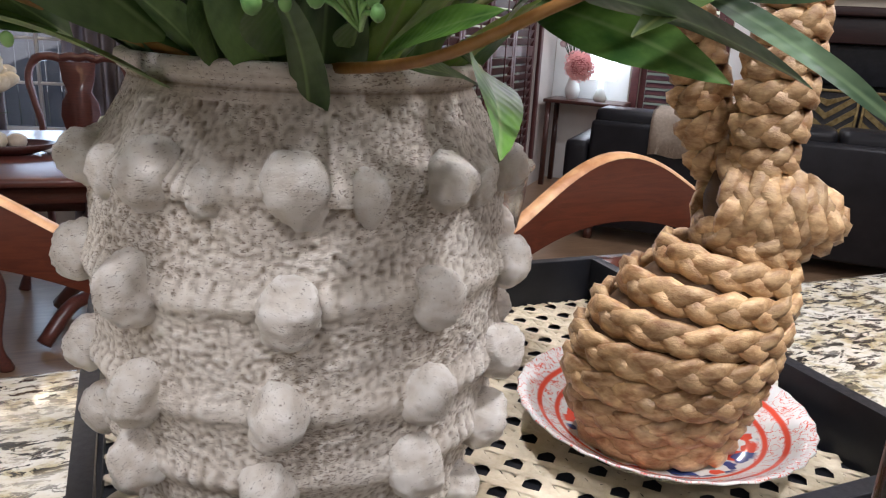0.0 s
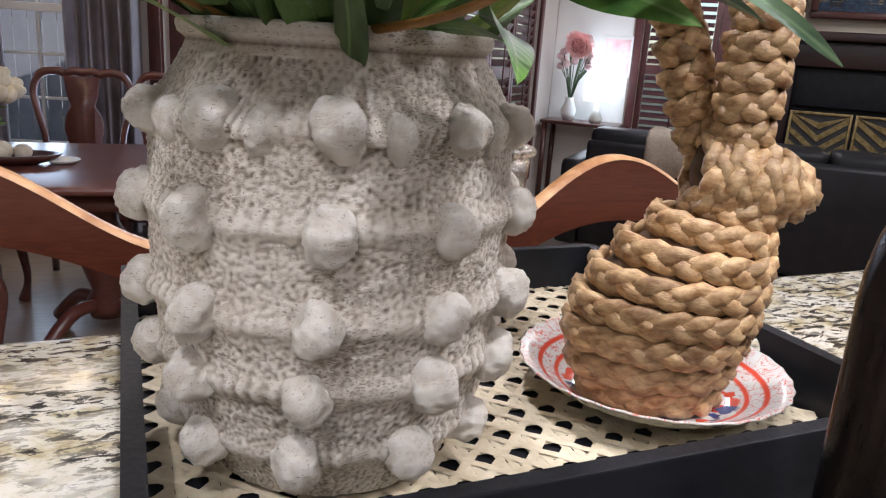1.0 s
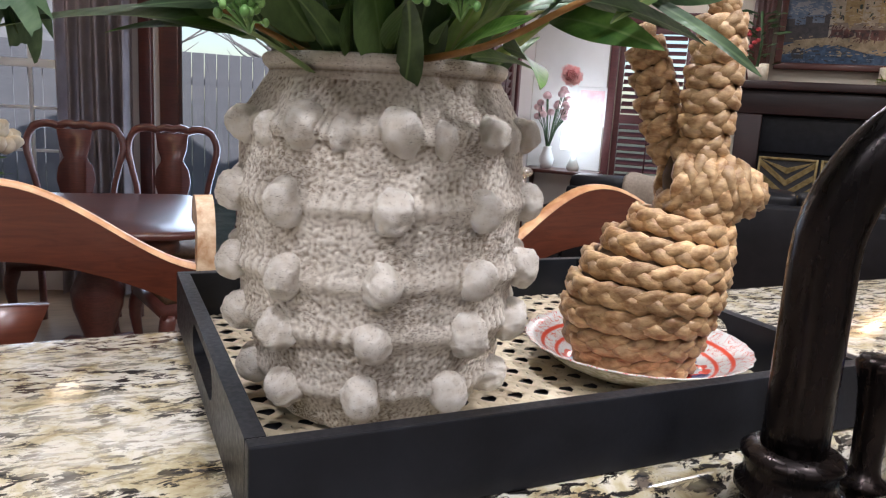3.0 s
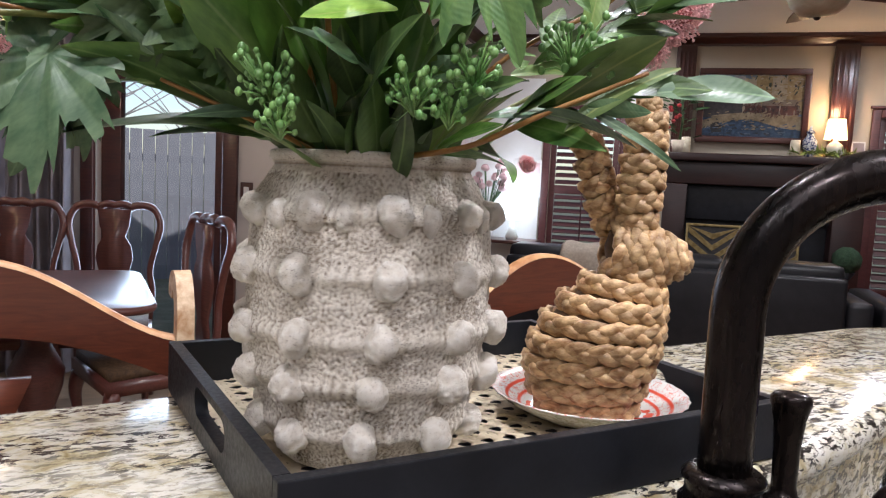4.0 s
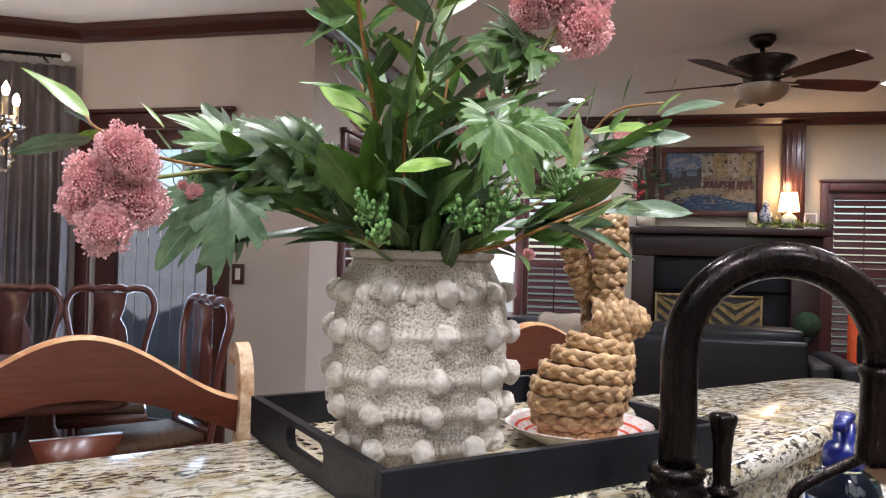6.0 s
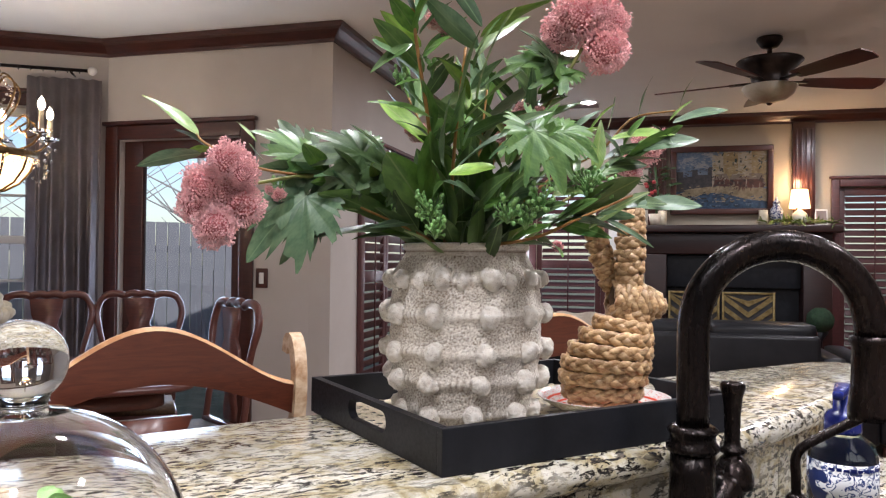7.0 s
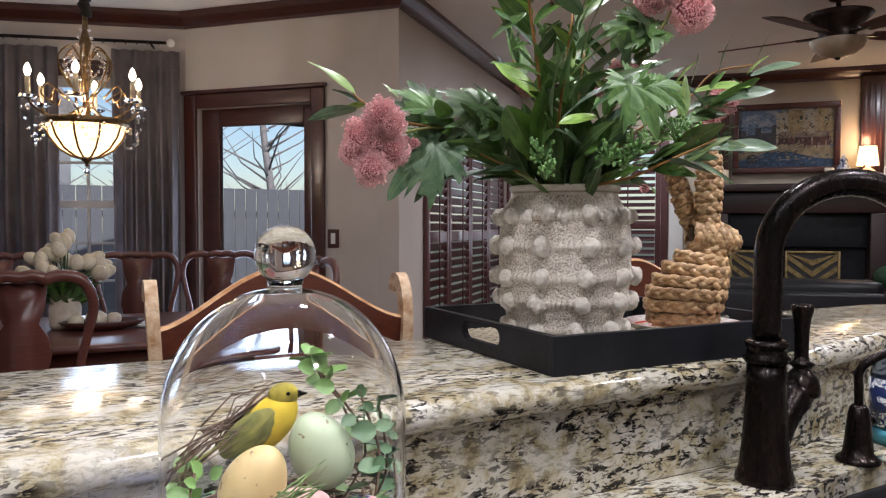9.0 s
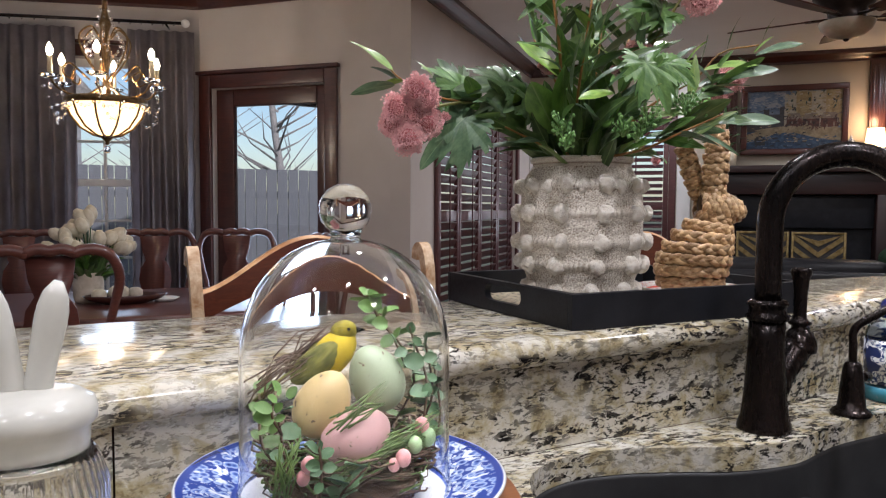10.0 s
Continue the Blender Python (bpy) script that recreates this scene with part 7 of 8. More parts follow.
part("finial", lathe([(0.0, 0.0), (0.012, 0.006), (0.008, 0.016), (0.03, 0.036), (0.034, 0.048), (0.0, 0.05)], 20), M["brass"], ch)
part("drop", ellipsoid(0.016, 0.016, 0.02, 12), M["crystal"], ch, m=pose(0, 0, -0.022))
for _i in range(10):
    _a = 2 * math.pi * _i / 10
    _c, _s = math.cos(_a), math.sin(_a)
    part("bowl_rib", tube([(r * _c, r * _s, z) for r, z in ((0.03, 0.042), (0.066, 0.051), (0.127, 0.088), (0.171, 0.147), (0.193, 0.21))], 0.0055, 8), M["brass"], ch)
_bd = bmesh.new()
bmesh.ops.create_icosphere(_bd, subdivisions=1, radius=0.0085)
_bdm = bpy.data.meshes.new("crystal_bead")
_bd.to_mesh(_bdm)
_bd.free()
_bdm.materials.append(M["crystal"])
for _i in range(6):
    _a = 2 * math.pi * _i / 6 + 0.35
    _c, _s = math.cos(_a), math.sin(_a)
    part("arm", tube(spline([(0.02 * _c, 0.02 * _s, 0.30), (0.12 * _c, 0.12 * _s, 0.24), (0.22 * _c, 0.22 * _s, 0.26), (0.27 * _c, 0.27 * _s, 0.31)], 14), 0.006, 8), M["brass"], ch)
    part("scroll", tube(spline([(0.015 * _c, 0.015 * _s, 0.33), (0.10 * _c, 0.10 * _s, 0.44), (0.13 * _c, 0.13 * _s, 0.54), (0.07 * _c, 0.07 * _s, 0.60), (0.03 * _c, 0.03 * _s, 0.55)], 16), 0.005, 8), M["brass"], ch)
    part("drip_pan", lathe([(0.0, 0.0), (0.03, 0.002), (0.052, 0.016), (0.05, 0.018), (0.02, 0.008), (0.0, 0.008)], 24), M["crystal"], ch, "clear glass drip pan", m=pose(0.27 * _c, 0.27 * _s, 0.31))
    part("candle", lathe([(0.0, 0.0), (0.0125, 0.0), (0.012, 0.10), (0.0, 0.102)], 16), M["candle_wax"], ch, "ivory candle sleeve", m=pose(0.27 * _c, 0.27 * _s, 0.319))
    part("bulb", lathe([(0.0, 0.0), (0.010, 0.004), (0.0165, 0.022), (0.015, 0.036), (0.007, 0.054), (0.0, 0.064)], 14), M["bulb"], ch, "glowing flame bulb", m=pose(0.27 * _c, 0.27 * _s, 0.422))
    _a2 = _a + math.pi / 3
    for _k in range(9):
        _f = _k / 8
        _p = Vector((0.105 * _c, 0.105 * _s, 0.53)).lerp(Vector((0.105 * math.cos(_a2), 0.105 * math.sin(_a2), 0.53)), _f)
        link("crystal_bead", _bdm, ch, m=Matrix.Translation((_p.x, _p.y, _p.z - 0.085 * math.sin(math.pi * _f))))
        _q = Vector((0.30 * _c, 0.30 * _s, 0.29)).lerp(Vector((0.235 * math.cos(_a + 0.5), 0.235 * math.sin(_a + 0.5), 0.22)), _f)
        link("crystal_bead", _bdm, ch, m=Matrix.Translation((_q.x, _q.y, _q.z - 0.12 * math.sin(math.pi * _f) - 0.02)))
    for _k in range(8):
        _f = _k / 7
        link("crystal_bead", _bdm, ch, m=Matrix.Translation((0.105 * _c * (1 - _f * 0.8), 0.105 * _s * (1 - _f * 0.8), 0.53 + 0.16 * _f - 0.04 * math.sin(math.pi * _f))))
for _i in range(12):
    _a = 2 * math.pi * _i / 12
    for _k in range(5):
        link("crystal_bead", _bdm, ch, m=Matrix.Translation((0.205 * math.cos(_a + 0.10 * (_k - 2)), 0.205 * math.sin(_a + 0.10 * (_k - 2)), 0.20 - 0.022 * math.cos(0.7 * (_k - 2)))))
for _i in range(6):
    _a = 2 * math.pi * _i / 6 + 0.35
    part("leaf_scroll", tube(spline([(0.10 * math.cos(_a), 0.10 * math.sin(_a), 0.34), (0.18 * math.cos(_a), 0.18 * math.sin(_a), 0.40), (0.21 * math.cos(_a), 0.21 * math.sin(_a), 0.35), (0.17 * math.cos(_a), 0.17 * math.sin(_a), 0.32), (0.155 * math.cos(_a), 0.155 * math.sin(_a), 0.35)], 16), 0.005, 8), M["brass"], ch)
    part("drop", ellipsoid(0.010, 0.010, 0.018, 12), M["crystal"], ch, m=pose(0.27 * math.cos(_a), 0.27 * math.sin(_a), 0.275))
part("canopy", lathe([(0.0, CEIL - 1.582), (0.06, CEIL - 1.582), (0.055, CEIL - 1.60), (0.02, CEIL - 1.615), (0.0, CEIL - 1.615)], 24), M["brass"], ch)
point_lamp("chandelier_lamp", (CH[0], CH[1], 1.56 + 0.27), 27, 0.05, (1.0, 0.82, 0.60))

# ---- living room ----
DARK = wood("fireplace_wood", (0.010, 0.003, 0.003), (0.030, 0.009, 0.007), 0.42, 0.15)
fp = thing("fireplace", "dark mahogany fireplace surround with deep mantel shelf", "fireplace", HOUSE @ pose(0, VF, 0))
part("mantel_shelf", boxm(0.17, 1.93, -0.30, -0.004, 1.57, 1.64, bevel=0.012), DARK, fp)
part("frieze", boxm(0.24, 1.86, -0.22, -0.004, 1.37, 1.568, bevel=0.008), DARK, fp)
for _x0, _x1 in ((0.24, 0.44), (1.62, 1.86)):
    part("leg_panel", boxm(_x0, _x1, -0.22, -0.004, 0.0, 1.368, bevel=0.008), DARK, fp)
part("slate_face", boxm(0.442, 1.618, -0.12, -0.004, 1.06, 1.366, bevel=0.004), M["black_wood"], fp, "black stone face")
part("firebox", boxm(0.442, 1.618, -0.05, -0.004, 0.0, 1.058), M["black_wood"], fp, "dark open firebox", smooth=False)
part("hearth", boxm(0.1, 2.0, -0.62, -0.31, 0.002, 0.12, bevel=0.01), M["black_wood"], fp, "black stone hearth")
for _x0, _x1 in ((1.56, 1.75), (0.27, 0.44)):
    part("pilaster", boxm(_x0, _x1, -0.055, -0.004, 1.642, CEIL - 0.10, bevel=0.004), M["trim"], fp, "fluted wooden pilaster")
    for _k in range(4):
        _x = _x0 + 0.03 + (_x1 - _x0 - 0.06) * _k / 3
        part("flute", boxm(_x - 0.009, _x + 0.009, -0.066, -0.055, 1.72, CEIL - 0.16, bevel=0.003), M["trim"], fp)
M["gold"] = simple("antique_gold", (0.20, 0.14, 0.05), (0.40, 0.31, 0.14), 0.4, metal=0.6, scale=30, fine=200)
screen = thing("fireplace_screen", "two gold fire-screen panels with chevron slats", "fire screen", HOUSE @ pose(0, VF, 0))
for _x0, _x1 in ((0.45, 0.895), (0.915, 1.36)):
    part("backing", boxm(_x0, _x1, -0.365, -0.355, 0.13, 1.03), M["black_edge"], screen, smooth=False)
    for _q in ((_x0, _x0 + 0.02, 0.13, 1.03), (_x1 - 0.02, _x1, 0.13, 1.03), (_x0 + 0.02, _x1 - 0.02, 0.13, 0.15), (_x0 + 0.02, _x1 - 0.02, 1.01, 1.03)):
        part("screen_frame", boxm(_q[0], _q[1], -0.385, -0.366, _q[2], _q[3], bevel=0.003), M["gold"], screen)
    _mid, _hwid = (_x0 + _x1) / 2, (_x1 - _x0) / 2 - 0.022
    for _k in range(9):
        _z = 0.10 + 0.10 * _k
        for _s in (-1, 1):
            _a = [(_mid, _z), (_mid + _s * _hwid, _z + 0.155), (_mid + _s * _hwid, _z + 0.205), (_mid, _z + 0.05)]
            _a = [(x, min(max(z, 0.152), 1.008)) for x, z in _a]
            if _a[3][1] - _a[0][1] < 0.004 and _a[2][1] - _a[1][1] < 0.004:
                continue
            part("slat", panel(_a if _s > 0 else _a[::-1], -0.380, -0.367), M["gold"], screen, smooth=False)


def paint_scene(parent):
    """Brushy harbour street: sky, facades with windows, awnings, quay and water as flat strokes."""
    rnd = random.Random(41)
    tones = {"sky": ((0.058, 0.099, 0.174), (0.174, 0.215, 0.267)), "cloud": ((0.209, 0.220, 0.244), (0.302, 0.302, 0.302)), "far": ((0.029, 0.029, 0.035), (0.070, 0.064, 0.064)),
             "ochre": ((0.197, 0.139, 0.058), (0.348, 0.278, 0.151)), "cream": ((0.267, 0.232, 0.174), (0.394, 0.360, 0.290)), "shutter": ((0.012, 0.029, 0.023), (0.041, 0.064, 0.046)),
             "awning": ((0.13, 0.105, 0.085), (0.23, 0.19, 0.15)), "crowd": ((0.017, 0.012, 0.012), (0.128, 0.046, 0.035)), "quay": ((0.162, 0.128, 0.075), (0.302, 0.249, 0.162)),
             "water": ((0.009, 0.026, 0.058), (0.052, 0.104, 0.186)), "arch": ((0.012, 0.014, 0.017), (0.029, 0.029, 0.035))}
    paint = {k: simple("oil_" + k, a, b, 0.4, scale=22, fine=160, bumps=0.4, dist=0.002) for k, (a, b) in tones.items()}
    layer = [0]

    def stroke(key, pts):
        layer[0] += 1
        y = -0.006 - 0.00025 * layer[0]
        part("brush_area", panel(pts, y, 0.0), paint[key], parent, smooth=False)

    def rect(key, x0, x1, z0, z1):
        stroke(key, [(x0, z0), (x1, z0), (x1, z1), (x0, z1)])

    rect("sky", 0.05, 0.87, 0.05, 0.60)
    for x, z, w in ((0.10, 0.50, 0.14), (0.22, 0.44, 0.12), (0.30, 0.54, 0.10)):
        stroke("cloud", [(x, z), (x + w, z + 0.01), (x + w * 0.8, z + 0.05), (x + w * 0.2, z + 0.04)])
    rect("water", 0.05, 0.87, 0.05, 0.24)
    stroke("far", [(0.05, 0.22), (0.40, 0.22), (0.40, 0.44), (0.34, 0.44), (0.34, 0.38), (0.25, 0.38), (0.25, 0.43), (0.20, 0.43), (0.20, 0.36), (0.12, 0.36), (0.12, 0.41), (0.05, 0.41)])
    rect("cream", 0.38, 0.49, 0.26, 0.56)
    rect("ochre", 0.48, 0.62, 0.26, 0.59)
    rect("cream", 0.61, 0.74, 0.26, 0.585)
    rect("ochre", 0.73, 0.87, 0.26, 0.595)
    for x in (0.395, 0.44, 0.50, 0.545, 0.585, 0.635, 0.69, 0.75, 0.80, 0.84):
        for z in (0.41, 0.49):
            if rnd.random() < 0.45:
                dx, h, lean = rnd.uniform(-0.012, 0.012), rnd.uniform(0.018, 0.05), rnd.uniform(-0.006, 0.006)
                stroke("shutter" if rnd.random() < 0.6 else "far", [(x + dx, z), (x + dx + rnd.uniform(0.010, 0.022), z + lean), (x + dx + 0.02 + lean, z + h), (x + dx + lean, z + h - lean)])
    for x0, x1 in ((0.40, 0.53), (0.54, 0.68), (0.69, 0.84)):
        stroke("crowd", [(x0, 0.25), (x1, 0.25), (x1, 0.34), (x0, 0.34)])
        stroke("awning", [(x0 - 0.01, 0.33), (x1 + 0.005, 0.33), (x1 - 0.02, 0.385), (x0 + 0.02, 0.385)])
    stroke("quay", [(0.05, 0.19), (0.22, 0.25), (0.42, 0.27), (0.87, 0.24), (0.87, 0.12), (0.70, 0.14), (0.45, 0.21), (0.30, 0.20), (0.20, 0.15), (0.05, 0.12)])
    stroke("arch", [(0.12, 0.09), (0.22, 0.09), (0.215, 0.15), (0.19, 0.18), (0.15, 0.18), (0.125, 0.15)])
    for _ in range(22):
        x, z = rnd.uniform(0.42, 0.84), rnd.uniform(0.23, 0.30)
        rect("crowd" if rnd.random() < 0.6 else "awning", x, x + rnd.uniform(0.006, 0.014), z, z + rnd.uniform(0.02, 0.045))
    for _ in range(14):
        x, z = rnd.uniform(0.10, 0.75), rnd.uniform(0.06, 0.14)
        rect("cream" if rnd.random() < 0.4 else "sky", x, x + rnd.uniform(0.02, 0.06), z, z + 0.006)
    # loose dabs of paint over every area
    zones = (("sky", 0.05, 0.40, 0.42, 0.60, 60), ("cloud", 0.05, 0.40, 0.44, 0.59, 40), ("far", 0.05, 0.42, 0.25, 0.44, 60), ("ochre", 0.38, 0.86, 0.34, 0.59, 80), ("cream", 0.38, 0.86, 0.34, 0.59, 60),
             ("shutter", 0.38, 0.86, 0.40, 0.58, 16), ("crowd", 0.36, 0.86, 0.22, 0.34, 44), ("awning", 0.38, 0.86, 0.33, 0.39, 14), ("quay", 0.06, 0.86, 0.12, 0.26, 90), ("arch", 0.06, 0.60, 0.07, 0.22, 30), ("water", 0.05, 0.86, 0.05, 0.16, 70))
    for n, (key, x0, x1, z0, z1, count) in enumerate(zones):
        bm = bmesh.new()
        for _ in range(count):
            x, z, a = rnd.uniform(x0, x1 - 0.02), rnd.uniform(z0, z1), rnd.uniform(-0.5, 0.5) + (1.3 if key in ("shutter", "crowd") else 0)
            ln, w = rnd.uniform(0.012, 0.040), rnd.uniform(0.004, 0.011)
            c, q = math.cos(a), math.sin(a)
            y = -0.028 - 0.0004 * n - rnd.uniform(0, 0.0003)
            quad = [(0, 0), (ln, -w * 0.3), (ln * 1.1, w * 0.5), (ln * 0.9, w), (0, w * 0.8)]
            bm.faces.new([bm.verts.new((min(0.866, x + u * c - v * q), y, min(0.595, max(0.054, z + u * q + v * c)))) for u, v in quad])
        tagged(part("paint_layer", bm, paint[key], parent, smooth=False), kind="stuff")


pic = thing("framed_painting", "dark framed oil painting of a harbour street", "painting", HOUSE @ pose(0.475, VF - 0.036, 1.75))
paint_scene(pic)
for _q in ((0.0, 0.92, 0.0, 0.055), (0.0, 0.92, 0.595, 0.65), (0.0, 0.055, 0.055, 0.595), (0.865, 0.92, 0.055, 0.595)):
    part("frame", boxm(_q[0], _q[1], -0.035, 0.03, _q[2], _q[3], bevel=0.008), M["trim"], pic)
    part("gilt_slip", boxm(max(_q[0], 0.045), min(_q[1], 0.875), -0.026, -0.014, max(_q[2], 0.045), min(_q[3], 0.605)), M["gold"], pic)

M["shade_glow"] = glow("lamp_shade_glow", (1.0, 0.66, 0.30), 3.0)
M["white_glow"] = glow("white_shade_glow", (0.88, 0.97, 1.0), 2.6)
lamp = thing("mantel_lamp", "small lit lamp with cream shade and white base", "table lamp", HOUSE @ pose(1.60, VF - 0.15, 1.641))
part("base", lathe([(0.0, 0.0), (0.045, 0.0), (0.05, 0.02), (0.075, 0.06), (0.06, 0.11), (0.02, 0.14), (0.012, 0.17), (0.0, 0.17)], 24), M["ceramic"], lamp)
part("shade", lathe([(0.090, 0.155), (0.068, 0.325), (0.066, 0.325), (0.088, 0.155)], 32, closed=True), M["shade_glow"], lamp, "glowing cream fabric shade")
point_lamp("mantel_lamp_bulb", tuple((HOUSE @ pose(1.60, VF - 0.15, 2.03)).translation), 3.4, 0.05, (1.0, 0.62, 0.30))
M["blue_china"] = simple("blue_white_china", (0.03, 0.05, 0.16), (0.55, 0.58, 0.62), 0.15, scale=60, fine=120, bumps=0.0, lo=0.46, hi=0.54)
gj = thing("ginger_jar", "tall blue and white china ginger jar on mantel", "jar", HOUSE @ pose(1.41, VF - 0.12, 1.641))
part("body", lathe([(0.0, 0.0), (0.035, 0.0), (0.04, 0.02), (0.062, 0.09), (0.058, 0.14), (0.03, 0.18), (0.028, 0.20), (0.0, 0.20)], 24), M["blue_china"], gj)
part("lid", lathe([(0.0, 0.201), (0.034, 0.201), (0.036, 0.212), (0.014, 0.235), (0.008, 0.245), (0.012, 0.258), (0.0, 0.27)], 20), M["blue_china"], gj)
sf = thing("photo_frame", "small pale photo frame leaning on mantel", "photo frame", HOUSE @ pose(1.80, VF - 0.06, 1.642, -8, 0, 0))
part("frame", boxm(-0.055, 0.055, -0.012, 0.0, 0.0, 0.15, bevel=0.003), M["white"], sf)
part("picture", boxm(-0.042, 0.042, -0.0155, -0.0125, 0.014, 0.136), M["curtain"], sf, "faded grey print", smooth=False)
for _u in (0.40, 1.29):
    _cd = thing("pillar_candle", "cream pillar candle beside painting on mantel", "candle", HOUSE @ pose(_u, VF - 0.17, 1.641), "mantel candles")
    part("wax", lathe([(0.0, 0.0), (0.04, 0.0), (0.04, 0.135), (0.034, 0.14), (0.0, 0.128)], 24), M["tulip"], _cd)
gar = thing("mantel_greenery", "trailing bright green foliage along mantel shelf", "foliage", HOUSE @ pose(0, VF, 1.643))
M["fern"] = simple("bright_fern", (0.10, 0.16, 0.025), (0.24, 0.30, 0.06), 0.5, scale=40, vary=0.3)
FERN = []
for _s in range(2):
    _me = lance_mesh(0.12, -0.25, 0.4, 11 + _s)
    _me.materials.append(M["fern"] if _s == 0 else M["foliage"])
    FERN.append(_me)
for _i in range(150):
    _x = 1.27 + 0.62 * _rt.random()
    _b = Vector((_x, -0.20 - 0.08 * _rt.random(), 0.01 + 0.02 * _rt.random()))
    _d = Vector((_rt.uniform(-1, 1), _rt.uniform(-1, 0.3), _rt.uniform(-0.5, 1.0))).normalized() * _rt.uniform(0.04, 0.09)
    if _b.y + _d.y > -0.31:
        _d.z = abs(_d.z)
    link("leaf", FERN[0], gar, m=aim(_b, _b + _d, _rt.uniform(-60, 60)))
mp_ = thing("mantel_plant", "leafy green plant with red flowers on mantel", "plant", HOUSE @ pose(0.34, VF - 0.16, 1.641))
part("pot", lathe([(0.0, 0.0), (0.05, 0.0), (0.07, 0.11), (0.062, 0.11), (0.0, 0.09)], 24), M["clay"], mp_)
for _i in range(70):
    _a, _r = _rt.uniform(0, 6.28), _rt.uniform(0.02, 0.14)
    _b = Vector((_r * math.cos(_a), 0.6 * _r * math.sin(_a), _rt.uniform(0.12, 0.55)))
    link("leaf", FERN[1], mp_, m=aim(_b, _b + Vector((math.cos(_a), 0.6 * math.sin(_a), 0.4)) * _rt.uniform(0.07, 0.12), _rt.uniform(-60, 60)))
part("plant_stem", tube([(0, 0, 0.05), (0.02, 0, 0.3), (-0.01, 0, 0.56)], 0.012, 7), M["foliage"], mp_)
M["red"] = simple("red_bloom", (0.26, 0.015, 0.02), (0.42, 0.05, 0.05), 0.6, vary=0.2)
for _i in range(7):
    part("bloom", ellipsoid(0.020, 0.014, 0.017, 12), M["red"], mp_, m=pose(_rt.uniform(-0.12, 0.12), -0.07, _rt.uniform(0.2, 0.42)))


def sofa_unit(u0, u1, name="leather_sofa"):
    t = thing(name, "low black leather sofa seen from behind", "sofa", HOUSE @ pose(0, 4.72, 0), "living room sofas")
    part("back", boxm(u0, u1, 0.0, 0.20, 0.10, 0.80, bevel=0.03), M["leather"], t)
    n = max(1, round((u1 - u0) / 0.8))
    for k in range(n):
        a, b = u0 + (u1 - u0) * k / n, u0 + (u1 - u0) * (k + 1) / n
        part("back_cushion", boxm(a + 0.006, b - 0.006, 0.06, 0.36, 0.62, 0.875, bevel=0.05), M["leather"], t)
        part("seat_cushion", boxm(a + 0.006, b - 0.006, 0.36, 0.92, 0.36, 0.50, bevel=0.04), M["leather"], t)
    part("base", boxm(u0, u1, 0.202, 0.92, 0.08, 0.358, bevel=0.01), M["leather"], t)
    for a in (u0 - 0.16, u1 + 0.002):
        part("arm", boxm(a, a + 0.158, 0.0, 0.92, 0.08, 0.66, bevel=0.04), M["leather"], t)
    for x in (u0 + 0.05, u1 - 0.05):
        for y in (0.06, 0.86):
            part("foot", boxm(x - 0.025, x + 0.025, y - 0.025, y + 0.025, 0.0, 0.079), M["trim"], t)
    return t


sofa_unit(-0.80, 1.38)
sofa_unit(1.74, 3.3)
M["cream_fabric"] = simple("cream_knit", (0.52, 0.44, 0.35), (0.66, 0.58, 0.48), 0.95, scale=60, fine=300, bumps=0.6)
th = thing("knit_throw", "cream knitted throw folded over sofa back", "blanket", HOUSE @ pose(0, 4.72, 0))
_bm = bmesh.new()
_cr = []
for _i in range(25):
    _x = -0.42 + 0.50 * _i / 24
    _cr.append([_bm.verts.new((_x, y + 0.006 * math.sin(_x * 40 + q), z + 0.008 * math.sin(_x * 30 + q * 1.3))) for q, (y, z) in enumerate([(-0.02, 0.62), (-0.022, 0.74), (-0.018, 0.83), (0.03, 0.895), (0.12, 0.905), (0.25, 0.905), (0.37, 0.89)])])
for _a, _b in zip(_cr, _cr[1:]):
    for _q in range(6):
        _bm.faces.new((_a[_q], _b[_q], _b[_q + 1], _a[_q + 1]))
bmesh.ops.solidify(_bm, geom=_bm.faces[:], thickness=0.012)
part("blanket", _bm, M["cream_fabric"], th)
M["orange"] = simple("orange_fabric", (0.60, 0.08, 0.02), (0.78, 0.14, 0.03), 0.85, scale=20, fine=300, bumps=0.4)
M["green_ball"] = simple("boxwood_ball", (0.008, 0.03, 0.012), (0.025, 0.065, 0.025), 0.8, scale=60, fine=120, bumps=0.8, dist=0.02)
pl = thing("orange_chair", "orange upholstered chair back by the window", "chair", HOUSE @ pose(2.35, VF - 0.55, 0))
part("back", boxm(-0.35, 0.35, -0.08, 0.06, 0.45, 0.98, bevel=0.04), M["orange"], pl)
part("seat", boxm(-0.36, 0.36, -0.70, -0.085, 0.30, 0.47, bevel=0.04), M["orange"], pl)
for _x in (-0.3, 0.3):
    for _y in (-0.62, 0.0):
        part("leg", boxm(_x - 0.02, _x + 0.02, _y - 0.02, _y + 0.02, 0.0, 0.31), M["trim"], pl)
tp = thing("topiary_ball", "round green boxwood ball on black stand", "topiary", HOUSE @ pose(1.72, VF - 0.40, 0))
_bm = bmesh.new()
bmesh.ops.create_icosphere(_bm, subdivisions=4, radius=0.11)
for _v in _bm.verts:
    _v.co *= 1 + 0.06 * noise.noise(_v.co * 60) + 0.04 * noise.noise(_v.co * 25)
part("ball", _bm, M["green_ball"], tp, m=pose(0, 0, 0.80))
part("stand", lathe([(0.0, 0.121), (0.10, 0.121), (0.10, 0.14), (0.02, 0.16), (0.02, 0.62), (0.07, 0.70), (0.0, 0.70)], 20), M["black_wood"], tp)

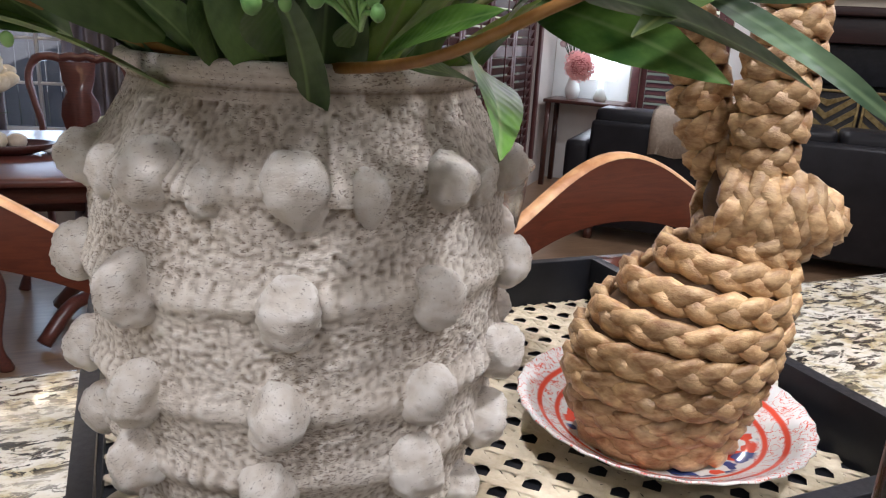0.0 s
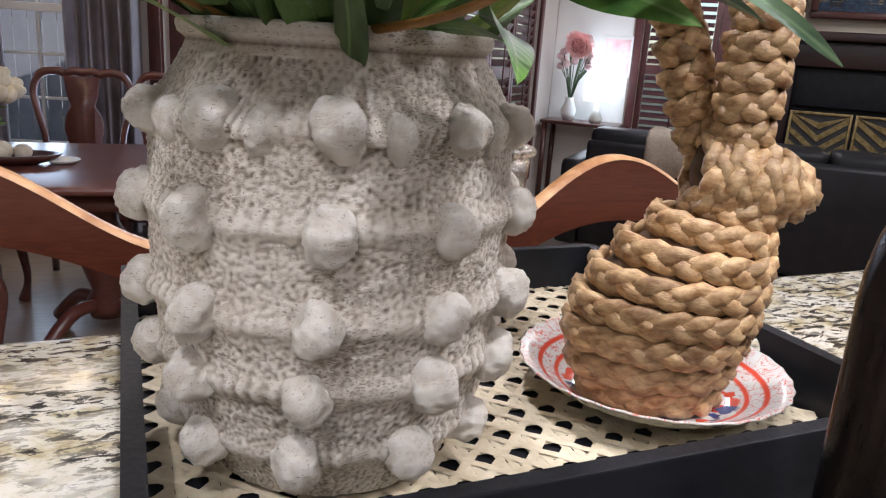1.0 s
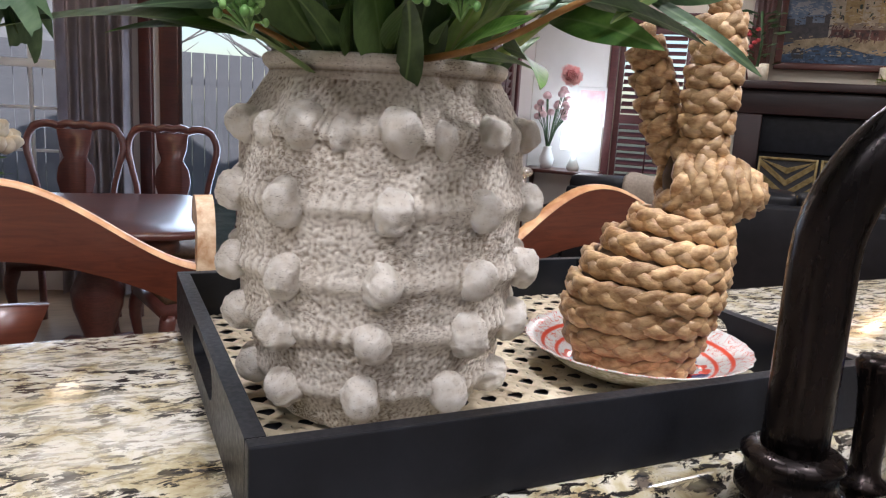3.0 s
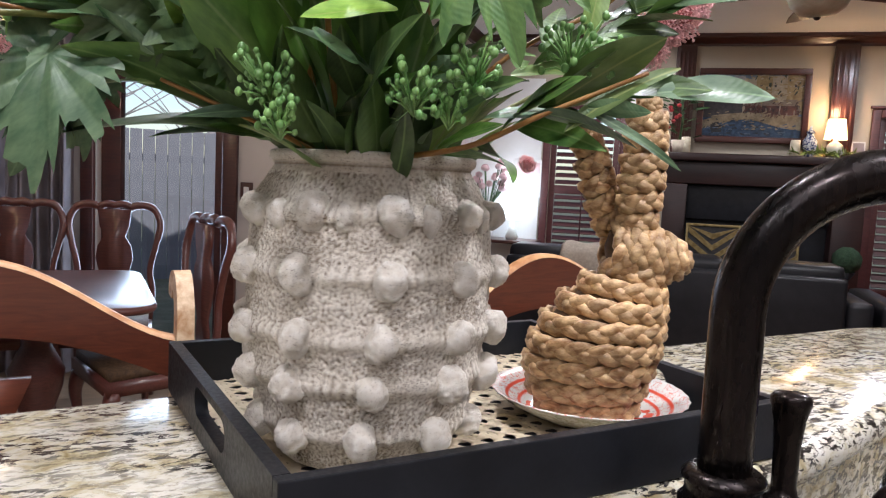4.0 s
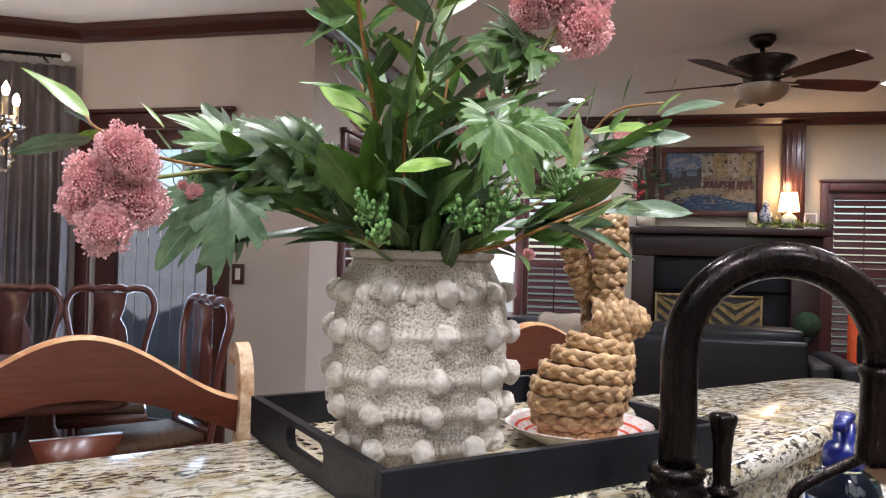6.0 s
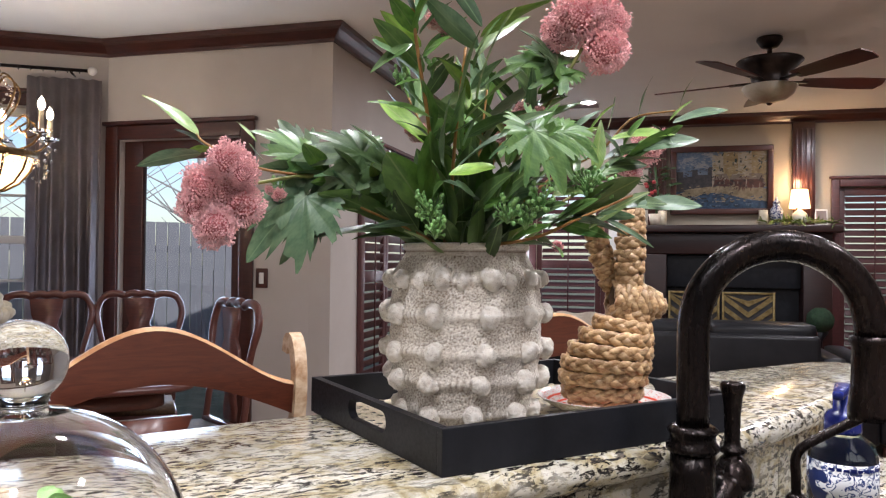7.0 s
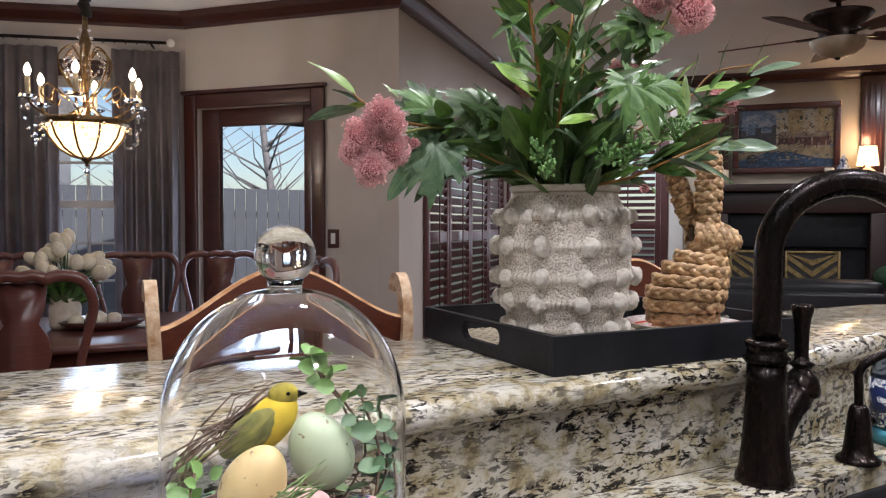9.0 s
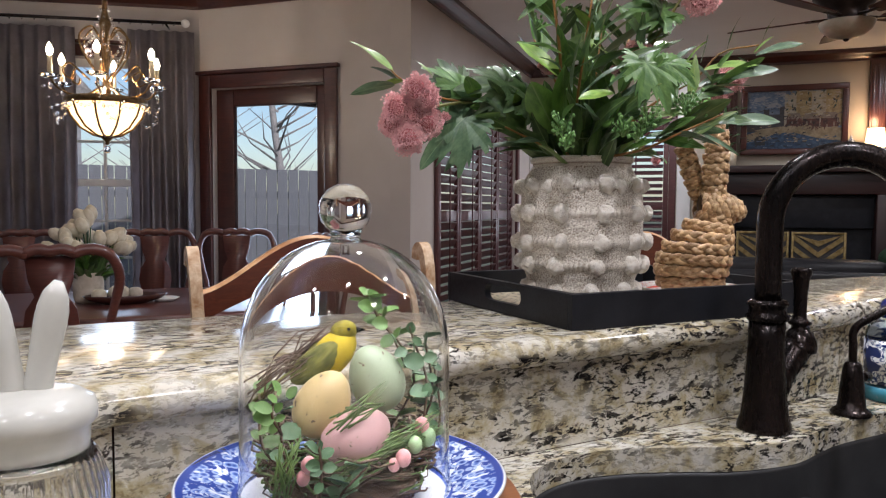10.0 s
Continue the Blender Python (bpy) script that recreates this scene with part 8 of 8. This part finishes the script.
# bright corner: side table, lamp, pink blossoms, small picture
cs = thing("side_table", "dark wooden console table in bright corner", "table", HOUSE @ pose(-1.22, VF - 0.24, 0))
part("tabletop", boxm(-0.34, 0.36, -0.20, 0.20, 0.74, 0.77, bevel=0.006), M["trim"], cs)
for _x in (-0.30, 0.32):
    for _y in (-0.16, 0.16):
        part("leg", boxm(_x - 0.02, _x + 0.02, _y - 0.02, _y + 0.02, 0.0, 0.739), M["trim"], cs)
wl = thing("white_lamp", "white table lamp with bright round shade", "table lamp", HOUSE @ pose(-1.10, VF - 0.27, 0.771))
part("base", lathe([(0.0, 0.0), (0.05, 0.0), (0.06, 0.03), (0.03, 0.10), (0.015, 0.18), (0.0, 0.18)], 20), M["ceramic"], wl)
part("shade", lathe([(0.12, 0.19), (0.13, 0.26), (0.115, 0.40), (0.112, 0.40), (0.125, 0.26), (0.116, 0.19)], 32, closed=True), M["white_glow"], wl, "bright white shade")
point_lamp("white_lamp_bulb", tuple((HOUSE @ pose(-1.10, VF - 0.27, 1.30)).translation), 2.2, 0.06, (0.9, 0.97, 1.0))
bl = thing("pink_blossoms", "pale pink blossom branches in small vase", "flower arrangement", HOUSE @ pose(-1.36, VF - 0.22, 0.771))
part("vase", lathe([(0.0, 0.0), (0.05, 0.0), (0.07, 0.08), (0.035, 0.18), (0.045, 0.2), (0.0, 0.19)], 20), M["white"], bl)
M["blush"] = simple("blush_petal", (0.60, 0.36, 0.38), (0.76, 0.58, 0.58), 0.7, vary=0.15)
for _i in range(22):
    _p = Vector((_rt.uniform(-0.17, 0.2), _rt.uniform(-0.1, 0.05), _rt.uniform(0.42, 0.72)))
    part("bloom", ellipsoid(0.035, 0.03, 0.03, 10), M["blush"], bl, m=Matrix.Translation(_p))
    part("stem", tube([(0, 0, 0.15), (_p.x * 0.4, _p.y * 0.5, 0.35), _p], 0.004, 5), M["foliage"], bl)
wf = thing("wall_print", "small white framed print hung on corner wall", "picture", HOUSE @ pose(-1.02, VF - 0.004, 1.35))
part("frame", boxm(-0.14, 0.14, -0.02, 0, -0.18, 0.18, bevel=0.004), M["white"], wf)
part("print", boxm(-0.11, 0.11, -0.024, -0.0205, -0.15, 0.15), M["blush"], wf, "faint floral print", smooth=False)
_wp = tagged(part("trim_white_panel", boxm(-1.595, -0.905, -0.012, -0.003, 0.002, 2.30, bevel=0.003), M["white"], m=HOUSE @ pose(0, VF, 0)), "white painted wall panel", "panel", kind="structure")
tagged(part("trim_white_post", boxm(-0.10, 0.03, -0.05, -0.003, 0.002, CEIL - 0.11, bevel=0.004), M["white"], m=HOUSE @ pose(0, VF, 0)), "white painted post beside fireplace", "post", kind="structure")

# ---- ceiling fan and downlights ----
M["fan_dark"] = simple("fan_bronze", (0.016, 0.010, 0.008), (0.035, 0.022, 0.017), 0.4, metal=0.5, scale=20)
M["frosted"] = simple("frosted_amber_glass", (0.36, 0.31, 0.23), (0.46, 0.41, 0.32), 0.35, scale=14, sss=0.2)
FAN = (3.68, 2.27)
fan = thing("ceiling_fan", "dark bronze ceiling fan with unlit frosted bowl", "ceiling fan", pose(FAN[0], FAN[1], 0))
part("canopy", lathe([(0.0, CEIL - 0.002), (0.075, CEIL - 0.002), (0.078, CEIL - 0.02), (0.05, CEIL - 0.06), (0.02, CEIL - 0.07), (0.0, CEIL - 0.07)], 28), M["fan_dark"], fan)
part("down_rod", tube([(0, 0, CEIL - 0.06), (0, 0, 2.575)], 0.015, 12), M["fan_dark"], fan)
part("motor", lathe([(0.0, 2.585), (0.04, 2.58), (0.19, 2.555), (0.198, 2.545), (0.15, 2.50), (0.115, 2.47), (0.105, 2.42), (0.12, 2.395), (0.0, 2.395)], 36), M["fan_dark"], fan)
part("bowl", lathe([(0.0, 2.394), (0.160, 2.394), (0.163, 2.387), (0.142, 2.345), (0.10, 2.312), (0.04, 2.294), (0.0, 2.291)], 36), M["frosted"], fan, "frosted amber glass bowl")
part("finial", lathe([(0.0, 2.2935), (0.020, 2.289), (0.012, 2.278), (0.0, 2.274)], 16), M["fan_dark"], fan)
_blade = panel([(0.20, -0.045), (0.30, -0.06), (0.55, -0.075), (0.70, -0.07), (0.72, 0.0), (0.70, 0.07), (0.55, 0.075), (0.30, 0.06), (0.20, 0.045)], -0.004, 0.004)
_bmesh = bpy.data.meshes.new("blade")
_blade.to_mesh(_bmesh)
_blade.free()
_bmesh.materials.append(M["trim"])
for _i in range(5):
    _a = -28 + 72 * _i
    link("blade", _bmesh, fan, m=pose(0, 0, 2.425, 0, 0, _a) @ pose(0, 0, 0, 78, 0, 0))
    part("blade_arm", boxm(0.10, 0.24, -0.02, 0.02, 2.418, 2.428, bevel=0.003), M["fan_dark"], fan, m=pose(0, 0, 0, 0, 0, _a))

M["lens_glow"] = glow("downlight_lens", (1.0, 0.93, 0.84), 9.0)
for _x, _y, _p in DOWNLIGHTS:
    _d = thing("downlight", "round recessed ceiling light with white trim", "ceiling light", pose(_x, _y, CEIL), "recessed ceiling lights")
    part("trim_ring", lathe([(0.070, -0.002), (0.092, -0.002), (0.090, -0.008), (0.072, -0.010)], 32, closed=True), M["white"], _d)
    part("lens", lathe([(0.0, -0.0025), (0.0695, -0.0025), (0.0695, -0.006), (0.0, -0.006)], 32), M["lens_glow"], _d, "glowing lens")
vent = thing("ceiling_vent", "grey slotted ceiling air vent", "vent", HOUSE @ pose(-0.35, 6.0, CEIL))
part("frame", boxm(-0.20, 0.20, -0.09, 0.09, -0.010, -0.002, bevel=0.002), M["ceiling"], vent)
for _i in range(7):
    part("slat", boxm(-0.18, 0.18, -0.075 + 0.022 * _i, -0.063 + 0.022 * _i, -0.015, -0.011), M["curtain"], vent, smooth=False)

# ---- outside ----
M["fence"] = wood("weathered_fence", (0.12, 0.127, 0.145), (0.20, 0.207, 0.225), 0.8, 0.0)
M["lawn"] = simple("winter_lawn", (0.10, 0.11, 0.06), (0.22, 0.21, 0.13), 0.95, scale=3, fine=60, bumps=0.4)
M["bark"] = simple("grey_bark", (0.24, 0.23, 0.225), (0.36, 0.34, 0.33), 0.9, scale=20)
M["brick"] = simple("pale_siding", (0.25, 0.26, 0.28), (0.33, 0.34, 0.36), 0.8, scale=4)
tagged(part("ground", boxm(-120, 120, -120, 120, -0.35, -0.15), M["lawn"], smooth=False), "dry winter lawn", "ground", kind="structure")
fence = thing("garden_fence", "weathered grey wooden board fence", "fence", Matrix.Translation((0, 9.6, -0.15)))
_bm = boxm(-0.07, 0.07, -0.012, 0.012, 0, 1.9, bevel=0.004)
_fm = bpy.data.meshes.new("board")
_bm.to_mesh(_fm)
_bm.free()
_fm.materials.append(M["fence"])
for _i in range(56):
    link("board", _fm, fence, m=pose(-4.2 + 0.15 * _i, 0.01 * math.sin(_i), 0.0, 0, 0, 0))
for _z in (0.4, 1.5):
    part("rail", boxm(-4.3, 4.3, 0.02, 0.06, _z, _z + 0.09), M["fence"], fence, smooth=False)
_rb = random.Random(17)
for _x, _y in ((-1.6, 11.5), (0.6, 12.0), (2.2, 11.0)):
    tr = thing("bare_tree", "leafless grey winter tree behind fence", "tree", pose(_x, _y, -0.15), "winter trees")
    part("trunk", tube(spline([(0, 0, 0), (0.1, 0, 1.5), (-0.05, 0.1, 3.2), (0.1, 0, 5.0)], 14), [0.09 - 0.005 * i for i in range(14)], 10), M["bark"], tr)
    for _i in range(60):
        _z = _rb.uniform(1.0, 4.8)
        _a = _rb.uniform(0, 6.28)
        _l = _rb.uniform(0.6, 1.9)
        _p0 = Vector((0.03, 0.03, _z))
        _p1 = _p0 + Vector((math.cos(_a), math.sin(_a), 0.5)) * _l * 0.5
        _p2 = _p1 + Vector((math.cos(_a + 0.4), math.sin(_a + 0.4), 0.7)) * _l * 0.5
        part("limb", tube([_p0, _p1, _p2], [0.020, 0.011, 0.004], 6), M["bark"], tr)
roof = thing("patio_roof", "dark sloping patio roof edge outside", "roof", WB @ pose(0, 0.14, 0))
part("eave", boxm(-1.2, 1.0, 0.35, 2.2, 2.42, 2.52), M["trim"], roof, smooth=False)
part("beam", boxm(-1.2, 1.0, 1.2, 1.3, 2.10, 2.26, bevel=0.01), M["trim"], roof, m=pose(0, 0, 0, 0, 7, 0))
part("ledger", boxm(-1.2, 1.0, 0.002, 0.348, 2.44, 2.52), M["trim"], roof, smooth=False)
_hs = thing("neighbour_house", "pale sided house wall beyond the fence", "house", pose(-3.2, 14.5, -0.15))
part("wall", boxm(-2.5, 2.6, 0, 0.3, 0, 3.2), M["brick"], _hs, smooth=False)
part("roof", panel([(-2.9, 3.2), (3.0, 3.2), (1.5, 5.0), (-1.5, 5.0)], -0.4, 0.5), M["bark"], _hs, smooth=False)
for _x in (-1.2, 1.0):
    part("window", boxm(_x - 0.5, _x + 0.5, -0.03, -0.002, 1.0, 2.3, bevel=0.01), M["white"], _hs)

sun_data = bpy.data.lights.new("sun", "SUN")
sun_data.energy, sun_data.angle, sun_data.color = 2.2, radians(0.6), (1.0, 0.93, 0.84)
sun = new("sun", sun_data)
sun.matrix_world = look((0, 0, 10), (-2.4, 8.0, 5.8))
for _nm, _x, _m, _w, _pw in (("door_daylight", 0.57, WB, 0.62, 9), ("window_daylight", 2.76, WA, 0.34, 4), ("side_daylight", 1.75, WA, 0.5, 7)):
    window_lamp(_nm, _m @ Vector((_x, 0.02, 1.05)), _m.to_3x3() @ Vector((0, -1, 0)), _w, 1.2, _pw)
